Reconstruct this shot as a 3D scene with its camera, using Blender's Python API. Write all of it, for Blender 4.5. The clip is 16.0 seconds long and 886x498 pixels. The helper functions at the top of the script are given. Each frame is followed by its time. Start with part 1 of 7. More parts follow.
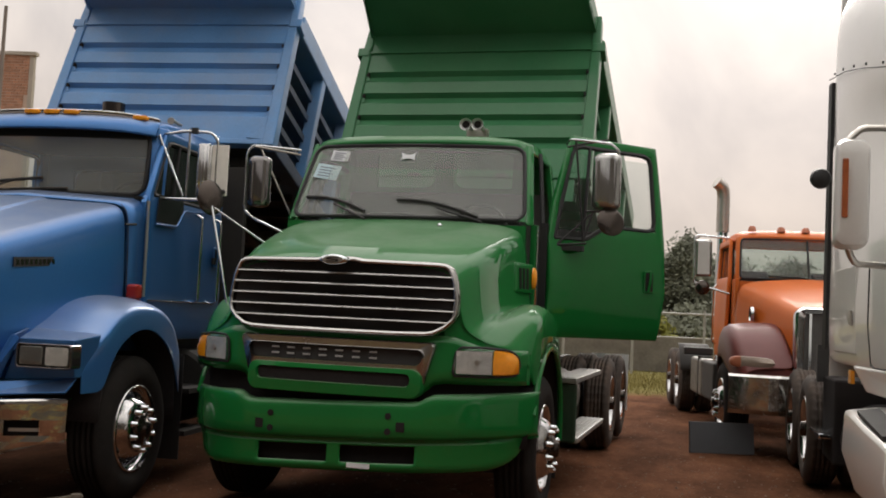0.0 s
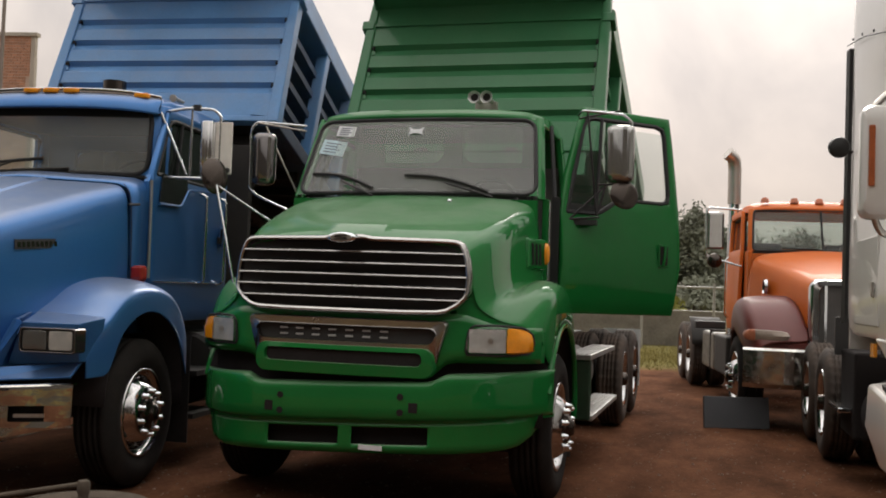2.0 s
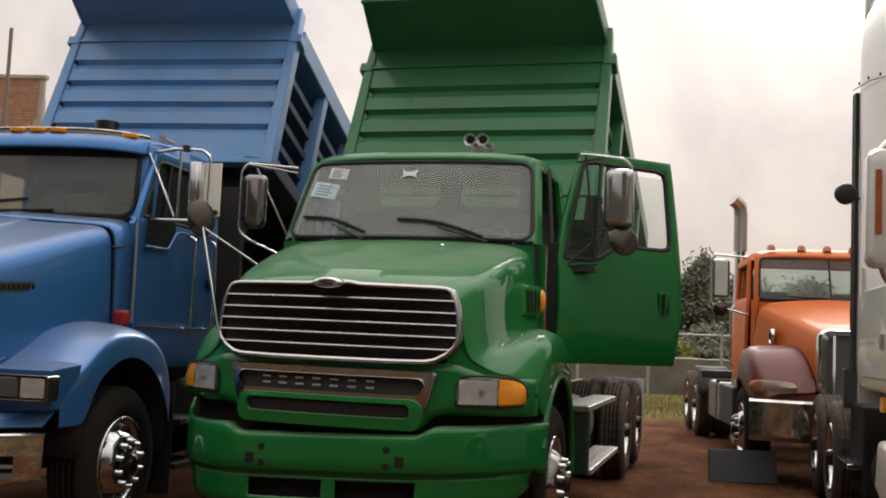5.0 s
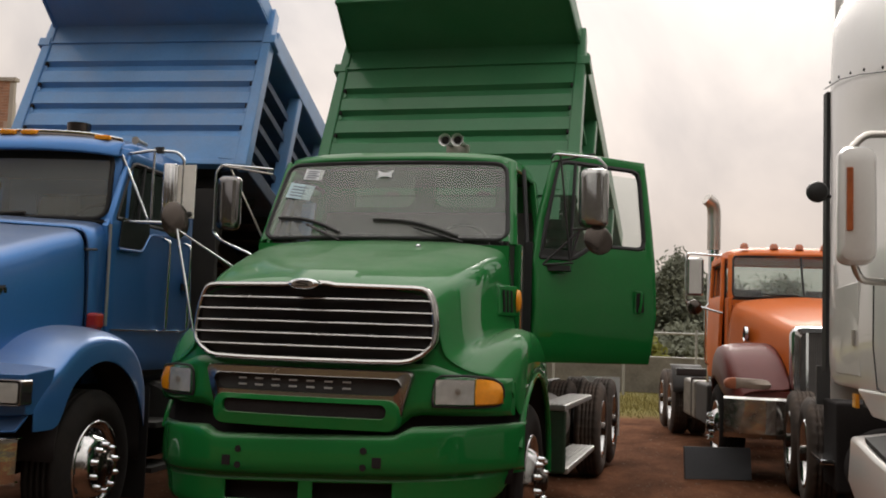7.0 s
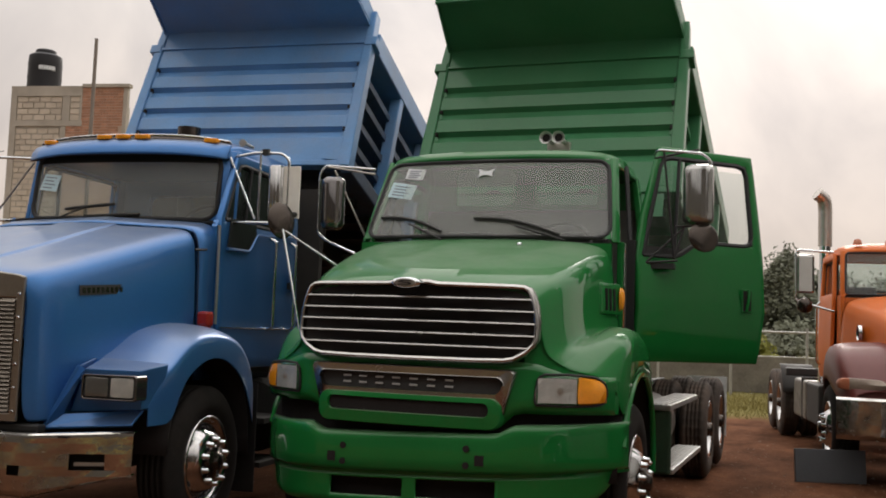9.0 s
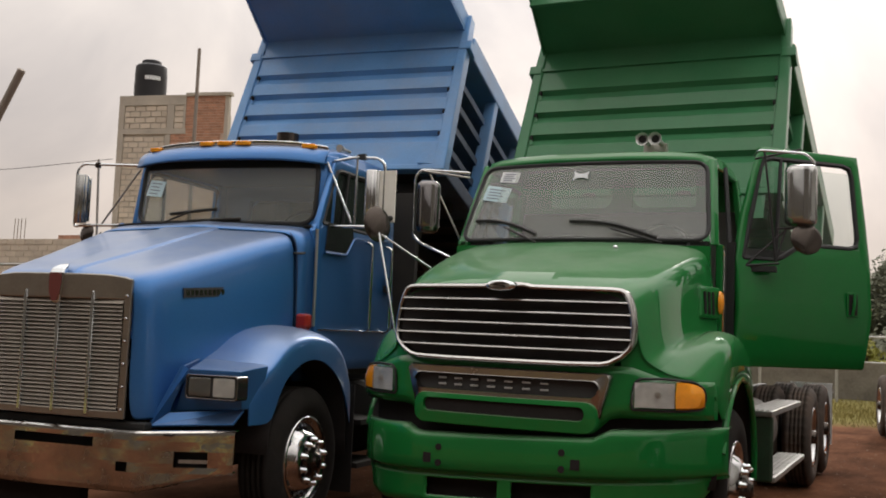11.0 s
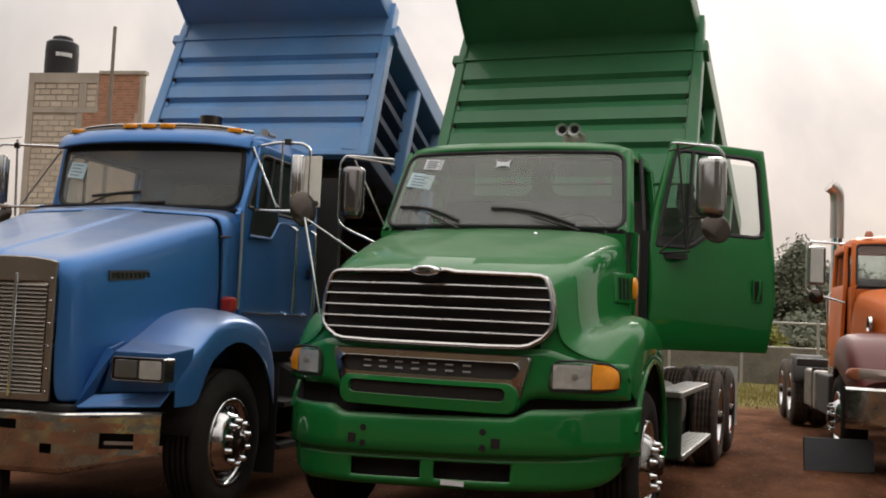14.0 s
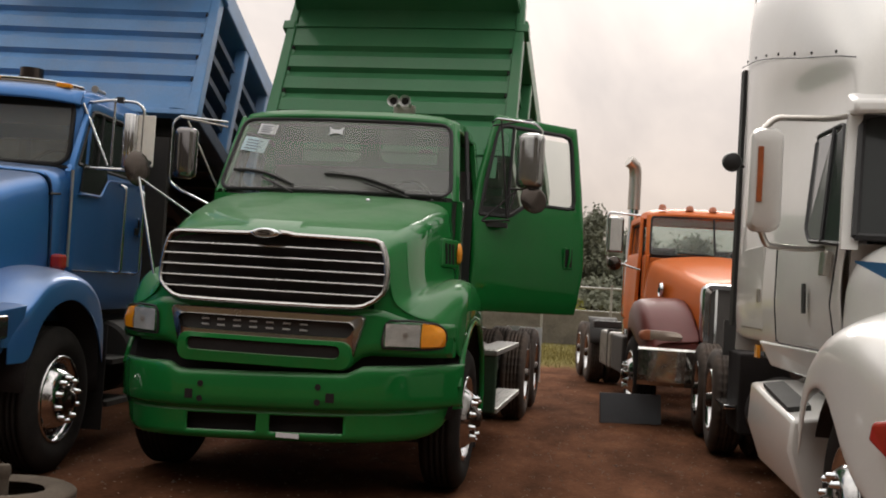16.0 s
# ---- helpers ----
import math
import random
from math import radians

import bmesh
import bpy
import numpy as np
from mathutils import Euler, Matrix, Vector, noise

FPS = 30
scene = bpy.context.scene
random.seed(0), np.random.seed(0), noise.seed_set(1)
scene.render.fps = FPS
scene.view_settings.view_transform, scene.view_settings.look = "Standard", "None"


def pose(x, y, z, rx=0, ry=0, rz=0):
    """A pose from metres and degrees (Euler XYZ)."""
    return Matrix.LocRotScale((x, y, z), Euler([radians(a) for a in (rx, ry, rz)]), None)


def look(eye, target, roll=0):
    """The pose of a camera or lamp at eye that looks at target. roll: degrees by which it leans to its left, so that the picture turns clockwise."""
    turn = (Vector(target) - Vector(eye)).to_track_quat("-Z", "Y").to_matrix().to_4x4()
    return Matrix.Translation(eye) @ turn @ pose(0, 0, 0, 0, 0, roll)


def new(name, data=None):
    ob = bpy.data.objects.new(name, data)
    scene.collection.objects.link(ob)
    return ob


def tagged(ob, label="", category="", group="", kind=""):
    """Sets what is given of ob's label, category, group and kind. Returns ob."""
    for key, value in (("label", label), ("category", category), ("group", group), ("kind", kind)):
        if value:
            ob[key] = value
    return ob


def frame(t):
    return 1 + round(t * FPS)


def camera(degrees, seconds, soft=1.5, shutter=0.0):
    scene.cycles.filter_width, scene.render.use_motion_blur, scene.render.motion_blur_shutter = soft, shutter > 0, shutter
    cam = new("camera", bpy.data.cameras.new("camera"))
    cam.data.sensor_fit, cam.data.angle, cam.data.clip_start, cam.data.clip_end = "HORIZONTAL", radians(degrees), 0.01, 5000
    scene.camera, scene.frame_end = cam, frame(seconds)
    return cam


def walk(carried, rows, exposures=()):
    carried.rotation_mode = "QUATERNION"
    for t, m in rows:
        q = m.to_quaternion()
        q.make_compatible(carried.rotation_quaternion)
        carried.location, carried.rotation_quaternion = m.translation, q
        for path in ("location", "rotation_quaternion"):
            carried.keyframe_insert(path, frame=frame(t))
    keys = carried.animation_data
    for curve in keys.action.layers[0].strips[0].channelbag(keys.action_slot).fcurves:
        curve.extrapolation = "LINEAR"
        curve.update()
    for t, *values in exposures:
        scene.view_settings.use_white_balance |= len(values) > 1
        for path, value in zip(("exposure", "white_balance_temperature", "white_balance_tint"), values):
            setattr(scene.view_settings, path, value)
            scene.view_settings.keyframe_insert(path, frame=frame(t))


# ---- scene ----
cam = camera(46.5, 16.0, soft=1.9)
PATH = [
    (0, (2.394, -6.273, 1.439), (1.873, -4.346, 1.565), 2.8),
    (0.5, (2.361, -6.268, 1.439), (1.901, -4.325, 1.561), 2.7),
    (1, (2.309, -6.233, 1.437), (1.86, -4.286, 1.53), 2.3),
    (1.5, (2.269, -6.205, 1.436), (1.836, -4.254, 1.508), 1.9),
    (2, (2.32, -6.118, 1.446), (1.789, -4.192, 1.526), 2.0),
    (2.5, (2.419, -5.998, 1.456), (1.796, -4.103, 1.608), 2.3),
    (3, (2.478, -5.911, 1.458), (1.852, -4.013, 1.542), 1.7),
    (3.5, (2.39, -5.883, 1.462), (1.842, -3.964, 1.581), 1.9),
    (4, (2.352, -5.876, 1.451), (1.773, -3.965, 1.575), 2.5),
    (4.5, (2.352, -5.862, 1.453), (1.782, -3.948, 1.557), 2.6),
    (5, (2.364, -5.854, 1.471), (1.815, -3.938, 1.637), 2.5),
    (7.5, (2.359, -5.861, 1.461), (1.858, -3.933, 1.632), 2.0),
    (8, (2.352, -5.885, 1.457), (1.799, -3.972, 1.643), 2.0),
    (8.5, (2.357, -5.883, 1.467), (1.737, -3.989, 1.633), 2.1),
    (9, (2.365, -5.868, 1.468), (1.675, -3.998, 1.627), 2.1),
    (9.5, (2.359, -5.877, 1.466), (1.597, -4.037, 1.645), 2.8),
    (10, (2.366, -5.875, 1.457), (1.55, -4.057, 1.632), 2.6),
    (12.5, (2.395, -5.915, 1.473), (1.523, -4.122, 1.624), 2.3),
    (13, (2.429, -5.948, 1.462), (1.565, -4.153, 1.643), 2.5),
    (13.5, (2.442, -5.982, 1.46), (1.598, -4.173, 1.582), 2.6),
    (14, (2.385, -6.053, 1.455), (1.674, -4.188, 1.591), 2.6),
    (14.5, (2.245, -6.16, 1.458), (1.694, -4.24, 1.548), 0.4),
    (15, (2.228, -6.257, 1.465), (1.604, -4.36, 1.57), 2.6),
    (15.5, (2.335, -6.359, 1.431), (1.824, -4.428, 1.524), 4.5),
    (15.8, (2.31, -6.421, 1.443), (1.898, -4.468, 1.484), 3.84),
    (16, (2.294, -6.463, 1.451), (1.948, -4.495, 1.531), 3.4),
]
walk(cam, [(t, look(eye, target, roll)) for t, eye, target, roll in PATH], exposures=[(0.0, 0.05, 6600, 11), (3.5, 0.06, 6600, 11), (5.0, 0.07, 6600, 11), (7.5, -0.01, 6600, 11), (9.0, 0.06, 6600, 11), (10.0, 0.12, 6600, 11), (12.5, 0.19, 6600, 11), (13.0, 0.19, 6600, 11), (14.0, 0.13, 6600, 11), (15.0, 0.09, 6600, 11), (15.5, 0.01, 6600, 11), (16.0, 0.05, 6600, 11)])

# ---- world, sun, exposure ----
world = bpy.data.worlds.new("overcast_sky")
scene.world = world
world.use_nodes = True
wt = world.node_tree
wt.nodes.clear()


def wnode(kind, blend="", operation=""):
    n = wt.nodes.new(kind)
    if blend:
        n.blend_type = blend
    if operation:
        n.operation = operation
    return n


SUN_EL, SUN_ROT = radians(31), radians(-3)
SUN_AT = Vector((math.sin(SUN_ROT) * math.cos(SUN_EL), math.cos(SUN_ROT) * math.cos(SUN_EL), math.sin(SUN_EL)))
w_out = wnode("ShaderNodeOutputWorld")
w_bg = wnode("ShaderNodeBackground")
w_sky = wnode("ShaderNodeTexSky")
w_sky.sky_type = "NISHITA"
w_sky.sun_disc = False
w_sky.sun_elevation, w_sky.sun_rotation = SUN_EL, SUN_ROT
w_co = wnode("ShaderNodeTexCoord")
w_sep = wnode("ShaderNodeSeparateXYZ")
w_ramp = wnode("ShaderNodeValToRGB")
w_noise = wnode("ShaderNodeTexNoise")
w_mul = wnode("ShaderNodeMixRGB", blend="MULTIPLY")
w_nr = wnode("ShaderNodeValToRGB")
w_mix = wnode("ShaderNodeMixRGB")
w_scale = wnode("ShaderNodeMixRGB", blend="MULTIPLY")
wt.links.new(w_co.outputs["Generated"], w_sep.inputs[0])
wt.links.new(w_sep.outputs["Z"], w_ramp.inputs[0])
wt.links.new(w_co.outputs["Generated"], w_noise.inputs["Vector"])
w_noise.inputs["Scale"].default_value = 4.2
w_noise.inputs["Detail"].default_value = 6.0
w_noise.inputs["Distortion"].default_value = 0.6
el = w_ramp.color_ramp.elements
el[0].position, el[0].color = 0.0, (0.50, 0.45, 0.415, 1)
el[1].position, el[1].color = 1.0, (2.45, 2.38, 2.28, 1)
for at, c in ((0.10, (0.66, 0.575, 0.515, 1)), (0.20, (0.79, 0.71, 0.645, 1)), (0.34, (0.92, 0.86, 0.80, 1)), (0.6, (1.52, 1.46, 1.38, 1))):
    el.new(at).color = c
# the veiled sun brightens the cloud round it
w_dot = wnode("ShaderNodeVectorMath", operation="DOT_PRODUCT")
w_dot.inputs[1].default_value = SUN_AT
wt.links.new(w_co.outputs["Generated"], w_dot.inputs[0])
w_glow = wnode("ShaderNodeValToRGB")
ge = w_glow.color_ramp.elements
ge[0].position, ge[0].color = 0.0, (0.42, 0.42, 0.42, 1)
ge[1].position, ge[1].color = 1.0, (1.28, 1.29, 1.32, 1)
ge.new(0.25).color = (0.54, 0.54, 0.54, 1)
ge.new(0.60).color = (0.88, 0.88, 0.88, 1)
ge.new(0.90).color = (0.97, 0.975, 0.99, 1)
ge.new(0.965).color = (1.13, 1.14, 1.17, 1)
w_half = wnode("ShaderNodeMath", operation="MULTIPLY_ADD")
w_half.inputs[1].default_value = w_half.inputs[2].default_value = 0.5
wt.links.new(w_dot.outputs["Value"], w_half.inputs[0])
wt.links.new(w_half.outputs[0], w_glow.inputs[0])
w_mul2 = wnode("ShaderNodeMixRGB", blend="MULTIPLY")
w_mul2.inputs[0].default_value = 1.0
wt.links.new(w_glow.outputs[0], w_mul2.inputs[2])
nr = w_nr.color_ramp.elements
nr[0].position, nr[0].color = 0.34, (0.74, 0.745, 0.765, 1)
nr[1].position, nr[1].color = 0.66, (1.17, 1.15, 1.12, 1)
wt.links.new(w_noise.outputs["Fac"], w_nr.inputs[0])
w_mul.inputs[0].default_value = 1.0
wt.links.new(w_ramp.outputs[0], w_mul.inputs[1])
wt.links.new(w_nr.outputs[0], w_mul.inputs[2])
w_scale.inputs[0].default_value = 1.0
wt.links.new(w_sky.outputs[0], w_scale.inputs[1])
w_scale.inputs[2].default_value = (0.08, 0.08, 0.08, 1)
w_mix.inputs[0].default_value = 0.93
wt.links.new(w_scale.outputs[0], w_mix.inputs[1])
wt.links.new(w_mul.outputs[0], w_mul2.inputs[1])
wt.links.new(w_mul2.outputs[0], w_mix.inputs[2])
wt.links.new(w_mix.outputs[0], w_bg.inputs[0])
w_bg.inputs[1].default_value = 1.0
wt.links.new(w_bg.outputs[0], w_out.inputs[0])

sun = new("sun", bpy.data.lights.new("sun", "SUN"))
sun.data.energy = 1.5
sun.data.angle = radians(25)
sun.data.color = (1.0, 0.95, 0.88)
# the sun stands ahead of the camera, behind thin cloud
sun.matrix_world = look(SUN_AT * 20, (0, 0, 0))

# ---- materials ----


def material(name, color, rough=0.5, metal=0.0, coat=0.0, vary=0.12, scale=3.0, fine=60.0, bump=0.0, dirt=None, dirt_amount=0.0, dirt_scale=1.2, ior=1.45, per_object=0.0, top_dust_light=0.0, sheen=0.035):
    m = bpy.data.materials.new(name)
    m.use_nodes = True
    nt = m.node_tree
    b = nt.nodes["Principled BSDF"]
    co = nt.nodes.new("ShaderNodeTexCoord")
    geo = nt.nodes.new("ShaderNodeNewGeometry")
    pos = geo.outputs["Position"]
    big = nt.nodes.new("ShaderNodeTexNoise")
    big.inputs["Scale"].default_value, big.inputs["Detail"].default_value = scale, 5
    small = nt.nodes.new("ShaderNodeTexNoise")
    small.inputs["Scale"].default_value, small.inputs["Detail"].default_value = fine, 3
    nt.links.new(pos, big.inputs["Vector"])
    nt.links.new(pos, small.inputs["Vector"])
    ramp = nt.nodes.new("ShaderNodeValToRGB")
    c = Vector(color)
    ramp.color_ramp.elements[0].position, ramp.color_ramp.elements[1].position = 0.3, 0.72
    ramp.color_ramp.elements[0].color = (*(c * (1 - vary)), 1)
    ramp.color_ramp.elements[1].color = (*(c * (1 + vary)), 1)
    add = nt.nodes.new("ShaderNodeMath")
    add.operation = "MULTIPLY_ADD"
    add.inputs[1].default_value = 0.35
    nt.links.new(small.outputs["Fac"], add.inputs[0])
    sc = nt.nodes.new("ShaderNodeMath")
    sc.operation = "MULTIPLY"
    sc.inputs[1].default_value = 0.65
    nt.links.new(big.outputs["Fac"], sc.inputs[0])
    nt.links.new(sc.outputs[0], add.inputs[2])
    nt.links.new(add.outputs[0], ramp.inputs[0])
    out = ramp.outputs[0]
    if per_object:
        info = nt.nodes.new("ShaderNodeObjectInfo")
        mr = nt.nodes.new("ShaderNodeMapRange")
        mr.inputs[3].default_value, mr.inputs[4].default_value = 1 - per_object, 1 + per_object
        nt.links.new(info.outputs["Random"], mr.inputs[0])
        mul = nt.nodes.new("ShaderNodeMixRGB")
        mul.blend_type = "MULTIPLY"
        mul.inputs[0].default_value = 1
        nt.links.new(out, mul.inputs[1])
        nt.links.new(mr.outputs[0], mul.inputs[2])
        out = mul.outputs[0]
    b.inputs["Roughness"].default_value = rough
    if dirt:
        dn = nt.nodes.new("ShaderNodeTexNoise")
        dn.inputs["Scale"].default_value, dn.inputs["Detail"].default_value, dn.inputs["Roughness"].default_value = dirt_scale, 8, 0.65
        nt.links.new(pos, dn.inputs["Vector"])
        mr = nt.nodes.new("ShaderNodeMapRange")
        mr.inputs[1].default_value, mr.inputs[2].default_value = 0.42, 0.78
        mr.inputs[4].default_value = dirt_amount
        nt.links.new(dn.outputs["Fac"], mr.inputs[0])
        mix = nt.nodes.new("ShaderNodeMixRGB")
        nt.links.new(mr.outputs[0], mix.inputs[0])
        nt.links.new(out, mix.inputs[1])
        mix.inputs[2].default_value = (*dirt, 1)
        out = mix.outputs[0]
        rr = nt.nodes.new("ShaderNodeMapRange")
        rr.inputs[2].default_value = 1.0
        rr.inputs[3].default_value, rr.inputs[4].default_value = rough, min(1.0, rough + 0.5)
        nt.links.new(mr.outputs[0], rr.inputs[0])
        nt.links.new(rr.outputs[0], b.inputs["Roughness"])
    if top_dust_light:
        # dust on upward faces, its amount raised to paint in their sky light
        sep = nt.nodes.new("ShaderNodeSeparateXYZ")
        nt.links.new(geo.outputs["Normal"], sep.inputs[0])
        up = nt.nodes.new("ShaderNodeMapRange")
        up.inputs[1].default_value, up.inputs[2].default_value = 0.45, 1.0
        up.inputs[4].default_value = top_dust_light
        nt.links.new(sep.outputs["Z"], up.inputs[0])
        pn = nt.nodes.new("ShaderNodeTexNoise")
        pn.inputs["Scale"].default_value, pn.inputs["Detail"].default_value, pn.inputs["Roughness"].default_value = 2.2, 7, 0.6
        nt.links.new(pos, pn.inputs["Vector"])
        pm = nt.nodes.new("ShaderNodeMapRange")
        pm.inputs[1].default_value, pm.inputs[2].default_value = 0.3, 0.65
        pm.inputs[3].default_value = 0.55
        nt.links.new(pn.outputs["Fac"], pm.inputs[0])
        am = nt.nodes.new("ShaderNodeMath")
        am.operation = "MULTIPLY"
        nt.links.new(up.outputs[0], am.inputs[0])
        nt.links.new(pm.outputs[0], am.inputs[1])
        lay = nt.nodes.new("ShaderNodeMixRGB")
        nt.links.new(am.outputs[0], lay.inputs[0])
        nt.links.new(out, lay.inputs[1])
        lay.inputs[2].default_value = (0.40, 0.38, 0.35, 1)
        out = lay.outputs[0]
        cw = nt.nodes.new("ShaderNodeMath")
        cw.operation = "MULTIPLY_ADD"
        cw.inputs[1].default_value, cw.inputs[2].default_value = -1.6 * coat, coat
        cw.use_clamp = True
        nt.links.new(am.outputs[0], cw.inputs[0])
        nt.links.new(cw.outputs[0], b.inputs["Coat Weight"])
    nt.links.new(out, b.inputs["Base Color"])
    b.inputs["Metallic"].default_value = metal
    b.inputs["IOR"].default_value = ior
    b.inputs["Coat Weight"].default_value = coat
    b.inputs["Coat Roughness"].default_value = sheen
    if bump:
        bm_ = nt.nodes.new("ShaderNodeBump")
        bm_.inputs["Strength"].default_value = bump
        bm_.inputs["Distance"].default_value = 0.02
        nt.links.new(add.outputs[0], bm_.inputs["Height"])
        nt.links.new(bm_.outputs[0], b.inputs["Normal"])
    return m


def glass(name, tint, rough=0.02, alpha=0.05, haze=0.12):
    """Thin vehicle glass: a clear share that lets the cab show, and a glossy tinted share."""
    m = bpy.data.materials.new(name)
    m.use_nodes = True
    nt = m.node_tree
    nt.nodes.clear()
    o = nt.nodes.new("ShaderNodeOutputMaterial")
    tr = nt.nodes.new("ShaderNodeBsdfTransparent")
    tr.inputs[0].default_value = (*tint, 1)
    gl = nt.nodes.new("ShaderNodeBsdfGlossy")
    gl.inputs["Roughness"].default_value = rough
    gl.inputs["Color"].default_value = (0.9, 0.9, 0.9, 1)
    fr = nt.nodes.new("ShaderNodeLayerWeight")
    fr.inputs[0].default_value = 0.5
    pw = nt.nodes.new("ShaderNodeMath")
    pw.operation = "POWER"
    pw.inputs[1].default_value = 4.0
    nt.links.new(fr.outputs["Facing"], pw.inputs[0])
    mr = nt.nodes.new("ShaderNodeMapRange")
    mr.inputs[3].default_value, mr.inputs[4].default_value = alpha, 1.0
    nt.links.new(pw.outputs[0], mr.inputs[0])
    mx = nt.nodes.new("ShaderNodeMixShader")
    nt.links.new(mr.outputs[0], mx.inputs[0])
    nt.links.new(tr.outputs[0], mx.inputs[1])
    nt.links.new(gl.outputs[0], mx.inputs[2])
    df = nt.nodes.new("ShaderNodeBsdfDiffuse")
    df.inputs[0].default_value = (0.47, 0.49, 0.47, 1)
    no = nt.nodes.new("ShaderNodeTexNoise")
    no.inputs["Scale"].default_value = 1.6
    no.inputs["Detail"].default_value = 2
    m2 = nt.nodes.new("ShaderNodeMapRange")
    m2.inputs[1].default_value, m2.inputs[2].default_value = 0.3, 0.8
    m2.inputs[3].default_value, m2.inputs[4].default_value = 0.65 * haze, haze
    nt.links.new(no.outputs["Fac"], m2.inputs[0])
    mx2 = nt.nodes.new("ShaderNodeMixShader")
    nt.links.new(m2.outputs[0], mx2.inputs[0])
    nt.links.new(mx.outputs[0], mx2.inputs[1])
    nt.links.new(df.outputs[0], mx2.inputs[2])
    nt.links.new(mx2.outputs[0], o.inputs[0])
    return m


DUST = (0.26, 0.22, 0.17)
GREEN = material("green_truck_paint", (0.010, 0.165, 0.035), 0.5, coat=0.85, vary=0.07, scale=1.5, dirt=DUST, dirt_amount=0.03, top_dust_light=0.32, sheen=0.025, ior=1.08)
GREEN_BED = material("green_bed_paint", (0.046, 0.185, 0.082), 0.42, ior=1.25, coat=0.35, vary=0.12, scale=2.0, dirt=DUST, dirt_amount=0.10, bump=0.02, sheen=0.08)
BLUE = material("blue_metallic_paint", (0.040, 0.165, 0.43), 0.36, metal=0.5, coat=0.55, ior=1.25, vary=0.08, scale=1.5, dirt=DUST, dirt_amount=0.08, top_dust_light=0.5, sheen=0.07)
BLUE_BED = material("blue_bed_paint", (0.120, 0.285, 0.56), 0.42, ior=1.3, coat=0.35, vary=0.14, scale=2.0, dirt=(0.30, 0.27, 0.25), dirt_amount=0.42, bump=0.02, sheen=0.08)
# dusty steel with the side wall's shade put into its dark blue
DUSTYSHADEBLUE = material("shaded_dusty_blue_steel", (0.060, 0.095, 0.165), 0.6, vary=0.25, scale=3, dirt=(0.085, 0.07, 0.06), dirt_amount=0.75, dirt_scale=2.2, bump=0.05)
ORANGE = material("orange_truck_paint", (0.64, 0.142, 0.020), 0.5, coat=0.15, ior=1.3, vary=0.08, scale=2.0, dirt=DUST, dirt_amount=0.04, top_dust_light=0.05, sheen=0.10)
MAROON = material("maroon_fender_primer", (0.14, 0.026, 0.022), 0.45, coat=0.12, vary=0.12, dirt=DUST, dirt_amount=0.14)
WHITE = material("white_truck_paint", (0.69, 0.68, 0.655), 0.28, coat=0.7, vary=0.04, scale=1.2, dirt=(0.36, 0.33, 0.28), dirt_amount=0.18)
CHROME = material("chrome", (0.69, 0.72, 0.74), 0.09, metal=1.0, vary=0.06, scale=6, dirt=DUST, dirt_amount=0.12, dirt_scale=5)
SATIN = material("satin_worn_chrome", (0.45, 0.44, 0.43), 0.22, metal=1.0, vary=0.08, scale=7, dirt=DUST, dirt_amount=0.15, dirt_scale=6)
# near-black colour stands in for shade in holes, gaps and wheel wells
HOLE = material("shaded_opening_black", (0.032, 0.029, 0.029), 1.0, vary=0.2, ior=1.08)
# its dark dirt patches are painted in for mottled reflections
DENTED = material("scratched_dented_chrome", (0.60, 0.585, 0.56), 0.08, metal=1.0, vary=0.15, scale=4, fine=6, bump=0.5, dirt=(0.035, 0.028, 0.022), dirt_amount=0.75, dirt_scale=3.2)
POLISHED = material("polished_wheel_aluminium", (0.58, 0.58, 0.58), 0.12, metal=1.0, vary=0.08, scale=6, dirt=(0.12, 0.10, 0.08), dirt_amount=0.25, dirt_scale=7)
STEEL = material("dull_stainless_steel", (0.56, 0.53, 0.49), 0.30, metal=0.9, vary=0.12, scale=8, dirt=DUST, dirt_amount=0.25, dirt_scale=4)
ALUM = material("worn_aluminium", (0.52, 0.52, 0.51), 0.38, metal=0.9, vary=0.14, scale=9, dirt=DUST, dirt_amount=0.3, dirt_scale=5, bump=0.05)
BLACK = material("black_plastic", (0.022, 0.022, 0.023), 0.55, vary=0.2, scale=6, dirt=DUST, dirt_amount=0.06)
DARK = material("dark_chassis_paint", (0.025, 0.023, 0.022), 0.7, vary=0.25, scale=5, dirt=(0.12, 0.095, 0.07), dirt_amount=0.25)
SEAL = material("rubber_seal", (0.018, 0.018, 0.019), 0.6, vary=0.15)
INTERIOR = material("grey_cab_lining", (0.17, 0.165, 0.155), 0.8, vary=0.15, scale=7, bump=0.05)
DASH = material("dark_dashboard", (0.035, 0.034, 0.033), 0.75, vary=0.2, scale=8)
SEATCLOTH = material("dark_seat_cloth", (0.035, 0.034, 0.035), 0.9, vary=0.2, scale=9, bump=0.1)
RUBBER = material("tyre_rubber", (0.023, 0.021, 0.020), 0.85, vary=0.2, scale=7, bump=0.08, ior=1.2, dirt=(0.06, 0.047, 0.036), dirt_amount=0.25, dirt_scale=5)
MUDRUBBER = material("dried_mud_tyre", (0.050, 0.038, 0.031), 0.85, vary=0.25, scale=7, bump=0.08, dirt=(0.15, 0.105, 0.078), dirt_amount=0.75, dirt_scale=4)
GRILLEBACK = material("dusty_grille_back", (0.036, 0.034, 0.035), 0.6, vary=0.2, scale=8)
AMBER = material("amber_lens", (0.92, 0.34, 0.015), 0.22, coat=0.6, vary=0.12, scale=20)
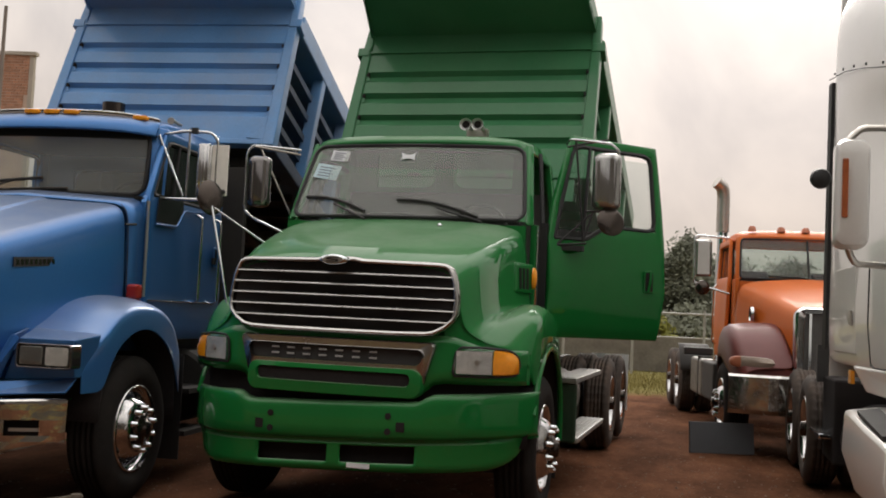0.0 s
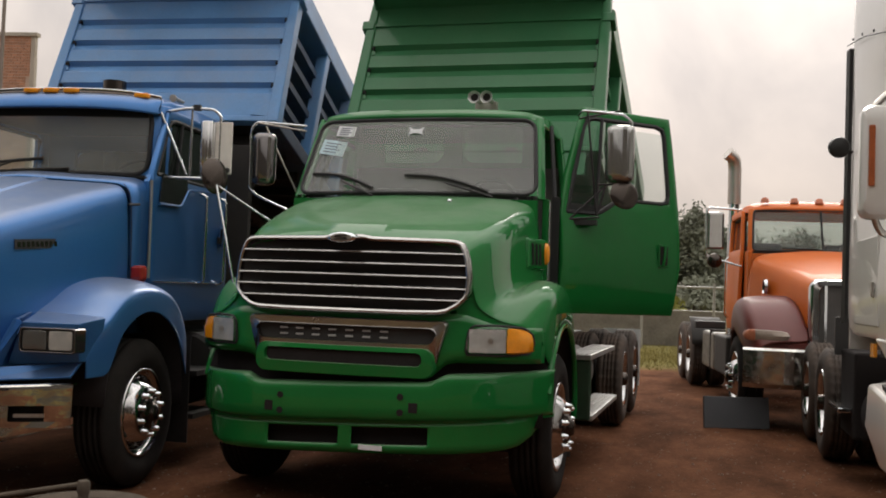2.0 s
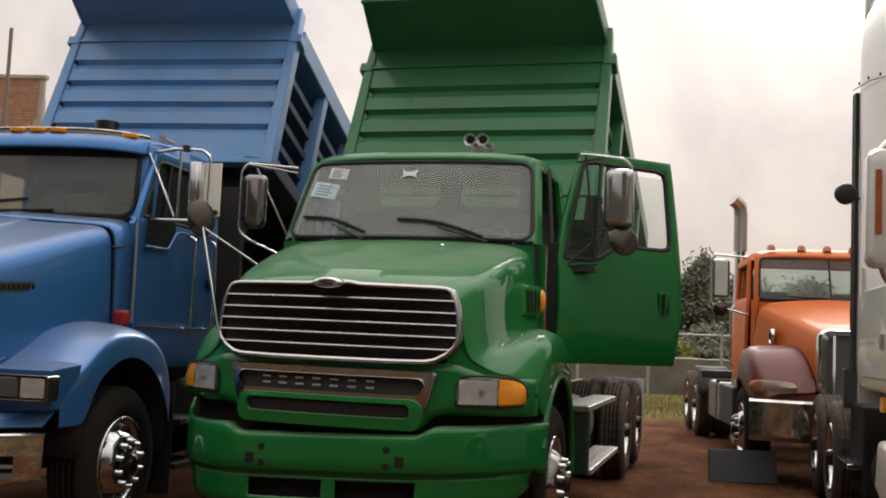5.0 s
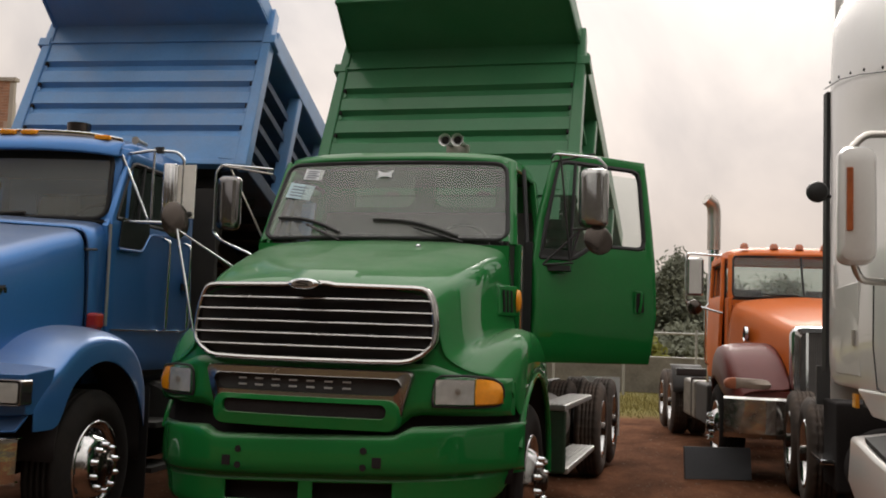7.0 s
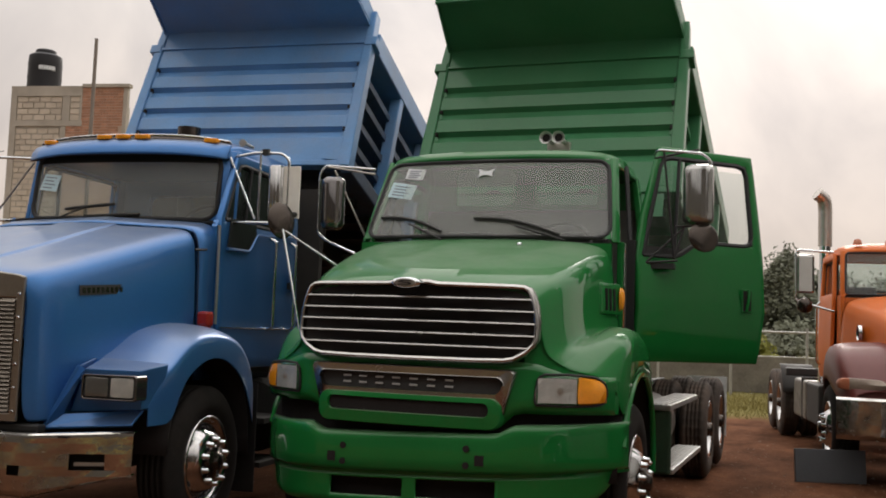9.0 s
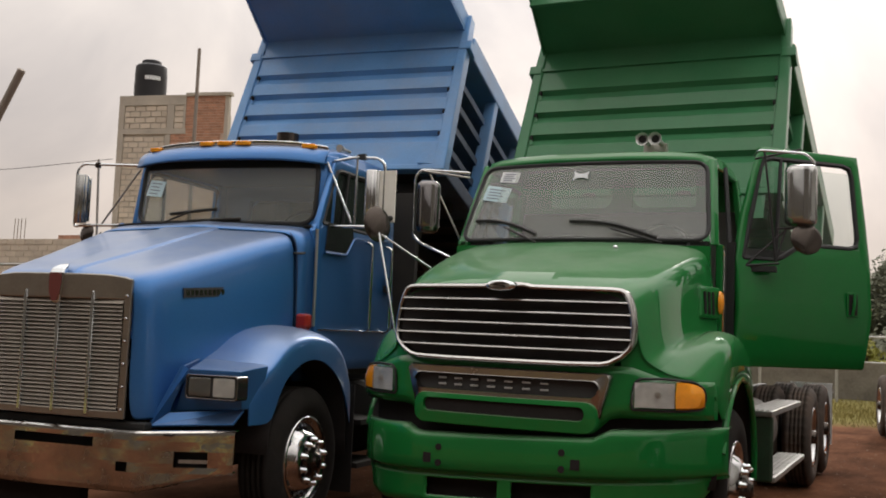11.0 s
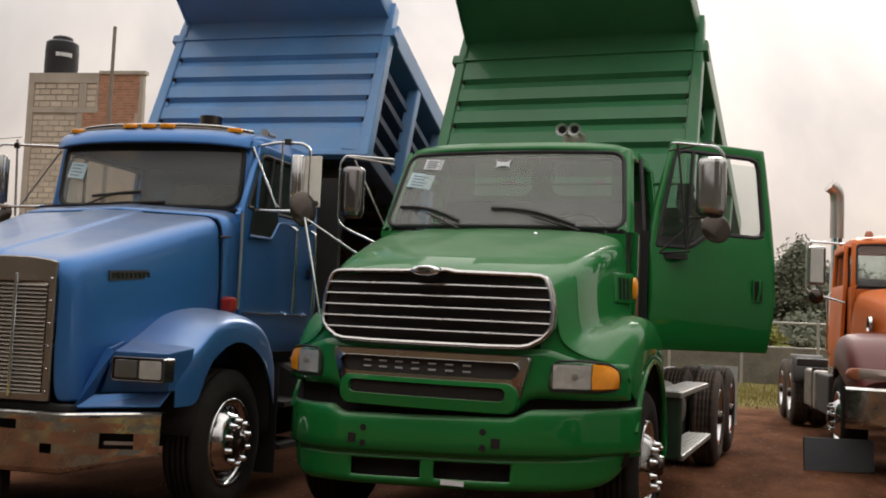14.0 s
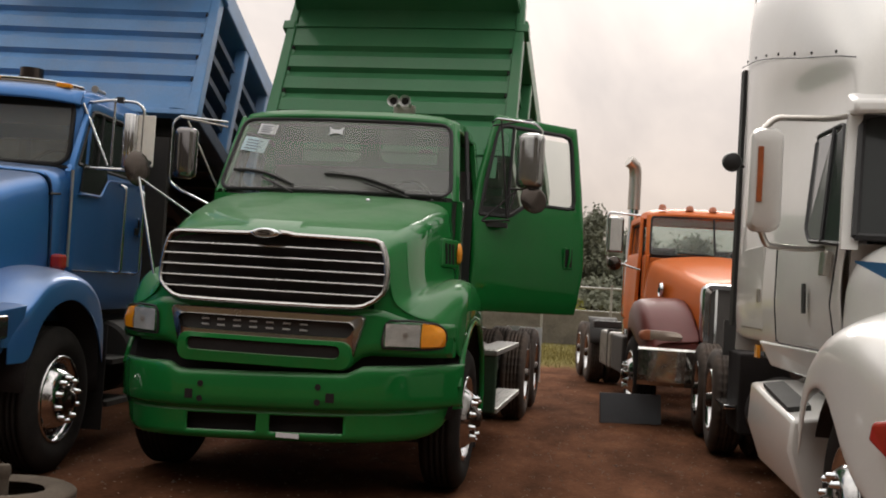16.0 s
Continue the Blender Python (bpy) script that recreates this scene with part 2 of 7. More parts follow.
REDLENS = material("red_lens", (0.33, 0.018, 0.012), 0.25, coat=0.5, vary=0.15, scale=20)
OLDLENS = material("yellowed_lamp_lens", (0.34, 0.27, 0.22), 0.3, metal=0.2, coat=0.6, vary=0.2, scale=9)
SHELLSTEEL = material("dusty_stainless_shell", (0.36, 0.325, 0.285), 0.34, metal=0.9, vary=0.15, scale=7, dirt=DUST, dirt_amount=0.3, dirt_scale=4)
TANKSTEEL = material("grimy_tank_metal", (0.23, 0.22, 0.205), 0.4, metal=0.7, vary=0.3, scale=6, dirt=(0.06, 0.05, 0.04), dirt_amount=0.5, dirt_scale=5)
LOUVRE = material("tan_dulled_louvre", (0.24, 0.21, 0.175), 0.42, metal=0.5, vary=0.12, scale=8)
# for the added walls out of view that darken low light and reflections
BLOCKERWALL = material("dark_blocker_sheet", (0.065, 0.056, 0.047), 0.8, vary=0.2, scale=0.8)
DULL = material("dull_mirror_back", (0.075, 0.062, 0.054), 0.18, metal=0.8, vary=0.15, scale=10)
PAPER = material("white_paper", (0.72, 0.74, 0.76), 0.7, vary=0.05, scale=20)
PAPERBLUE = material("pale_blue_paper", (0.52, 0.68, 0.74), 0.7, vary=0.08, scale=25)
CREAM = material("cream_plate_paint", (0.86, 0.82, 0.75), 0.5, vary=0.06, scale=12, dirt=DUST, dirt_amount=0.2, dirt_scale=8)
INK = material("grey_ink", (0.18, 0.2, 0.24), 0.8)
LETTER = material("brushed_letter_metal", (0.42, 0.42, 0.41), 0.5, metal=0.2)
SCREEN = glass("dusty_windscreen_glass", (0.92, 0.95, 0.92), haze=0.40)
WINDOW = glass("truck_window_glass", (0.80, 0.85, 0.83), haze=0.06)
WINDOWDARK = material("tinted_side_glass", (0.022, 0.025, 0.024), 0.16, vary=0.1, ior=1.32)
COVER = glass("clear_lamp_cover", (0.92, 0.92, 0.90), alpha=0.08, haze=0.17)
REFLECTOR = material("ribbed_lamp_reflector", (0.62, 0.62, 0.60), 0.5, metal=0.45, vary=0.25, scale=9, fine=28, bump=0.5)
MIRRORBACK = material("smoked_chrome", (0.42, 0.42, 0.41), 0.16, metal=0.9, vary=0.12, scale=9, dirt=DUST, dirt_amount=0.12)
DARKCHROME = material("dark_reflecting_chrome", (0.20, 0.19, 0.19), 0.12, metal=0.9, vary=0.12, scale=9)
DARKGREEN = material("dark_patchy_green_paint", (0.022, 0.060, 0.030), 0.6, vary=0.3, scale=6, dirt=(0.07, 0.06, 0.05), dirt_amount=0.6, dirt_scale=5)
BRASS = material("dull_brass", (0.20, 0.15, 0.09), 0.45, metal=0.8, vary=0.2, scale=12)
MIRROR = material("mirror_glass", (0.75, 0.77, 0.78), 0.03, metal=1.0, vary=0.03)

# ---- mesh helpers ----


def part(name, bm, mat, parent=None, label="", smooth=False, bevel=0.0, solid=0.0, sub=0):
    """Links a bmesh as one mesh object under a thing or a part."""
    if bm.faces:
        bmesh.ops.recalc_face_normals(bm, faces=bm.faces[:])
    me = bpy.data.meshes.new(name)
    bm.to_mesh(me)
    bm.free()
    if mat:
        me.materials.append(mat)
    if smooth:
        me.shade_smooth()
        if not sub:
            me.set_sharp_from_angle(angle=radians(42))
    ob = new(name, me)
    if parent:
        ob.parent = parent
    if solid:
        s = ob.modifiers.new("solid", "SOLIDIFY")
        s.thickness, s.offset = solid, -1
    if sub:
        s = ob.modifiers.new("sub", "SUBSURF")
        s.levels = s.render_levels = sub
    if bevel:
        b = ob.modifiers.new("bevel", "BEVEL")
        b.width, b.segments, b.limit_method, b.angle_limit = bevel, 2, "ANGLE", radians(35)
    if label:
        ob["label"] = label
    return ob


def thing(name, m, label, category, group="", kind=""):
    """An empty at the base of a thing, to carry its parts."""
    ob = new(name)
    ob.matrix_world = m
    return tagged(ob, label, category, group, kind)


def box(x0, x1, y0, y1, z0, z1, bm=None):
    bm = bm or bmesh.new()
    v = [bm.verts.new((x, y, z)) for z in (z0, z1) for x, y in ((x0, y0), (x1, y0), (x1, y1), (x0, y1))]
    for q in ((3, 2, 1, 0), (4, 5, 6, 7), (0, 1, 5, 4), (1, 2, 6, 5), (2, 3, 7, 6), (3, 0, 4, 7)):
        bm.faces.new([v[i] for i in q])
    return bm


def slab(corners, thick, bm=None):
    """A plate over a polygon of corners, given thickness against its normal."""
    bm = bm or bmesh.new()
    c = [Vector(p) for p in corners]
    n = (c[1] - c[0]).cross(c[2] - c[0]).normalized() * thick
    a = [bm.verts.new(p) for p in c]
    b = [bm.verts.new(p - n) for p in c]
    bm.faces.new(a)
    bm.faces.new(b[::-1])
    k = len(c)
    for i in range(k):
        bm.faces.new((a[i], b[i], b[(i + 1) % k], a[(i + 1) % k]))
    return bm


def loft(rings, closed=True, caps=True, bm=None):
    """Skins rings of equally many points."""
    bm = bm or bmesh.new()
    vs = [[bm.verts.new(p) for p in r] for r in rings]
    k = len(rings[0])
    for a, b in zip(vs, vs[1:]):
        for i in range(k if closed else k - 1):
            bm.faces.new((a[i], a[(i + 1) % k], b[(i + 1) % k], b[i]))
    if caps and closed:
        bm.faces.new(vs[0][::-1])
        bm.faces.new(vs[-1])
    return bm


def tube(points, r, sides=10, bm=None):
    """A round bar along a polyline, with its corners rounded off."""
    pts = [Vector(p) for p in points]
    path = [pts[0]]
    for a, b, c in zip(pts, pts[1:], pts[2:]):
        d = min(0.35 * (b - a).length, 0.35 * (c - b).length, 4 * r)
        p, q = b + (a - b).normalized() * d, b + (c - b).normalized() * d
        path += [p, 0.25 * p + 0.5 * b + 0.25 * q, q]
    path.append(pts[-1])
    up = Vector((0.13, 0.31, 0.94))
    rings = []
    for i, p in enumerate(path):
        t = (path[min(i + 1, len(path) - 1)] - path[max(i - 1, 0)]).normalized()
        u = t.cross(up)
        if u.length < 0.1:
            u = t.cross(Vector((1, 0.1, 0)))
        u.normalize()
        w = t.cross(u)
        rings.append([p + r * (math.cos(a) * u + math.sin(a) * w) for a in (2 * math.pi * k / sides for k in range(sides))])
    return loft(rings, bm=bm)


def lathe(profile, axis="x", sides=32, center=(0, 0, 0), bm=None, caps=True, notch=None):
    """Turns a profile of (along, radius) round an axis through center."""
    rings = []
    cx, cy, cz = center
    for j, (s, r) in enumerate(profile):
        ring = []
        for k in range(sides):
            a = 2 * math.pi * k / sides
            q = r - (notch(j, k) if notch else 0)
            u, w = q * math.cos(a), q * math.sin(a)
            ring.append({"x": (cx + s, cy + u, cz + w), "y": (cx + w, cy + s, cz + u), "z": (cx + u, cy + w, cz + s)}[axis])
        rings.append(ring)
    return loft(rings, caps=caps, bm=bm)


def grid(us, vs, f, hole=None, bm=None):
    """A sheet f(u, v) over two lists of stations, with cells left out where hole(u, v) is true."""
    bm = bm or bmesh.new()
    pts = [[bm.verts.new(f(u, v)) for v in vs] for u in us]
    for i in range(len(us) - 1):
        for j in range(len(vs) - 1):
            if hole and hole((us[i] + us[i + 1]) / 2, (vs[j] + vs[j + 1]) / 2):
                continue
            bm.faces.new((pts[i][j], pts[i + 1][j], pts[i + 1][j + 1], pts[i][j + 1]))
    if hole:
        bmesh.ops.delete(bm, geom=[v for v in bm.verts if not v.link_faces], context="VERTS")
    return bm


def span(a, b, n):
    return [a + (b - a) * i / n for i in range(n + 1)]


def rounded(w, h, r, n=5):
    """The outline of a rounded rectangle about the origin."""
    out = []
    for cx, cy, a0 in ((w / 2 - r, h / 2 - r, 0), (r - w / 2, h / 2 - r, 90), (r - w / 2, r - h / 2, 180), (w / 2 - r, r - h / 2, 270)):
        for i in range(n + 1):
            a = radians(a0 + 90 * i / n)
            out.append((cx + r * math.cos(a), cy + r * math.sin(a)))
    return out


def band(w, h, r, n=9):
    """Stations across a rounded rectangle: (x, half height) pairs."""
    xs = sorted({*span(-w / 2 + r, w / 2 - r, n), *[-w / 2 + r * (1 - math.cos(a)) for a in (0.02, 0.4, 0.8, 1.2)], *[w / 2 - r * (1 - math.cos(a)) for a in (0.02, 0.4, 0.8, 1.2)]})
    out = []
    for x in xs:
        d = max(0.0, abs(x) - (w / 2 - r))
        out.append((x, h / 2 - r + math.sqrt(max(0.0, r * r - d * d))))
    return out


def lerp(table, x):
    """Piecewise linear look-up in rows of (x, values...)."""
    if x <= table[0][0]:
        return table[0][1:]
    for a, b in zip(table, table[1:]):
        if x <= b[0]:
            k = (x - a[0]) / (b[0] - a[0])
            return tuple(p + (q - p) * k for p, q in zip(a[1:], b[1:]))
    return table[-1][1:]


# ---- wheels (axle along x, outer face towards +x) ----


def tyre_bm(drive):
    R, w = 0.515, 0.135
    prof = [(-w + 0.03, 0.29), (-w, 0.33), (-w - 0.012, 0.40), (-w, 0.465), (-w + 0.025, 0.500), (-0.095, R)]
    for a in (-0.06, -0.02, 0.02, 0.06):
        prof += [(a - 0.008, R), (a - 0.006, R - 0.014), (a + 0.006, R - 0.014), (a + 0.008, R)]
    prof += [(0.095, R), (w - 0.025, 0.500), (w, 0.465), (w + 0.012, 0.40), (w, 0.33), (w - 0.03, 0.29)]
    n = len(prof)
    notch = (lambda j, k: 0.014 if 5 <= j <= n - 6 and k % 3 == 0 else 0.0) if drive else (lambda j, k: 0.006 if j in (4, 5, n - 5, n - 6) and k % 2 else 0.0)
    return lathe(prof, sides=108, notch=notch, caps=False)


def wheel_meshes(front, drive):
    """The shared meshes of one kind of wheel, as (name, mesh) pairs; the first is the rim."""
    if front:
        prof = [(0.09, 0.305), (0.135, 0.312), (0.138, 0.296), (0.10, 0.285), (0.07, 0.262), (0.085, 0.24), (0.14, 0.205), (0.172, 0.18), (0.178, 0.16), (0.175, 0.05)]
        hub = [(0.165, 0.118), (0.19, 0.115), (0.205, 0.095), (0.215, 0.06), (0.235, 0.055), (0.242, 0.04), (0.245, 0.0005)]
    else:
        prof = [(0.09, 0.305), (0.135, 0.312), (0.138, 0.296), (0.10, 0.285), (0.02, 0.272), (-0.04, 0.255), (-0.05, 0.20), (-0.05, 0.15), (-0.05, 0.05)]
        hub = [(-0.06, 0.115), (0.06, 0.11), (0.085, 0.10), (0.10, 0.075), (0.15, 0.07), (0.165, 0.055), (0.168, 0.0005)]
    x0, long = (0.172, 0.055) if front else (-0.05, 0.045)
    made = []

    def keep(name, bm, mat, smooth=True):
        bmesh.ops.recalc_face_normals(bm, faces=bm.faces[:])
        me = bpy.data.meshes.new(name)
        bm.to_mesh(me)
        bm.free()
        me.materials.append(mat)
        if smooth:
            me.shade_smooth()
        made.append((name, me))

    keep("wheel", lathe(prof, sides=48, caps=False), POLISHED)
    keep("tyre", tyre_bm(drive), MUDRUBBER if drive else RUBBER)
    keep("hub_cap", lathe(hub, sides=32), DULL)
    keep("brake_drum", lathe([(-0.13, 0.27), (-0.02 if front else -0.1, 0.262), (-0.02 if front else -0.1, 0.01)], sides=32), DARK)
    keep("hand_hole", lathe([(-0.004, 0.024), (0.003, 0.024), (0.004, 0.018), (0.004, 0.001)], sides=10), DARK)
    keep("nut_cover", lathe([(0, 0.024), (0.010, 0.025), (0.016, 0.019), (long * 0.8, 0.017), (long, 0.006)], sides=10), CHROME)
    return made, x0, (0.104 if front else -0.046)


WHEELS = {"steer": wheel_meshes(True, False), "drive": wheel_meshes(False, True)}


def add_wheel(parent, kind, x, y, z=0.515, out=1, nuts=True, turn=0.0):
    """A wheel as a part of a vehicle; out: +1 or -1, the side that its outer face looks to."""
    made, x0, hx = WHEELS[kind]
    base = None
    for name, me in made:
        if name in ("hand_hole", "nut_cover"):
            if nuts:
                for k in range(10):
                    a = radians(36 * k + (18 if name == "nut_cover" else 0))
                    r = 0.15 if name == "nut_cover" else 0.222
                    o = new(name, me)
                    o.parent = base
                    o.location = (x0 if name == "nut_cover" else hx, r * math.cos(a), r * math.sin(a))
            continue
        o = new(name, me)
        if base is None:
            base = o
            o.parent = parent
            o.matrix_local = pose(x, y, z, 0, 0, (0 if out > 0 else 180) + turn)
        else:
            o.parent = base
    return base

# ---- the ground ----


def ground_material():
    m = material("brown_dirt_yard", (0.118, 0.053, 0.030), 1.0, vary=0.45, scale=0.9, fine=30.0, bump=0.8, ior=1.08)
    nt = m.node_tree
    b = nt.nodes["Principled BSDF"]
    src = b.inputs["Base Color"].links[0].from_socket
    geo = [n for n in nt.nodes if n.type == "NEW_GEOMETRY"][0]
    # pale pebbles
    vor = nt.nodes.new("ShaderNodeTexVoronoi")
    vor.inputs["Scale"].default_value = 26
    nt.links.new(geo.outputs["Position"], vor.inputs["Vector"])
    mr = nt.nodes.new("ShaderNodeMapRange")
    mr.inputs[1].default_value, mr.inputs[2].default_value = 0.10, 0.22
    mr.inputs[3].default_value, mr.inputs[4].default_value = 0.16, 0.0
    nt.links.new(vor.outputs["Distance"], mr.inputs[0])
    mx = nt.nodes.new("ShaderNodeMixRGB")
    nt.links.new(mr.outputs[0], mx.inputs[0])
    nt.links.new(src, mx.inputs[1])
    mx.inputs[2].default_value = (0.19, 0.14, 0.11, 1)
    # lighter and darker streaks left by wheels
    tm = nt.nodes.new("ShaderNodeMapping")
    tm.inputs["Scale"].default_value = (1.15, 0.42, 1.0)
    tm.inputs["Rotation"].default_value = (0, 0, radians(8))
    nt.links.new(geo.outputs["Position"], tm.inputs["Vector"])
    tn = nt.nodes.new("ShaderNodeTexNoise")
    tn.inputs["Scale"].default_value, tn.inputs["Detail"].default_value, tn.inputs["Roughness"].default_value = 1.5, 9, 0.68
    nt.links.new(tm.outputs["Vector"], tn.inputs["Vector"])
    tr_ = nt.nodes.new("ShaderNodeValToRGB")
    te = tr_.color_ramp.elements
    te[0].position, te[0].color = 0.36, (0.58, 0.56, 0.54, 1)
    te[1].position, te[1].color = 0.66, (1.28, 1.26, 1.22, 1)
    nt.links.new(tn.outputs["Fac"], tr_.inputs[0])
    mt = nt.nodes.new("ShaderNodeMixRGB")
    mt.blend_type = "MULTIPLY"
    mt.inputs[0].default_value = 1.0
    nt.links.new(mx.outputs[0], mt.inputs[1])
    nt.links.new(tr_.outputs[0], mt.inputs[2])
    mx = mt
    # dry grass takes over at the far edge of the yard
    sep = nt.nodes.new("ShaderNodeSeparateXYZ")
    nt.links.new(geo.outputs["Position"], sep.inputs[0])
    no = nt.nodes.new("ShaderNodeTexNoise")
    no.inputs["Scale"].default_value, no.inputs["Detail"].default_value = 0.6, 6
    nt.links.new(geo.outputs["Position"], no.inputs["Vector"])
    ad = nt.nodes.new("ShaderNodeMath")
    ad.operation = "MULTIPLY_ADD"
    ad.inputs[1].default_value = 5.0
    nt.links.new(no.outputs["Fac"], ad.inputs[0])
    nt.links.new(sep.outputs["Y"], ad.inputs[2])
    g = nt.nodes.new("ShaderNodeMapRange")
    g.inputs[1].default_value, g.inputs[2].default_value = 17.0, 19.5
    nt.links.new(ad.outputs[0], g.inputs[0])
    mx2 = nt.nodes.new("ShaderNodeMixRGB")
    # and behind the camera, towards the yard's other edge
    g2 = nt.nodes.new("ShaderNodeMapRange")
    g2.inputs[1].default_value, g2.inputs[2].default_value = -5.2, -6.4
    nt.links.new(ad.outputs[0], g2.inputs[0])
    g3 = nt.nodes.new("ShaderNodeMath")
    g3.operation = "MAXIMUM"
    nt.links.new(g.outputs[0], g3.inputs[0])
    nt.links.new(g2.outputs[0], g3.inputs[1])
    nt.links.new(g3.outputs[0], mx2.inputs[0])
    nt.links.new(mx.outputs[0], mx2.inputs[1])
    mx2.inputs[2].default_value = (0.17, 0.15, 0.055, 1)
    nt.links.new(mx2.outputs[0], b.inputs["Base Color"])
    return m


DIRT = ground_material()


def ground_height(x, y):
    # level under the vehicles, gently uneven between them
    return 0.018 * (noise.noise(Vector((x * 0.9, y * 0.9, 0))) - 0.6) + 0.008 * (noise.noise(Vector((x * 3.1, y * 3.1, 4))) - 0.5)


near = span(-12, 12, 120)
gx = [-900, -300, -100, -50, -30, -20, -15] + near + [15, 20, 30, 50, 100, 300, 900]
gy = [-900, -300, -100, -40, -20] + span(-12, 24, 160) + [30, 40, 60, 100, 300, 900]
tagged(part("ground", grid(gx, gy, lambda x, y: (x, y, ground_height(x, y) if abs(x) < 13 and -12 < y < 24 else -0.01)), DIRT, smooth=True), "uneven brown dirt yard with small stones", "ground", kind="structure")

# ---- shared truck parts ----


def cab_shell(t, paint, P):
    """A day cab round the windscreen base yb, zb and top yt, zt with half widths wb, wt; back wall at yr; sill at zs; roof at zr."""
    yb, yt, zb, zt, wb, wt, yr, zs, zr = (P[k] for k in ("yb", "yt", "zb", "zt", "wb", "wt", "yr", "zs", "zr"))
    bow = P.get("bow", 0.10)
    side_gap = P.get("side", 0.055)
    far_gap = P.get("far_side", side_gap)
    door_y = P.get("door_y", yb + 0.255)
    door_rake = P.get("door_rake", yt - yb)

    def glass_at(u, v):
        w = wb + (wt - wb) * v
        return (u * w, yb + (yt - yb) * v - bow * (1 - u * u), zb + (zt - zb) * v)

    # roof: crowned sections from the front lip to the back
    rings = []
    hood_y = P.get("visor", 0.0)
    for y, w, zl, zc, curl in ((yt - bow - 0.02 - hood_y, wt * 0.96, zt - 0.012, zt + 0.03, 1.0), (yt - bow + 0.03 - hood_y, wt * 1.0, zt - 0.02, zt + 0.075, 0.9), (yt + 0.12, wt + side_gap - 0.02, zt - 0.03, zr - 0.03, 0.3), (yt + 0.45, wt + side_gap - 0.005, zt - 0.03, zr, 0.0), (yr - 0.12, wt + side_gap - 0.005, zt - 0.03, zr - 0.01, 0.0), (yr + 0.02, wt + side_gap - 0.02, zt - 0.03, zr - 0.07, 0.0)):
        n = 9
        ring = []
        for i in range(n + 1):
            a = math.pi * i / n
            cx, cz = math.cos(a), math.sin(a)
            xr = w * (1 if cx > 0 else -1) * abs(cx) ** 0.62
            ring.append((xr, y + curl * bow * (xr / w) ** 2, zl + (zc - zl) * cz ** 0.5))
        for i in range(n + 1):
            u = -1 + 2 * i / n
            ring.append((u * w * 0.97, y + curl * bow * u * u, zl - 0.012))
        rings.append(ring)
    part("roof", loft(rings), paint, t, smooth=True, bevel=0.012)
    # windscreen and its seal
    ws = part("windscreen", grid(span(-1, 1, 14), span(0.0, 1, 4), glass_at), P.get("glass", SCREEN), t, "dusty laminated windscreen", smooth=True)
    ws.visible_shadow = False
    rr = P.get("round", 0.05)
    ru, rv = rr / wb, rr / math.hypot(zt - zb, yt - yb)
    turn_ = [radians(a) for a in (0, 30, 60, 90)]
    corner = lambda su, sv: [(su * (0.985 - ru + ru * math.cos(a)), 0.5 + sv * (0.482 - rv + rv * math.sin(a))) for a in turn_]
    loop = corner(1, -1)[::-1] + corner(1, 1) + corner(-1, 1)[::-1] + corner(-1, -1)
    fine_loop = []
    for (ua, va), (ub, vb) in zip(loop, loop[1:] + loop[:1]):
        m_ = max(1, int(abs(ub - ua) * 7))
        fine_loop += [(ua + (ub - ua) * k / m_, va + (vb - va) * k / m_) for k in range(m_)]
    edge = [glass_at(u, v) for u, v in fine_loop]
    edge.append(edge[0])
    for su, sv in ((1, 1), (1, -1), (-1, 1), (-1, -1)):
        lift = Vector((0, -0.004, 0))
        part("screen_corner", slab([Vector(glass_at(u, v)) + lift for u, v in corner(su, sv) + [(su * 0.995, 0.5 + sv * 0.495)]], 0.003), paint, ws)
    part("windscreen_seal", tube(edge, P.get("seal", 0.016), 8), SEAL, ws, smooth=True)
    if P.get("divider"):
        part("centre_strip", tube([glass_at(0, 0.02), glass_at(0, 0.98)], 0.014, 8), SEAL, ws)
    # pillars
    for sx in (-1, 1):
        a, b = Vector((sx * wb, yb, zb - 0.02)), Vector((sx * wt, yt, zt + 0.02))
        rings = []
        for p in (a, (a + b) / 2, b):
            wide = (side_gap if sx > 0 else far_gap) - 0.055
            rings.append([(p.x - sx * 0.012, p.y - 0.006, p.z), (p.x + sx * (0.022 + 0.6 * wide), p.y + 0.004 + 0.3 * wide, p.z), (p.x + sx * (0.050 + wide), p.y + 0.06 + wide, p.z), (p.x - sx * 0.0, p.y + 0.10 + wide, p.z)])
        part("front_pillar", loft(rings), paint, t, bevel=0.012, smooth=True)
        gap = side_gap if sx > 0 else far_gap
        x0, x1 = wb + gap - 0.005, wt + gap - 0.01
        part("rear_pillar", slab([(sx * x0, yr - 0.16, zb), (sx * x0, yr, zb), (sx * x1, yr, zt), (sx * x1, yr - 0.13, zt)], 0.05 * sx), paint, t, bevel=0.01)
    # side panels: cowl side, and a shut door where there is no open one
    for sx in (-1, 1):
        x0 = wb + (side_gap if sx > 0 else far_gap)
        is_open = P.get("open") == sx
        part("cowl_side", slab([(sx * x0, P.get("cowl_y", yb - 0.05), zs), (sx * x0, door_y - 0.012, zs), (sx * x0, door_y - 0.012, zb), (sx * x0, P.get("cowl_y", yb - 0.05), P.get("cowl_top", zb))], 0.05 * sx), paint, t, bevel=0.012)
        if not is_open:
            dy = door_y if sx > 0 else P.get("far_door_y", door_y)
            make_door(t, paint, (sx * x0, dy, 0), 0 if sx > 0 else 180, yr - dy - 0.025, zs, P.get("belt", zb), zt, wb - wt + 0.005, door_rake - (dy - door_y), sx, P.get("door_glass", WINDOW) if sx > 0 else WINDOW)
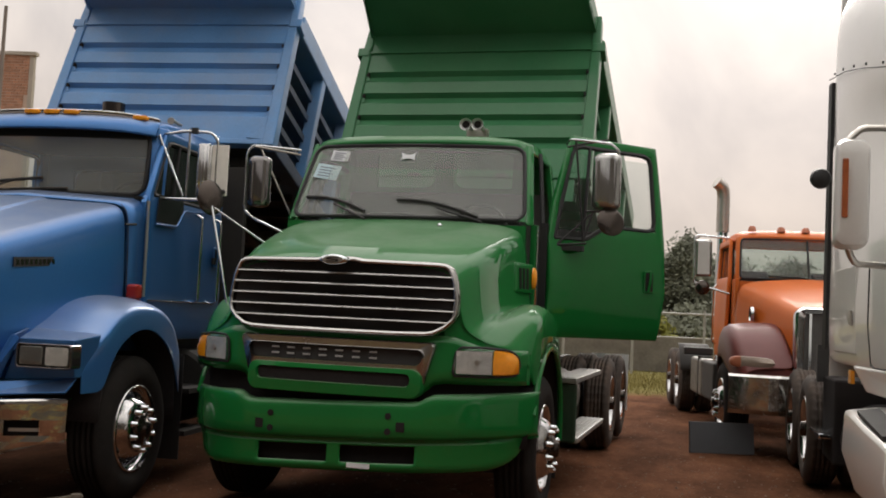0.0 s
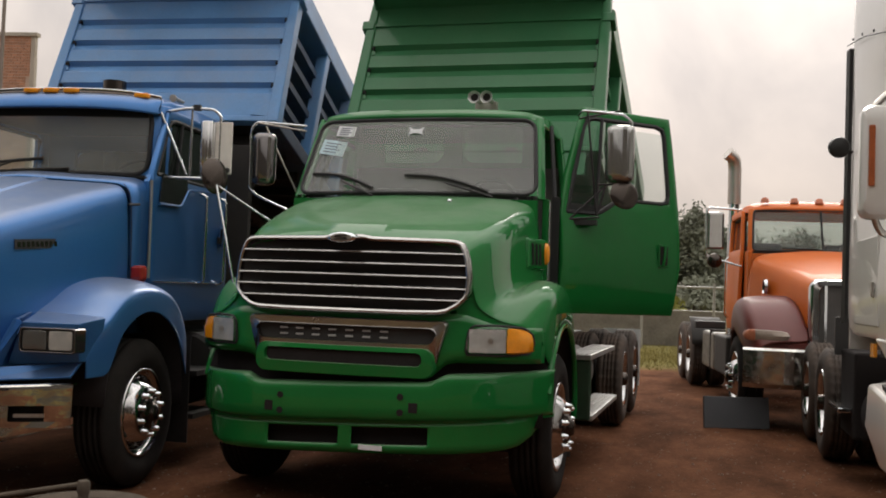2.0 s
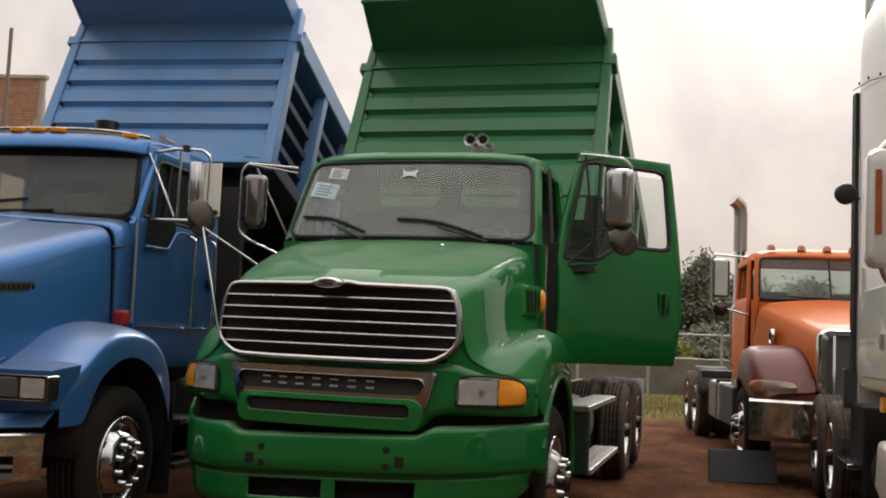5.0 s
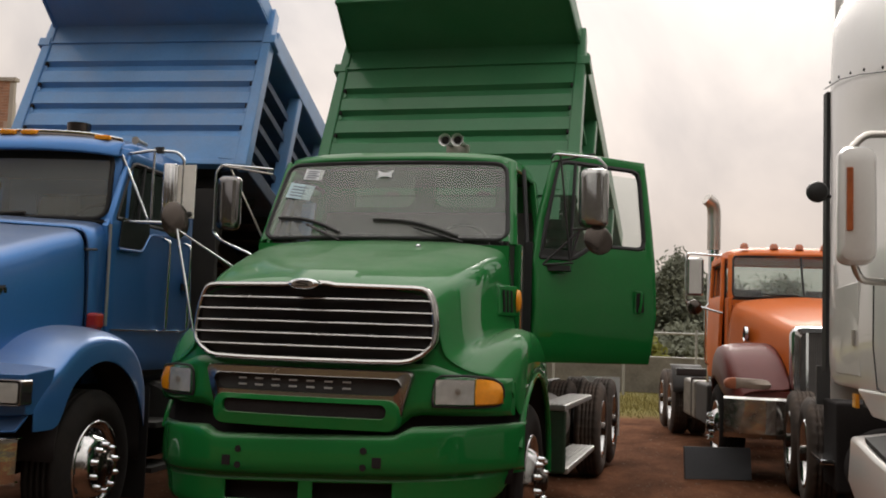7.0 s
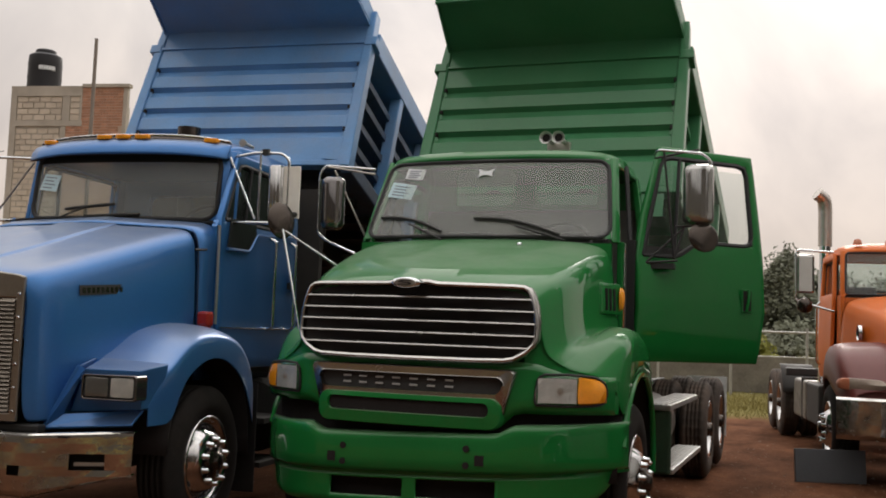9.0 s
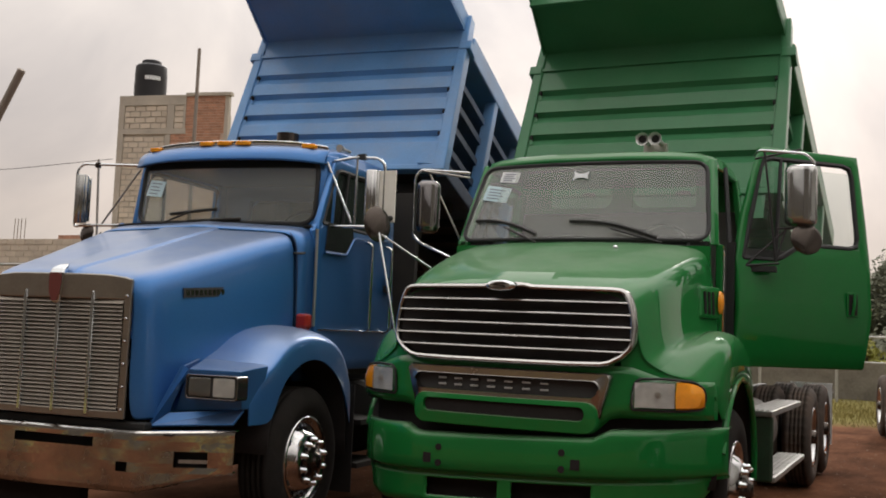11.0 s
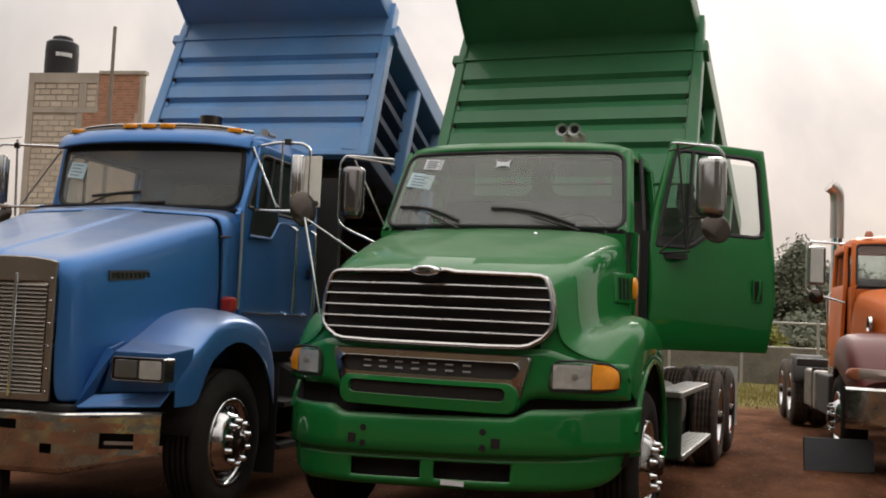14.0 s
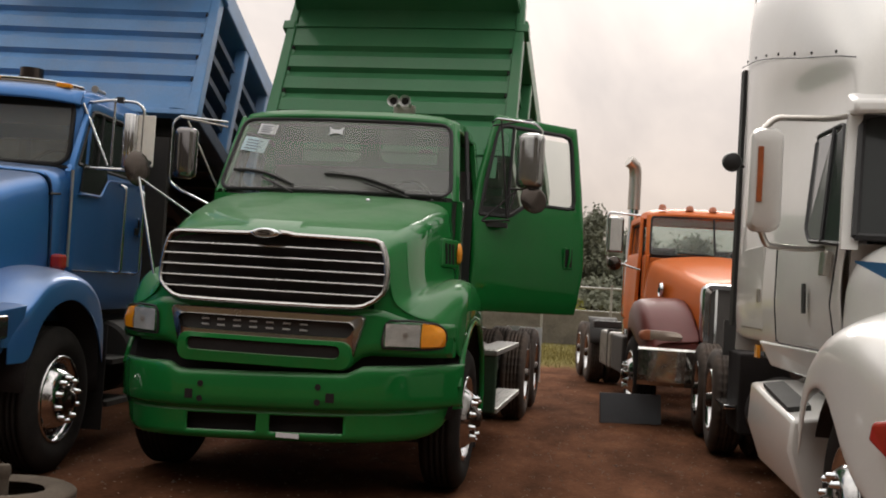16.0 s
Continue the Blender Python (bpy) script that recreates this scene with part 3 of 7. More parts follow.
    # back wall with its windows
    holes = P.get("rear", [(-0.62, -0.12), (0.12, 0.62)])
    hz0, hz1 = P.get("rear_z", (zb + 0.12, zb + 0.42))
    xs = sorted({-wb - 0.04, wb + 0.04, *[v for h in holes for v in h], 0.0})
    zs_ = sorted({zs, hz0, hz1, zt})
    back = part("back_wall", grid(xs, zs_, lambda x, z: (x * (1 if z < zb else wt / wb), yr, z), hole=lambda x, z: hz0 < z < hz1 and any(a < x < b for a, b in holes)), paint, t, solid=0.04)
    for a, b in holes:
        pane = part("rear_window", slab([(a, yr + 0.012, hz0), (b, yr + 0.012, hz0), (b, yr + 0.012, hz1), (a, yr + 0.012, hz1)], 0.006), WINDOW, back, "rear cab window")
        pane.visible_shadow = False
        for ca, da in ((a, 1), (b, -1)):
            for cz, dz in ((hz0, 1), (hz1, -1)):
                part("window_corner", slab([(ca, yr - 0.002, cz), (ca + da * 0.09, yr - 0.002, cz), (ca + da * 0.03, yr - 0.002, cz + dz * 0.03), (ca, yr - 0.002, cz + dz * 0.09)], 0.01), paint, back)
    part("lining", slab([(-wb, yr - 0.045, zs), (wb, yr - 0.045, zs), (wb * 0.98, yr - 0.045, hz0 - 0.05), (-wb * 0.98, yr - 0.045, hz0 - 0.05)], 0.02), INTERIOR, t, "grey cab lining")
    part("cab_floor", box(-wb - 0.03, wb + 0.03, yb - 0.05, yr, zs - 0.05, zs), DARK, t)
    part("firewall", box(-wb, wb, yb - 0.05, yb, zs, zb - 0.03), paint, t)
    part("dashboard", loft([[(x, yb + 0.0 - bow * (1 - (x / wb) ** 2) * 0.8, zb - 0.02), (x, yb + 0.28, zb - 0.01), (x, yb + 0.40, zb - 0.08), (x, yb + 0.36, zb - 0.40), (x, yb, zb - 0.40)] for x in span(-wb * 0.93, wb * 0.93, 8)]), DASH, t, "dark dashboard", bevel=0.02)
    part("headliner", box(-wt, wt, yt + 0.05, yr - 0.05, zt - 0.035, zt - 0.015), INTERIOR, t)
    # two seats and the steering wheel
    for sx in (-1, 1):
        x = sx * 0.5
        seat = part("seat", box(x - 0.25, x + 0.25, yr - 0.75, yr - 0.24, zb - 0.62, zb - 0.44), SEATCLOTH, t, bevel=0.05)
        part("backrest", slab([(x - 0.24, yr - 0.32, zb - 0.46), (x + 0.24, yr - 0.32, zb - 0.46), (x + 0.21, yr - 0.2, zb + 0.18), (x - 0.21, yr - 0.2, zb + 0.18)], 0.12), SEATCLOTH, seat, bevel=0.04)
        part("seat_base", box(x - 0.2, x + 0.2, yr - 0.7, yr - 0.3, zs, zb - 0.62), DARK, seat)
    ring = [(0.5 + 0.22 * math.cos(a), yb + 0.42 + 0.09 * math.sin(a), zb - 0.02 + 0.20 * math.sin(a)) for a in (2 * math.pi * k / 24 for k in range(25))]
    sw = part("steering_wheel", tube(ring, 0.016, 8), BLACK, t, smooth=True)
    bm = bmesh.new()
    for a in (radians(10), radians(170), radians(270)):
        tube([(0.5, yb + 0.42, zb - 0.03), (0.5 + 0.21 * math.cos(a), yb + 0.42 + 0.09 * math.sin(a), zb - 0.02 + 0.19 * math.sin(a))], 0.013, 6, bm)
    part("spoke", bm, BLACK, sw)
    # wipers
    for base, ua, va, ub, vb in P.get("blades", ()):
        off = Vector((0, -0.02, 0.0))
        m_ = Vector(glass_at((ua + ub) / 2, (va + vb) / 2)) + off * 2
        wiper = part("wiper", tube([Vector(glass_at(base, -0.02)) + off, m_], 0.008, 6), BLACK, t)
        pts = [Vector(glass_at(ua + (ub - ua) * k, va + (vb - va) * k + P.get("blade_bow", 0.0) * math.sin(math.pi * k))) + off for k in (0, 0.25, 0.5, 0.75, 1)]
        part("wiper_blade", tube(pts, 0.013, 6), BLACK, wiper)
    for u0, u1, v1 in P.get("wipers", ((0.15, -0.28, 0.10), (0.82, 0.22, 0.12))):
        a, b = Vector(glass_at(u0, -0.02)), Vector(glass_at(u1, v1))
        off = Vector((0, -0.03, 0.01))
        mid = a + (b - a) * 0.5 + Vector((0, -0.045, 0.035))
        wiper = part("wiper", tube([a + off, mid, b + off], 0.009, 6), BLACK, t)
        pts = [Vector(glass_at(u0 + (u1 - u0) * k, 0.045 + (v1 - 0.02) * k)) + Vector((0, -0.012, 0)) for k in (0.35, 0.7, 1.05, 1.35)]
        part("wiper_blade", tube(pts, 0.011, 6), BLACK, wiper)
    return glass_at


def make_door(t, paint, hinge, turn, length, z0, zb, z1, lean, rake, side, pane=None, curve=0.0, dip=0.0, lowered=0.0, swell=0.03):
    """A cab door with its window. It runs back from the hinge; turn: degrees about the hinge (180: the other side of the cab)."""
    front = lambda z: max(0.0, (z - zb) / (z1 - zb)) * rake
    zlist = sorted({z0, z0 + 0.12, z0 + 0.4, zb - 0.06, zb + 0.03, zb + 0.2, z1 - 0.2, z1 - 0.085, z1})
    slist = [0.0, 0.05, 0.15, 0.27, 0.33, 0.39, 0.45, 0.52, 0.7, 0.92, 0.96, 1.0]
    k = 1 if side > 0 else -1

    def at(s, z):
        if z in (zb + 0.03, zb - 0.06):
            # the sill drops towards the front
            f = min(1.0, max(0.0, (0.52 - s) / 0.25))
            z -= dip * f * f * (3 - 2 * f)
        u0 = front(z)
        u = u0 + s * (length - u0 + curve * (1 - ((z - zb) / 0.85) ** 2))
        bulge = swell * math.sin(math.pi * min(1, max(0, (z - z0) / (zb - z0)))) if z < zb else 0
        x = -max(0.0, (z - zb)) / (z1 - zb) * lean + bulge
        return (k * x, u, z)

    hole = lambda s, z: 0.05 < s < 0.92 and zb + 0.03 < z < z1 - 0.085
    m = Matrix.Translation(hinge) @ pose(0, 0, 0, 0, 0, turn if side > 0 else turn - 180)
    door = part("door", grid(slist, zlist, at, hole), paint, t, solid=0.05 * k, bevel=0.012, smooth=True)
    door.matrix_local = m
    za, zc = zb + 0.03, z1 - 0.085
    win = part("door_window", grid([0.045, 0.15, 0.27, 0.33, 0.39, 0.45, 0.52, 0.7, 0.925], [za, zc + 0.004 - lowered], lambda s, z: Vector(at(s, z)) - Vector((0.02 * k, 0, 0))), pane or WINDOW, door, "door window glass")
    win.visible_shadow = False
    rim = [*[at(s, za) for s in (0.05, 0.15, 0.27, 0.33, 0.39, 0.45, 0.52, 0.92)], at(0.92, zc), at(0.05, zc), at(0.05, za)]
    part("window_seal", tube([(p[0] - 0.01 * k, p[1], p[2]) for p in rim], 0.02, 6), SEAL, door)
    part("vent_bar", tube([at(0.28, za), at(0.22, zc)], 0.014, 6), SEAL, door)
    part("door_lining", grid([0.03, 0.5, 0.97], [z0 + 0.05, zb - 0.02], lambda s, z: (at(s, z)[0] - 0.056 * k, at(s, z)[1], z)), DASH, door, "dark door lining", solid=0.02 * k)
    hy, c1 = length - 0.16, (swell + 0.008) * k
    part("handle_recess", slab([(swell * k, hy - 0.05, zb - 0.48), (swell * k, hy + 0.05, zb - 0.48), (swell * k, hy + 0.05, zb - 0.30), (swell * k, hy - 0.05, zb - 0.30)], -0.008 * k), paint, door, bevel=0.006)
    part("recess_shadow", slab([(c1, hy - 0.038, zb - 0.465), (c1, hy + 0.038, zb - 0.465), (c1, hy + 0.038, zb - 0.315), (c1, hy - 0.038, zb - 0.315)], -0.003 * k), HOLE, door)
    part("door_handle", tube([(c1 + 0.007 * k, hy - 0.01, zb - 0.47), (c1 + 0.017 * k, hy, zb - 0.39), (c1 + 0.007 * k, hy + 0.01, zb - 0.31)], 0.012, 8), paint, door)
    return door


def dump_bed(t, paint, y, z, tilt, label, W=1.215, H=1.45, L=4.5, under=DARK, flank=None):
    """A tipped steel bed: swaged walls, posts, rails and the guard over the cab. Origin at the foot of its front wall."""
    rows = [H - 0.235 - 0.262 * i for i in range(4)]

    def drop(bm):
        # the floor and sides fall less steeply than the leaning front wall
        for v in bm.verts:
            v.co.z += 0.125 * max(0.0, v.co.y)
        return bm

    zl = sorted({0.0, H + 0.24, *[r for r in rows], *[r - 0.03 for r in rows], *[r - 0.13 for r in rows]})

    def sw(zz):
        for r in rows:
            if abs(zz - (r - 0.03)) < 1e-6:
                return 0.05
        return 0.0

    xin = W - 0.085
    bed = part("dump_bed", grid(span(-xin, xin, 2), zl, lambda x, zz: (x, sw(zz), zz)), paint, t, label, solid=0.006)
    bed.matrix_local = pose(0, y, z, -tilt)
    part("wall_plate", box(-xin - 0.02, xin + 0.02, 0.07, 0.085, 0.0, H + 0.24), paint, bed)
    for r in rows:
        for sx in (-1, 1):
            part("swage_end", slab([(sx * xin, 0.004, r + 0.01), (sx * xin, 0.062, r - 0.01), (sx * (xin - 0.05), 0.004, r - 0.10), (sx * xin, 0.004, r - 0.12)], 0.006), paint, bed)
            part("swage_notch", box(*sorted((sx * (xin - 0.035), sx * (xin + 0.002))), -0.006, 0.03, r - 0.05, r - 0.012), HOLE, bed)
    for x in (-0.42, 0.42):
        part("flange_notch", slab([(x - 0.075, -0.028, -0.028), (x + 0.075, -0.028, -0.028), (x + 0.045, -0.028, 0.008), (x - 0.045, -0.028, 0.008)], 0.01), HOLE, bed)
    for sx in (-1, 1):
        part("gusset", slab([(sx * xin, -0.004, 0.03), (sx * (xin - 0.17), -0.03, 0.028), (sx * xin, -0.004, 0.19)], 0.012), paint, bed, bevel=0.004)
        part("corner_post", loft([[(sx * (W - 0.095), -0.02, zz), (sx * (W + o), -0.02, zz), (sx * (W + o), 0.12, zz), (sx * (W - 0.095), 0.12, zz)] for zz, o in ((-0.03, 0.025), (H - 0.02, 0.0), (H + 0.40, -0.02))]), paint, bed, bevel=0.012)
        part("post_bracket", box(*sorted((sx * (W - 0.08), sx * (W + 0.045))), -0.03, 0.14, H - 0.045, H + 0.055), paint, bed, bevel=0.008)
        # side wall, its posts and rail
        xs = sx * W
        side_rows = [H - 0.26 - 0.26 * i for i in range(4)]
        zz_ = sorted({0.0, H + 0.05, *side_rows, *[r - 0.014 for r in side_rows], *[r - 0.085 for r in side_rows], *[r - 0.105 for r in side_rows]})
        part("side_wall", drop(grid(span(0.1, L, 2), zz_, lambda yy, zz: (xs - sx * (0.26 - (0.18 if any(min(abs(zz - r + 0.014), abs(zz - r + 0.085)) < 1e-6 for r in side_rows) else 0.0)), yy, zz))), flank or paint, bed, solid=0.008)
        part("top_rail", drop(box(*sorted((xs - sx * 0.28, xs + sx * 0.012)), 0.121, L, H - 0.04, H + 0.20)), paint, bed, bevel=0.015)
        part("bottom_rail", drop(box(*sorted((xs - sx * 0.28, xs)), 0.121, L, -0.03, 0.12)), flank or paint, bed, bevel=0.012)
        for yy in (1.05, 2.1, 3.2, 4.38):
            part("side_post", drop(box(*sorted((xs - sx * 0.12, xs + sx * 0.004)), yy, yy + 0.12, 0.1, H - 0.03)), paint, bed, bevel=0.012)
    part("bed_floor", drop(box(-W + 0.27, W - 0.27, 0.06, L, -0.02, 0.02)), under, bed)
    for yy in span(0.3, 4.2, 9):
        part("cross_member", drop(box(-W + 0.14, W - 0.14, yy, yy + 0.06, -0.12, -0.02)), under, bed)
    for sx in (-1, 1):
        part("long_member", drop(box(sx * 0.43 - 0.05, sx * 0.43 + 0.05, 0.15, L - 0.3, -0.30, -0.12)), under, bed)
    part("hoist_shield", box(-0.9, 0.9, 0.55, 0.57, -0.75, 0.0), under, bed)
    part("tailgate", drop(box(-W + 0.1, W - 0.1, L - 0.02, L + 0.05, 0.0, H)), paint, bed)
    part("lower_flange", box(-xin, xin, -0.025, 0.07, -0.03, 0.03), paint, bed, bevel=0.01)
    part("plate_lip", box(-xin, xin, -0.022, 0.004, H - 0.012, H + 0.012), paint, bed)
    # guard over the cab
    c0, out, up = H + 0.22, 0.68, 0.07
    guard = part("cab_guard", slab([(-xin - 0.035, 0.02, c0), (xin + 0.035, 0.02, c0), (xin - 0.035, -out, c0 + up), (-xin + 0.035, -out, c0 + up)], 0.012), paint, bed)
    part("guard_edge", box(-xin + 0.04, xin - 0.04, -out - 0.02, -out + 0.02, c0 + up - 0.06, c0 + up + 0.05), paint, guard, bevel=0.01)
    for sx in (-1, 1):
        part("guard_side", slab([(sx * (xin + 0.01), 0.02, c0 - 0.03), (sx * (xin - 0.09), -1.0, c0 + 0.09), (sx * (xin - 0.09), -1.0, c0 + 0.34), (sx * (xin + 0.01), 0.02, c0 + 0.17)], 0.02 * sx), paint, guard)
    return bed


def chassis(t, length, y0=0.6, z=0.86, paint=DARK):
    """Two frame rails with cross members."""
    for sx in (-1, 1):
        rail = part("frame_rail", box(sx * 0.43 - 0.045, sx * 0.43 + 0.045, y0, length, z - 0.14, z + 0.12), paint, t, bevel=0.01)
    for y in span(y0 + 0.6, length - 0.1, 5):
        part("cross_member", box(-0.4, 0.4, y, y + 0.09, z - 0.1, z + 0.08), paint, t)


def underbody(t, y_flap):
    """Sump, gearbox and shaft between the frame rails, and flaps behind the front wheels, added unseen to darken the
    space below.
    """
    part("engine_sump", loft([[(-w, y, z0), (w, y, z0), (w * 1.2, y, 1.15), (-w * 1.2, y, 1.15)] for y, w, z0 in ((0.45, 0.26, 0.62), (0.7, 0.30, 0.46), (1.35, 0.30, 0.44), (1.75, 0.24, 0.60))]), DARK, t, bevel=0.03)
    part("gearbox", lathe([(0, 0.20), (0.1, 0.27), (0.35, 0.25), (0.9, 0.18), (1.0, 0.10)], "y", 20, (0, 1.75, 0.80)), DARK, t, smooth=True)
    part("drive_shaft", lathe([(0, 0.06), (2.6, 0.06)], "y", 12, (0, 2.75, 0.76)), DARK, t, smooth=True)
    # flaps added to shut out the bright ground behind the front wheels
    for sx in (-1, 1):
        part("mud_flap", box(*sorted((sx * 0.62, sx * 1.19)), y_flap, y_flap + 0.012, 0.20, 1.02), BLACK, t, "black flap added to darken the space behind the wheel")


def axle(t, y, half):
    part("axle", lathe([(-half, 0.055), (-0.25, 0.07), (-0.2, 0.16), (0.2, 0.16), (0.25, 0.07), (half, 0.055)], "x", 20, (0, y, 0.515)), DARK, t, smooth=True)


def spread_bar(pts, r, name, mat, parent, label=""):
    return part(name, tube(pts, r, 10), mat, parent, label, smooth=True)

# ---- the green tipper truck ----


def green_truck():
    t = thing("dump_truck", pose(0, 0, 0), "green dump truck, steel bed tipped up, one door open", "truck", "dump trucks in the yard")
    AX = 1.15
    # bumper: a swept strip with a step half way up and two air openings below
    bx = sorted({*span(-1.252, 1.252, 72), *[0.033 + k for k in (-0.535, -0.505, -0.043, 0.043, 0.505, 0.535)]})
    sweep = lambda x: 0.62 * (abs(x) / 1.252) ** 3.8
    prof = [(0.40, 0.06), (0.41, 0.02), (0.44, 0.0), (0.60, -0.004), (0.612, 0.020), (0.628, 0.020), (0.640, -0.020), (0.652, -0.032), (0.70, -0.034), (0.80, -0.034), (0.828, -0.030), (0.846, -0.020), (0.854, 0.0), (0.858, 0.04)]
    zl = sorted({*[q[0] for q in prof], 0.47, 0.59})
    ease = lambda q: q * q * (3 - 2 * q)
    # the lower lip curls up towards the ends; the top dips in the middle, under the nose panel
    lip = lambda x: 0.21 * min(1.0, max(0.0, (abs(x) - 0.6) / 0.62)) ** 8
    crest = lambda x: 0.047 * ease(min(1.0, max(0.0, (abs(x) - 0.56) / 0.12)))
    sag = lambda x: 0.04 * x  # it hangs lower at one end

    def bumper_at(x, z):
        zz = z
        if z < 0.612:
            zz = z + lip(x) * (0.612 - z) / 0.212
        elif z > 0.70:
            zz = z + crest(x) * (z - 0.70) / 0.158
        zz += sag(x) + lerp([(0.40, 0.0), (0.60, -0.018), (0.64, -0.018), (0.70, 0.0), (0.90, 0.0)], z)[0]
        tuck = 0.04 * max(0.0, (0.60 - z) / 0.2) * (abs(x) / 1.252) ** 4
        return (x * (1 - 0.02 * (z < 0.61) * (abs(x) / 1.252) ** 4), sweep(x) + lerp(prof, z)[0] + tuck, zz)

    hole = lambda x, z: 0.47 < z < 0.59 and 0.043 < abs(x - 0.033) < (0.535 if z > 0.5 else 0.505)
    bumper = part("bumper", grid(bx, zl, bumper_at, hole), GREEN, t, solid=0.02, smooth=True)
    # near-black sheet gives the air openings their inner shade
    part("opening_shade_sheet", grid(span(-0.62, 0.66, 12), [0.43, 0.60], lambda x, z: (x, sweep(x) + 0.09, z)), HOLE, bumper, solid=0.01)
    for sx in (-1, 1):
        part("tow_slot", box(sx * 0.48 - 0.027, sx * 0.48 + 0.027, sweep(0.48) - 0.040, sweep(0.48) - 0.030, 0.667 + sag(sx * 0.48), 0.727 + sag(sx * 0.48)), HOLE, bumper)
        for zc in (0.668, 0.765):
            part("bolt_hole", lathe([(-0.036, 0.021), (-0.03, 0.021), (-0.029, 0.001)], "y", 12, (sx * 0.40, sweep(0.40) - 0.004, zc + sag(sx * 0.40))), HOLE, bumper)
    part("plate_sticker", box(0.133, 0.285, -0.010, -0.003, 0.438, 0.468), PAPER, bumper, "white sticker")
    # near-black sheet painted for the shade in the gap between bumper and nose
    part("gap_shade_sheet", grid(span(-1.12, 1.12, 24), [0.82, 1.02], lambda x, z: (x, 0.12 + sweep(x) * 0.92, z)), HOLE, t, solid=0.02)
    # nose panel below the grille, dipping in the middle
    nose = lambda x: 0.035 + 0.40 * (abs(x) / 1.2) ** 4.5
    low = lambda x: 0.893 + 0.105 * ease(min(1.0, max(0.0, (abs(x) - 0.53) / 0.16)))
    part("nose_panel", grid(span(-1.19, 1.19, 40), span(0, 1, 6), lambda x, v: (x, nose(x) + 0.03 * v + (0.03 if v == 0 else 0), low(x) + (1.30 - 0.075 * min(1, max(0, abs(x) - 0.76) / 0.22) - low(x)) * v)), GREEN, t, solid=0.02, smooth=True)
    # hood and fenders as one skin
    H = [  # y, top z, top half width, valley x, valley z, fender inner x, fender top z, outer x, bottom z
        (0.03, 1.735, 0.765, 0.81, 1.33, 0.98, 1.245, 1.185, 1.18),
        (0.14, 1.80, 0.80, 0.86, 1.36, 1.00, 1.30, 1.205, 1.02),
        (0.36, 1.875, 0.86, 0.91, 1.41, 1.02, 1.42, 1.225, 0.95),
        (0.66, 1.955, 0.90, 0.945, 1.45, 1.03, 1.50, 1.235, 1.06),
        (0.90, 2.02, 0.925, 0.965, 1.48, 1.04, 1.545, 1.24, 1.20),
        (1.15, 2.095, 0.95, 0.995, 1.50, 1.05, 1.55, 1.24, 1.24),
        (1.40, 2.15, 0.965, 1.03, 1.48, 1.06, 1.515, 1.235, 1.19),
        (1.66, 2.15, 0.97, 1.04, 1.42, 1.06, 1.42, 1.225, 1.02),
        (1.82, 2.15, 0.97, 1.04, 1.30, 1.06, 1.25, 1.21, 0.80),
    ]
    rings = []
    for y, zt, wt, vx, vz, fx, fz, ox, bz in H:
        half = [(0, zt + 0.025), (wt * 0.55, zt + 0.018), (wt * 0.88, zt - 0.012), (wt * 0.985, zt - 0.065), (wt + 0.015, zt - 0.17), (vx, vz + 0.06), (vx + 0.03, vz), (fx, fz), (fx + (ox - fx) * 0.6, fz - 0.012), (ox - 0.02, fz - 0.06), (ox, fz - 0.13), (ox, bz)]
        fy = lambda x: y + nose(x) * max(0.0, 1 - (y - 0.06) / 0.7)
        rings.append([(-x, fy(x), z) for x, z in half[:0:-1]] + [(x, fy(x), z) for x, z in half])
    n = len(rings[0])
    part("hood", loft([r[4:n - 4] for r in rings[:7]], closed=False), GREEN, t, smooth=True, sub=2, solid=0.015)
    for sx in (-1, 1):
        sec = [r[n - 6:] if sx > 0 else r[:6] for r in rings]
        part("fender", loft(sec, closed=False), GREEN, t, smooth=True, sub=2, solid=0.012)
        # wheel arch lip and liner
        arc = [(sx * 1.225, AX + 0.63 * math.cos(a), 0.60 + 0.63 * math.sin(a)) for a in (radians(d) for d in range(-8, 172, 10))]
        part("arch_lip", tube(arc, 0.022, 8), GREEN, t, smooth=True)
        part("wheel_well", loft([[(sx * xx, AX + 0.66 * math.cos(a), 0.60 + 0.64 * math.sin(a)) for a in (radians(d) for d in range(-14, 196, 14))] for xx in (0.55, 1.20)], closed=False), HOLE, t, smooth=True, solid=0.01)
        part("inner_apron", box(*sorted((sx * 0.52, sx * 0.55)), 0.3, 1.8, 0.55, 1.3), DARK, t)
        part("fender_front", slab([(sx * 1.0, 0.34, 1.0), (sx * 1.2, 0.50, 1.0), (sx * 1.2, 0.51, 1.2), (sx * 1.0, 0.34, 1.2)], 0.02), GREEN, t)
    # front bulkhead: closes the skin above the nose panel
    edge = [(0, 1.75), (0.42, 1.745), (0.67, 1.715), (0.75, 1.66), (0.78, 1.56), (0.81, 1.40), (0.84, 1.33), (0.98, 1.245), (1.1, 1.235), (1.19, 1.20)]
    part("front_bulkhead", grid(span(-1.17, 1.17, 40), [0, 0.5, 1], lambda x, v: (x, 0.05 + nose(x) + 0.012 * v + (0.07 if abs(x) < 0.68 else 0.0), 1.20 + (lerp(edge, abs(x))[0] - 1.20) * v)), GREEN, t, smooth=True)
    # washer nozzle on the hood
    part("washer_nozzle", lathe([(0.0, 0.018), (0.010, 0.017), (0.017, 0.010), (0.020, 0.001)], "z", 14, (0.372, 1.08, 2.092)), CHROME, t, "small chrome washer nozzle", smooth=True)
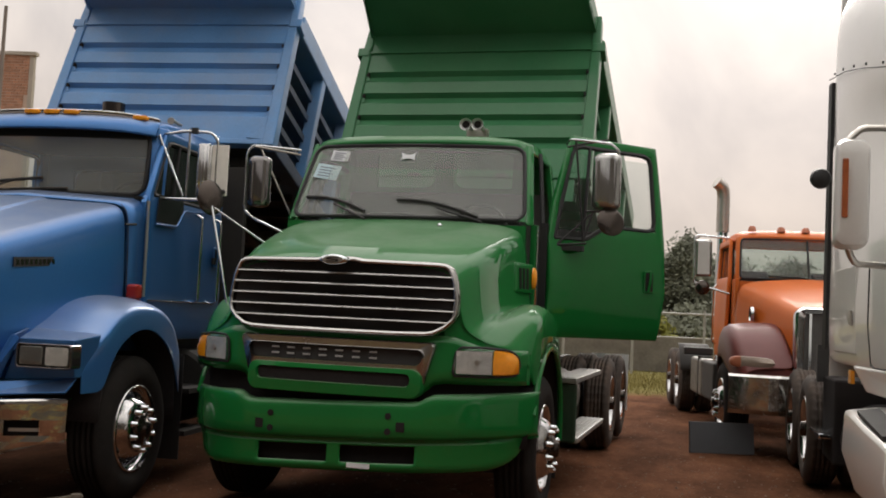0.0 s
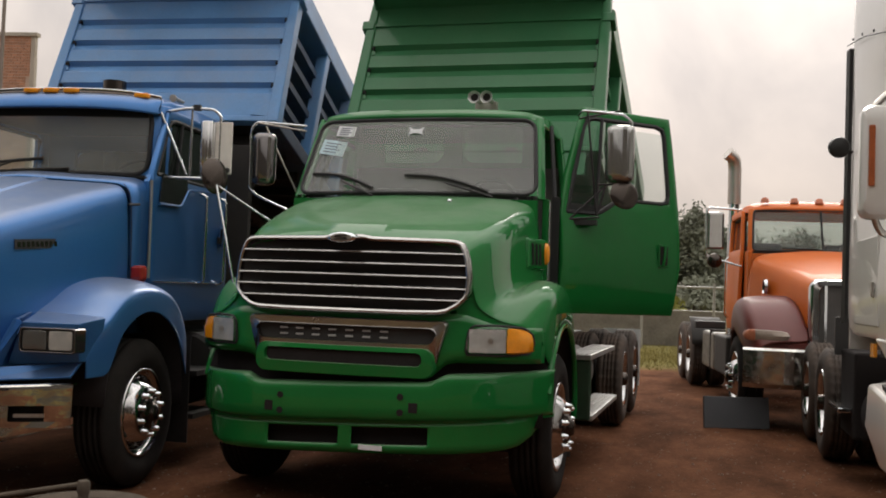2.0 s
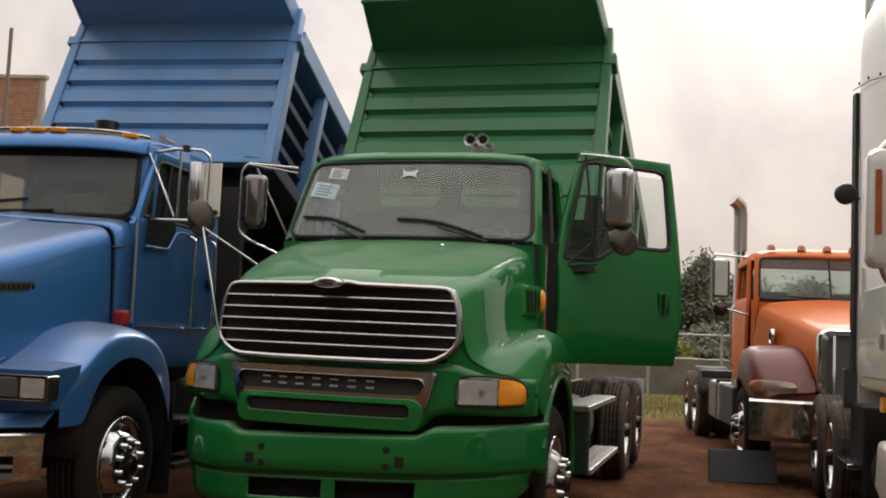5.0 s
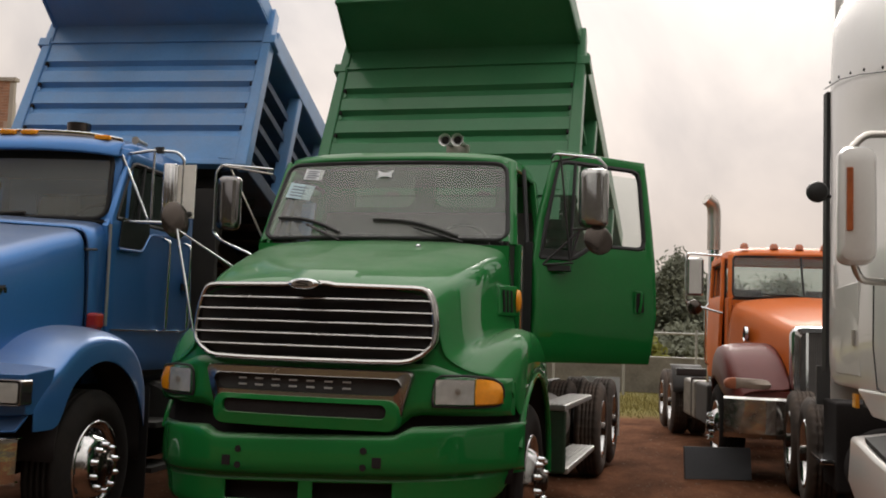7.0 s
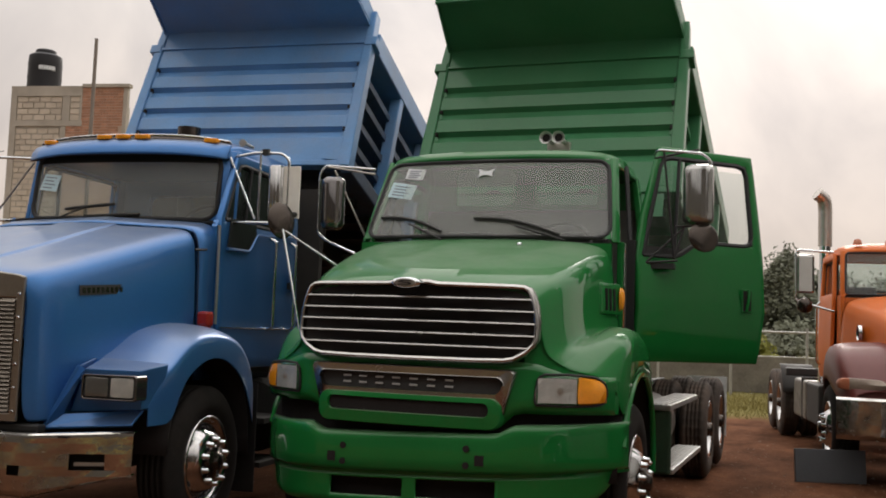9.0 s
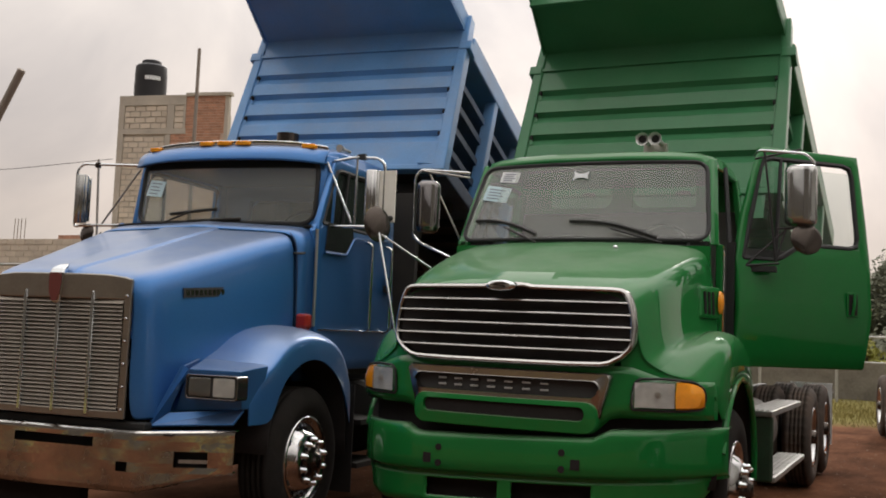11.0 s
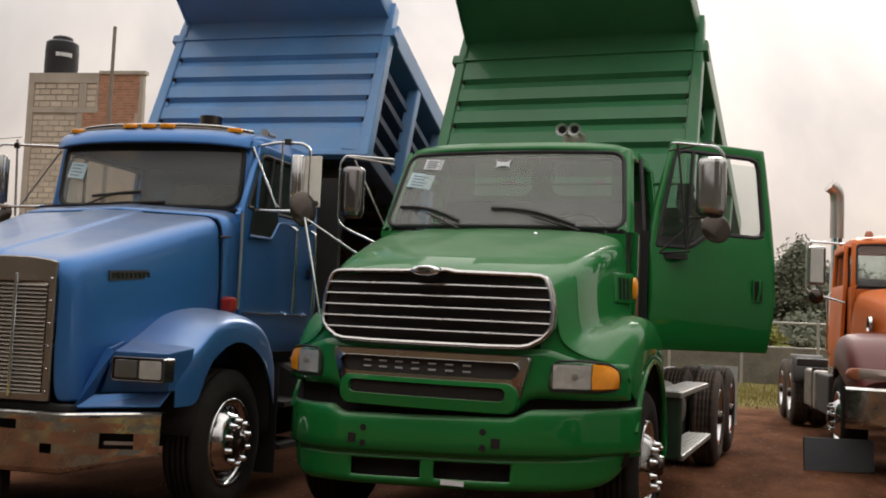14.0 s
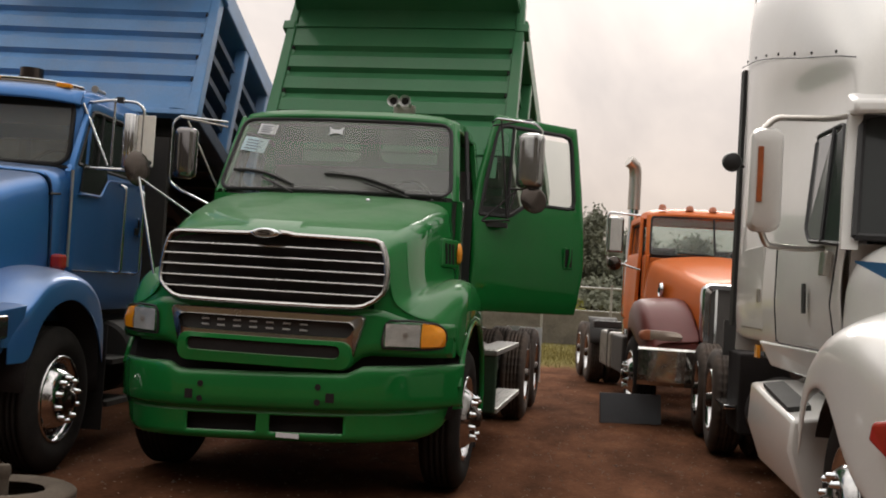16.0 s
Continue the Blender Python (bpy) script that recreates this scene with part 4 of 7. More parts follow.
    # cowl vent and side marker
    for sx in (-1, 1):
        vent = part("cowl_vent", slab([(sx * 0.985, 0.98, 1.62), (sx * 1.06, 1.34, 1.62), (sx * 1.05, 1.34, 1.84), (sx * 0.975, 1.02, 1.84)], 0.05 * sx), GREEN, t, bevel=0.02)
        for y in (1.05, 1.115, 1.18):
            fx_ = 1.008 + 0.21 * (y - 1.06)
            part("vent_slot", slab([(sx * fx_, y, 1.65), (sx * (fx_ + 0.006), y + 0.03, 1.65), (sx * (fx_ - 0.002), y + 0.03, 1.80), (sx * (fx_ - 0.006), y + 0.006, 1.80)], 0.012 * sx), HOLE, vent)
        part("side_marker", lathe([(0, 0.062), (0.018, 0.058), (0.03, 0.04), (0.034, 0.001)] if sx > 0 else [(0, 0.062), (-0.018, 0.058), (-0.03, 0.04), (-0.034, 0.001)], "x", 16), AMBER, vent, "amber side marker lamp", smooth=True).matrix_local = pose(sx * 1.05, 1.285, 1.735) @ Matrix.Diagonal((1, 0.62, 1.3, 1))
    # grille: dark recess, chrome surround, chrome bars
    gy = lambda x: -0.012 + 0.075 * (abs(x) / 0.8) ** 2
    right_edge = [(0.0, 1.290), (0.40, 1.291), (0.60, 1.296), (0.66, 1.308), (0.725, 1.345), (0.775, 1.395), (0.79, 1.44), (0.79, 1.54), (0.775, 1.64), (0.755, 1.70), (0.735, 1.738), (0.70, 1.757), (0.64, 1.762), (0.36, 1.765), (0.16, 1.768), (0.11, 1.778)]
    outline = right_edge + [(0.0, 1.782)] + [(-x, z) for x, z in right_edge[:0:-1]]
    lean = lambda z: (z - 1.32) * 0.10
    grille = part("grille", slab([(x * 0.985, 0.062 + lean(z) + 0.04 * abs(x), z) for x, z in outline], 0.02), GRILLEBACK, t, "black grille with chrome bars")
    for hw, z in zip((0.752, 0.772, 0.772, 0.765, 0.752), span(1.378, 1.668, 4)):
        bar = loft([[(x, gy(x) + lean(z) + 0.030, z + 0.022), (x, gy(x) + lean(z) - 0.010, z + 0.010), (x, gy(x) + lean(z) - 0.014, z + 0.0), (x, gy(x) + lean(z) + 0.04, z - 0.003)] for x in span(-hw, hw, 16)])
        part("grille_bar", bar, SATIN, grille, "chrome grille bar", smooth=False, bevel=0.003)
    def frame_ring(inset, dy):
        out = []
        for i, (x, z) in enumerate(outline):
            (xa, za), (xb, zb) = outline[i - 1], outline[(i + 1) % len(outline)]
            n = Vector((zb - za, xa - xb)).normalized()
            out.append((x - n.x * inset, gy(x) + lean(z) + dy, z - n.y * inset))
        return out

    part("grille_surround", loft([frame_ring(-0.004, 0.06), frame_ring(-0.004, 0.0), frame_ring(0.004, -0.014), frame_ring(0.013, -0.018), frame_ring(0.024, -0.010), frame_ring(0.030, 0.045)], caps=False), SATIN, grille, "chrome grille surround", smooth=True)
    bm = bmesh.new()
    for z in span(1.36, 1.72, 26):
        box(-0.74, 0.74, 0.052 + lean(z), 0.058 + lean(z), z, z + 0.004, bm)
    part("grille_mesh", bm, GRILLEBACK, grille)
    # badge: a chrome oval with an unlettered swoosh
    badge = part("badge", lathe([(-0.05, 0.001), (-0.05, 0.10), (-0.038, 0.115), (0.02, 0.115)], "y", 28, (0, 0, 0)), CHROME, t, "chrome oval badge", smooth=True)
    badge.matrix_local = pose(-0.015, -0.012, 1.757) @ Matrix.Diagonal((0.84, 1, 0.29, 1))
    part("badge_field", lathe([(-0.056, 0.001), (-0.056, 0.08), (-0.05, 0.083)], "y", 24), STEEL, badge)
    bm = tube([(0.05, -0.06, 0.045), (-0.02, -0.06, 0.04), (-0.05, -0.06, 0.01), (0.04, -0.06, -0.008), (0.04, -0.06, -0.04), (-0.05, -0.06, -0.045)], 0.011, 6)
    part("badge_swoosh", bm, BLACK, badge)
    # name plate: chrome bezel, dark field, plain raised bars
    arc = lambda x: -0.02 + 0.075 * (x / 0.7) ** 2
    zc, zf = 1.118, 1.157
    outer, slot = band(1.28, 0.275, 0.03), band(1.185, 0.092, 0.044)

    def hoop(st, yoff, z0, kx=1.0, kz=1.0, skew=0.0):
        top = [(x * kx * (1 + skew), arc(x) + yoff, z0 + hz * kz) for x, hz in st]
        low_ = [(x * kx * (1 - skew), arc(x) + yoff, z0 - hz * kz) for x, hz in st]
        return top + low_[::-1]

    bezel = part("name_bezel", loft([hoop(outer, 0.10, zc, skew=0.045), hoop(outer, 0.0, zc, skew=0.045), hoop(outer, -0.018, zc, 0.985, 0.94, 0.045), hoop(slot, -0.016, zf, 1.02, 1.14, 0.01), hoop(slot, -0.022, zf, 1.01, 1.07, 0.01), hoop(slot, 0.03, zf, skew=0.01)], caps=False), SATIN, t, "chrome name bezel", smooth=True)
    part("name_field", grid([p[0] for p in slot], [-1, 1], lambda x, v: (x * 1.01, arc(x) + 0.02, zf + v * 1.05 * dict(slot)[x])), DASH, bezel, solid=0.01)
    for i in range(7):
        x = -0.41 + i * 0.1135
        for z in (zf - 0.019, zf + 0.019):
            part("plate_bar", box(x - 0.026, x + 0.026, arc(x) + 0.004, arc(x) + 0.012, z - 0.006, z + 0.006), LETTER, bezel, bevel=0.002)
    grille_low = band(1.04, 0.078, 0.035)
    part("lower_intake", grid([p[0] for p in grille_low], [-1, 1], lambda x, v: (x, arc(x) - 0.022, 1.010 + v * dict(grille_low)[x])), HOLE, t, solid=0.01)
    rim_o = band(1.20, 0.19, 0.07)
    part("intake_rim", loft([hoop(grille_low, -0.018, 1.010), hoop(grille_low, -0.040, 1.010, 1.012, 1.10), hoop(rim_o, -0.034, 0.990, 0.985, 0.95), hoop(rim_o, -0.016, 0.988), hoop(rim_o, 0.09, 0.988)], caps=False), GREEN, t, smooth=True)
    # headlamps: clear part and amber corner, following the sweep
    for sx in (-1, 1):
        hy = lambda x: nose(x) - 0.012
        z0, z1 = 1.055, 1.232
        sect = lambda x, d: [(sx * x, hy(x) + 0.03, z0 + 0.3 * d), (sx * x, hy(x) - 0.016, z0 + 0.015 + 0.3 * d), (sx * x, hy(x) - 0.022, (z0 + z1) / 2), (sx * x, hy(x) + 0.002, z1 - 0.015 - d), (sx * x, hy(x) + 0.05, z1 - d)]
        lamp = part("headlamp", loft([sect(x, d) for x, d in ((0.785, 0.06), (0.795, 0.022), (0.815, 0.006), (0.86, 0.0), (0.95, 0.0), (1.008, 0.001))]), COVER, t, "clear headlamp lens", smooth=True)
        lamp.visible_shadow = False
        bowl = [[(sx * x, hy(x) + dd, z0 + 0.012), (sx * x, hy(x) + dd + 0.003, (z0 + z1) / 2), (sx * x, hy(x) + dd - 0.005, z1 - 0.02)] for x, dd in ((0.80, -0.010), (0.825, 0.002), (0.87, 0.007), (0.91, 0.003), (0.94, -0.006), (0.96, 0.002), (0.985, 0.004), (1.006, -0.008))]
        part("reflector", loft(bowl, closed=False), REFLECTOR, lamp, "chrome lamp reflector", smooth=True)
        part("bulb_cap", lathe([(-0.012, 0.001), (-0.010, 0.018), (0.01, 0.02)], "y", 16, (sx * 0.92, hy(0.92) + 0.002, (z0 + z1) / 2)), STEEL, lamp)
        part("turn_lamp", loft([sect(x, d) for x, d in ((1.014, 0.001), (1.07, 0.004), (1.115, 0.014), (1.138, 0.032), (1.150, 0.062))]), AMBER, lamp, "amber turn lamp", smooth=True)
        part("lamp_gasket", tube([(sx * x, hy(x) + 0.012, z) for x, z in ((0.785, z0 - 0.002), (0.95, z0 - 0.006), (1.06, z0 - 0.003), (1.135, z0 + 0.008), (1.156, z0 + 0.06), (1.148, z1 - 0.05), (1.10, z1 - 0.008), (0.95, z1 + 0.006), (0.82, z1 + 0.002), (0.79, z1 - 0.03), (0.776, z0 + 0.03), (0.785, z0 - 0.002))], 0.008, 6), SEAL, lamp)
    # cab
    C = dict(yb=1.40, yt=1.70, zb=2.16, zt=2.79, wb=0.965, wt=0.885, yr=2.70, zs=1.15, zr=2.93, open=1, bow=0.11, rear=[(-0.74, -0.13), (0.05, 0.64)], blade_bow=0.06, rear_z=(2.575, 2.780), round=0.09, cowl_y=1.54, wipers=(), blades=((-0.30, -0.90, 0.27, -0.32, 0.085), (0.66, -0.06, 0.245, 0.62, 0.045)))
    g = cab_shell(t, GREEN, C)
    door = make_door(t, GREEN, (1.09, 1.62, 0), -45, 1.15, 1.30, 2.17, 2.92, 0.10, 0.28, 1, curve=0.04, dip=0.125, lowered=0.06, swell=0.055)
    part("hinge_pillar", box(1.035, 1.095, 1.60, 1.66, 1.2, 2.18), SEAL, t)
    part("hinge_seal", tube([(1.05, 1.64, 2.16), (0.965, 1.88, 2.76)], 0.018, 8), SEAL, t)
    # papers behind the windscreen
    for u, v, w, h, mat, tilt in ((-0.78, 0.84, 0.155, 0.095, PAPER, 4), (-0.86, 0.62, 0.21, 0.135, PAPERBLUE, 8)):
        p = Vector(g(u, v))
        s = part("windscreen_sticker", box(-w / 2, w / 2, -0.003, 0.003, -h / 2, h / 2), mat, t, "paper notice behind the windscreen")
        s.matrix_local = pose(p.x + 0.06, p.y - 0.012, p.z, -26, tilt, -6)
        for k in range(4):
            part("print_line", box(-w * 0.36, w * (0.3 - 0.12 * (k % 2)), -0.0055, -0.0032, h * (0.28 - 0.2 * k) - 0.004, h * (0.28 - 0.2 * k) + 0.004), INK, s)
    p = Vector(g(-0.04, 0.82))
    deco = part("windscreen_decal", slab([(-0.06, 0, -0.035), (-0.02, 0, -0.018), (0.02, 0, -0.018), (0.06, 0, -0.035), (0.05, 0, 0.0), (0.06, 0, 0.035), (0.02, 0, 0.018), (-0.02, 0, 0.018), (-0.06, 0, 0.035), (-0.05, 0, 0.0)], 0.003), PAPER, t, "silver decal on the windscreen")
    deco.matrix_local = pose(p.x, p.y - 0.012, p.z, -26)
    # horns on the roof
    for x in (0.34, 0.44):
        part("horn_bore", lathe([(0.0, 0.030), (0.004, 0.001)], "y", 16, (x, 1.852, 3.0)), HOLE, t)
        part("air_horn", lathe([(0.10, 0.012), (0.03, 0.024), (0.004, 0.044), (0.0, 0.050), (0.012, 0.050), (0.03, 0.034), (0.12, 0.022), (0.34, 0.014)], "y", 18, (x, 1.83, 3.0)), ALUM, t, "dull metal roof horn", smooth=True)
    part("horn_bracket", box(0.30, 0.48, 2.05, 2.1, 2.92, 3.0), STEEL, t)
    # chassis, axles, wheels
    chassis(t, 7.7)
    underbody(t, 1.86)
    for y in (AX, 5.75, 7.08):
        axle(t, y, 0.95)
    for sx in (-1, 1):
        add_wheel(t, "steer", sx * 1.075, AX, out=sx)
        for y in (5.75, 7.08):
            add_wheel(t, "drive", sx * 1.10, y, out=sx)
            add_wheel(t, "drive", sx * 0.77, y, out=-sx, nuts=False)
        part("mud_flap", box(*sorted((sx * 0.75, sx * 1.24)), 7.78, 7.795, 0.28, 1.02), PAPER, t, "grey-white mud flap")
    # side tank with steps on the driver's side
    rack = part("step_bracket", box(0.72, 1.28, 2.28, 2.34, 0.43, 0.925), DARKGREEN, t, "dark green step bracket with brown patches", bevel=0.02)
    for z, x0, x1, y0, y1 in ((0.945, 1.05, 1.28, 2.26, 4.1), (0.45, 1.06, 1.295, 2.34, 4.3)):
        step = part("step", box(x0, x1, y0, y1, z - 0.025, z + 0.02), ALUM, rack, "worn aluminium step", bevel=0.008)
        for x in span(x0 + 0.03, x1 - 0.05, 4):
            part("tread", box(x, x + 0.02, y0 + 0.03, y1 - 0.03, z + 0.02, z + 0.026), ALUM, step)
    for y in (3.1, 3.9):
        part("step_hanger", box(1.02, 1.06, y, y + 0.05, 0.43, 0.94), DARK, rack)
    part("fuel_tank", lathe([(-0.6, 0.28), (-0.58, 0.31), (0.58, 0.31), (0.6, 0.28)], "y", 32, (-0.82, 3.0, 0.72)), ALUM, t, smooth=True)
    part("side_tank", lathe([(-0.85, 0.22), (-0.83, 0.27), (-0.79, 0.285), (-0.77, 0.275), (0.83, 0.27), (0.85, 0.24)], "y", 32, (0.80, 3.35, 0.70)), TANKSTEEL, t, "grimy round side tank", smooth=True)
    # mirrors
    mirror_set(t, [(1.20, 1.72, 2.82), (1.24, 1.62, 2.84), (1.54, 1.76, 2.83), (1.60, 1.80, 2.78), (1.60, 1.80, 2.34), (1.50, 1.78, 2.30)], (1.515, 1.78, 2.53), (1.56, 1.74, 2.215), 6, 0.22, 0.44, extra=[((1.28, 1.64, 2.84), (1.36, 1.70, 2.05)), ((1.16, 1.66, 2.02), (1.38, 1.72, 2.04)), ((1.16, 1.66, 2.02), (1.40, 1.76, 2.27)), ((1.36, 1.70, 2.05), (1.42, 1.76, 2.30)), ((1.36, 1.72, 2.29), (1.52, 1.80, 2.30)), ((1.20, 1.74, 2.80), (1.52, 1.76, 2.86))], pad=(1.16, 1.68, 2.0, 1.36, 1.78), mat=MIRRORBACK)
    mirror_set(t, [(-1.0, 1.62, 2.74), (-1.38, 1.5, 2.76), (-1.43, 1.5, 2.70), (-1.43, 1.5, 2.22), (-1.36, 1.5, 2.16), (-1.05, 1.6, 2.02)], (-1.30, 1.49, 2.455), None, 30, 0.185, 0.42, extra=[((-1.0, 1.65, 2.06), (-1.30, 1.5, 2.72)), ((-1.0, 1.62, 2.70), (-1.36, 1.5, 2.75))], mat=DARKCHROME, stays=STEEL)
    # spot mirror on the far fender
    post = spread_bar([(-1.08, 0.62, 1.42), (-1.31, 0.70, 2.20)], 0.011, "fender_mirror", CHROME, t, "round mirror on a chrome fender post")
    spread_bar([(-1.30, 0.70, 2.16), (-0.99, 0.98, 1.92)], 0.008, "mirror_stay", CHROME, post)
    part("mirror_disc", lathe([(-0.020, 0.001), (-0.018, 0.05), (-0.010, 0.095), (0.0, 0.105), (0.010, 0.10)], "y", 28, (0, 0, 0)), DULL, post, "dull round mirror back", smooth=True).matrix_local = pose(-1.315, 0.70, 2.225, -8, 0, 62) @ Matrix.Diagonal((1.1, 1, 1.3, 1))
    bed = dump_bed(t, GREEN_BED, 2.97, 2.735, 24.0, "green tipped steel bed with pressed ribs", under=GREEN_BED)
    part("front_skirt", box(-1.1, 1.1, -0.006, 0.01, -0.26, -0.032), GREEN_BED, bed)
    return t


def mirror_set(t, frame_pts, head, spot, yaw, w, h, extra=(), mat=DARKCHROME, pad=None, stays=BLACK):
    """A tubular mirror arm with a tall housing and a round spot mirror."""
    arm = spread_bar(frame_pts, 0.010, "mirror_arm", CHROME, t, "chrome mirror arm")
    for a, b in extra:
        spread_bar([a, b], 0.008, "mirror_stay", stays, arm)
    hd = part("mirror_head", loft([[(x * k, y, z * k2) for x, z in rounded(w, h, 0.05)] for y, k, k2 in ((0.06, 0.98, 0.99), (0.055, 1, 1), (-0.03, 1, 1), (-0.07, 0.86, 0.93), (-0.085, 0.6, 0.8))]), mat, arm, "metal mirror housing", smooth=True)
    hd.matrix_local = pose(*head, 0, 0, yaw)
    part("housing_strip", loft([[(0.16 * w + x * k, y, z * k) for x, z in rounded(0.16 * w, h * 0.9, 0.01)] for y, k in ((-0.06, 1.0), (-0.088, 1.0), (-0.092, 0.9))]), MIRRORBACK, hd, "bright strip down the housing")
    if pad:
        part("arm_pad", box(pad[0], pad[3], pad[1], pad[4], pad[2] - 0.02, pad[2] + 0.02), BLACK, arm)
    fc = part("mirror_glass", slab([(x * 0.92, 0.066, z * 0.94) for x, z in rounded(w, h, 0.05)], 0.004), MIRROR, arm)
    fc.matrix_local = pose(*head, 0, 0, yaw)
    if spot is None:
        return arm
    sp = part("spot_mirror", lathe([(-0.020, 0.001), (-0.019, 0.05), (-0.012, 0.088), (0.0, 0.10), (0.010, 0.096)], "y", 28), DULL, arm, "round convex spot mirror", smooth=True)
    sp.matrix_local = pose(*spot, -12, 0, yaw + 24) @ Matrix.Diagonal((1.15, 1, 1.15, 1))
    return arm


green_truck()

# ---- the blue tipper truck ----


def blue_truck():
    t = thing("dump_truck", pose(-2.68, -0.88, 0, 0, 0, 5.5), "blue dump truck with a stainless grille and its bed tipped up", "truck", "dump trucks in the yard")
    AX = 1.15
    # chrome bumper: flat middle, ends bent back along a crease, a slot and step holes
    sweep = lambda x: 0.0 if abs(x) < 0.69 else 0.486 * (abs(x) - 0.69)
    top = lambda x: 0.785 + (0.0 if abs(x) < 0.69 else 0.04 * (abs(x) - 0.69))
    bot = lambda x: 0.40 + 0.012 * min(1.0, abs(x) / 0.69) + (0.0 if abs(x) < 0.69 else 0.26 * (abs(x) - 0.69))
    hole = lambda x, z: (0.575 < z < 0.67 and 0.90 < abs(x) < 1.08) or (0.67 < z < 0.728 and -0.22 < x < 0.38) or (0.538 < z < 0.596 and 0.56 < abs(x) < 0.64)
    vz = [0.40, 0.41, 0.44, 0.538, 0.575, 0.596, 0.67, 0.728, 0.755, 0.772, 0.782, 0.785]
    xs = sorted({*span(-1.22, 1.22, 61), *[k * q for k in (-1, 1) for q in (0.22, 0.38, 0.56, 0.64, 0.68, 0.70, 0.90, 1.08)]})
    edge = {0.40: 0.03, 0.41: 0.008, 0.772: 0.003, 0.782: 0.016, 0.785: 0.05}

    def chrome_face(x, z):
        zz = z
        if z < 0.5:
            zz = bot(x) + (z - 0.40) * (0.538 - bot(x)) / 0.138
        elif z > 0.74:
            zz = z + top(x) - 0.785
        dent = 0.0035 * math.sin(9.0 * x + 4.0 * math.sin(7.0 * z + 2.3 * x)) * math.sin(17.0 * z + 1.2)
        return (x, -0.16 + sweep(x) + edge.get(z, 0.0) + dent, zz)

    bumper = part("bumper", grid(xs, vz, chrome_face, hole), DENTED, t, "scratched chrome bumper, bent back at its ends", solid=0.006)
    # near-black blocks stand in for the shade behind the bumper and its slots
    part("slot_shade_block", box(-0.85, 0.85, -0.06, 0.08, 0.45, 0.755), HOLE, bumper)
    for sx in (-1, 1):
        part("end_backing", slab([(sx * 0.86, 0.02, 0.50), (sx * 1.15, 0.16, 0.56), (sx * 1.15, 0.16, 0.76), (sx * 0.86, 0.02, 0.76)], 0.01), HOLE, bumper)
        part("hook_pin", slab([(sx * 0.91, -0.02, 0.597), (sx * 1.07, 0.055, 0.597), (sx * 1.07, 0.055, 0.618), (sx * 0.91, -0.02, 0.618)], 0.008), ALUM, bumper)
    part("gap_shade_strip", box(-0.9, 0.9, -0.09, 0.05, 0.762, 0.772), HOLE, t)
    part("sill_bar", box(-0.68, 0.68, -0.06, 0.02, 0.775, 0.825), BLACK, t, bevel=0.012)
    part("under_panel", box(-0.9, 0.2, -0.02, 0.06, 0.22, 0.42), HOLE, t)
    # hood: wedge from grille to windscreen
    H = [  # y, top z, half width at the top edge, side x low, side low z
        (-0.085, 1.695, 0.54, 0.545, 0.82),
        (-0.04, 1.745, 0.595, 0.61, 0.82),
        (0.05, 1.780, 0.635, 0.665, 0.82),
        (0.45, 1.890, 0.70, 0.735, 0.85),
        (0.9, 2.035, 0.79, 0.835, 0.95),
        (1.33, 2.165, 0.895, 0.93, 1.00),
    ]
    rings = []
    for y, zt, wt, sx_, lz in H:
        cr = 0.08 + 0.16 * max(0.0, y) / 1.33
        half = [(0, zt + 0.030), (cr * 0.9, zt + 0.030), (cr, zt + 0.028), (cr + 0.016, zt + 0.014), (cr + 0.03, zt + 0.010), (wt * 0.8, zt - 0.006), (wt * 0.90, zt - 0.014), (wt * 0.96, zt - 0.035), (wt + 0.015, zt - 0.10), (wt + 0.025, zt - 0.22), (sx_ + 0.01, (zt + lz) / 2), (sx_ + 0.02, lz)]
        rings.append([(-x, y, z) for x, z in half[:0:-1]] + [(x, y, z) for x, z in half])
    part("hood", loft(rings, closed=False), BLUE, t, "sloping blue hood", smooth=True, sub=2, solid=0.015)
    rings = []
    for y, zt, wt, sx_ in ((1.342, 2.165, 0.897, 0.932), (1.56, 2.228, 0.925, 0.942)):
        half = [(0, zt + 0.03), (wt * 0.8, zt - 0.006), (wt * 0.90, zt - 0.014), (wt * 0.97, zt - 0.04), (wt + 0.012, zt - 0.10), (wt + 0.02, zt - 0.22), (sx_, 1.60), (sx_, 1.05)]
        rings.append([(-x, y, z) for x, z in half[:0:-1]] + [(x, y, z) for x, z in half])
    part("cowl", loft(rings, closed=False), BLUE, t, "blue cowl ahead of the windscreen", smooth=True, solid=0.015)
    part("scuttle", grid(span(-0.92, 0.92, 12), [0, 0.5, 1], lambda x, v: (x, 1.56 + (0.14 + 0.07 * (x / 0.92) ** 2) * v, 2.252 - 0.03 * (x / 0.92) ** 4 + 0.004 * v)), BLACK, t, "black scuttle below the windscreen", solid=0.01)
    # fenders: skin over stations along y
    F = [  # y, inner x, top z, outer x, bottom z
        (0.28, 0.70, 1.06, 1.205, 0.82),
        (0.40, 0.71, 1.185, 1.22, 0.82),
        (0.54, 0.725, 1.25, 1.225, 0.82),
        (0.61, 0.735, 1.30, 1.225, 1.00),
        (0.75, 0.75, 1.395, 1.225, 1.14),
        (1.00, 0.78, 1.45, 1.225, 1.235),
        (1.25, 0.82, 1.45, 1.225, 1.22),
        (1.50, 0.86, 1.40, 1.22, 1.11),
        (1.66, 0.89, 1.30, 1.215, 0.95),
        (1.80, 0.92, 1.10, 1.20, 0.72),
    ]
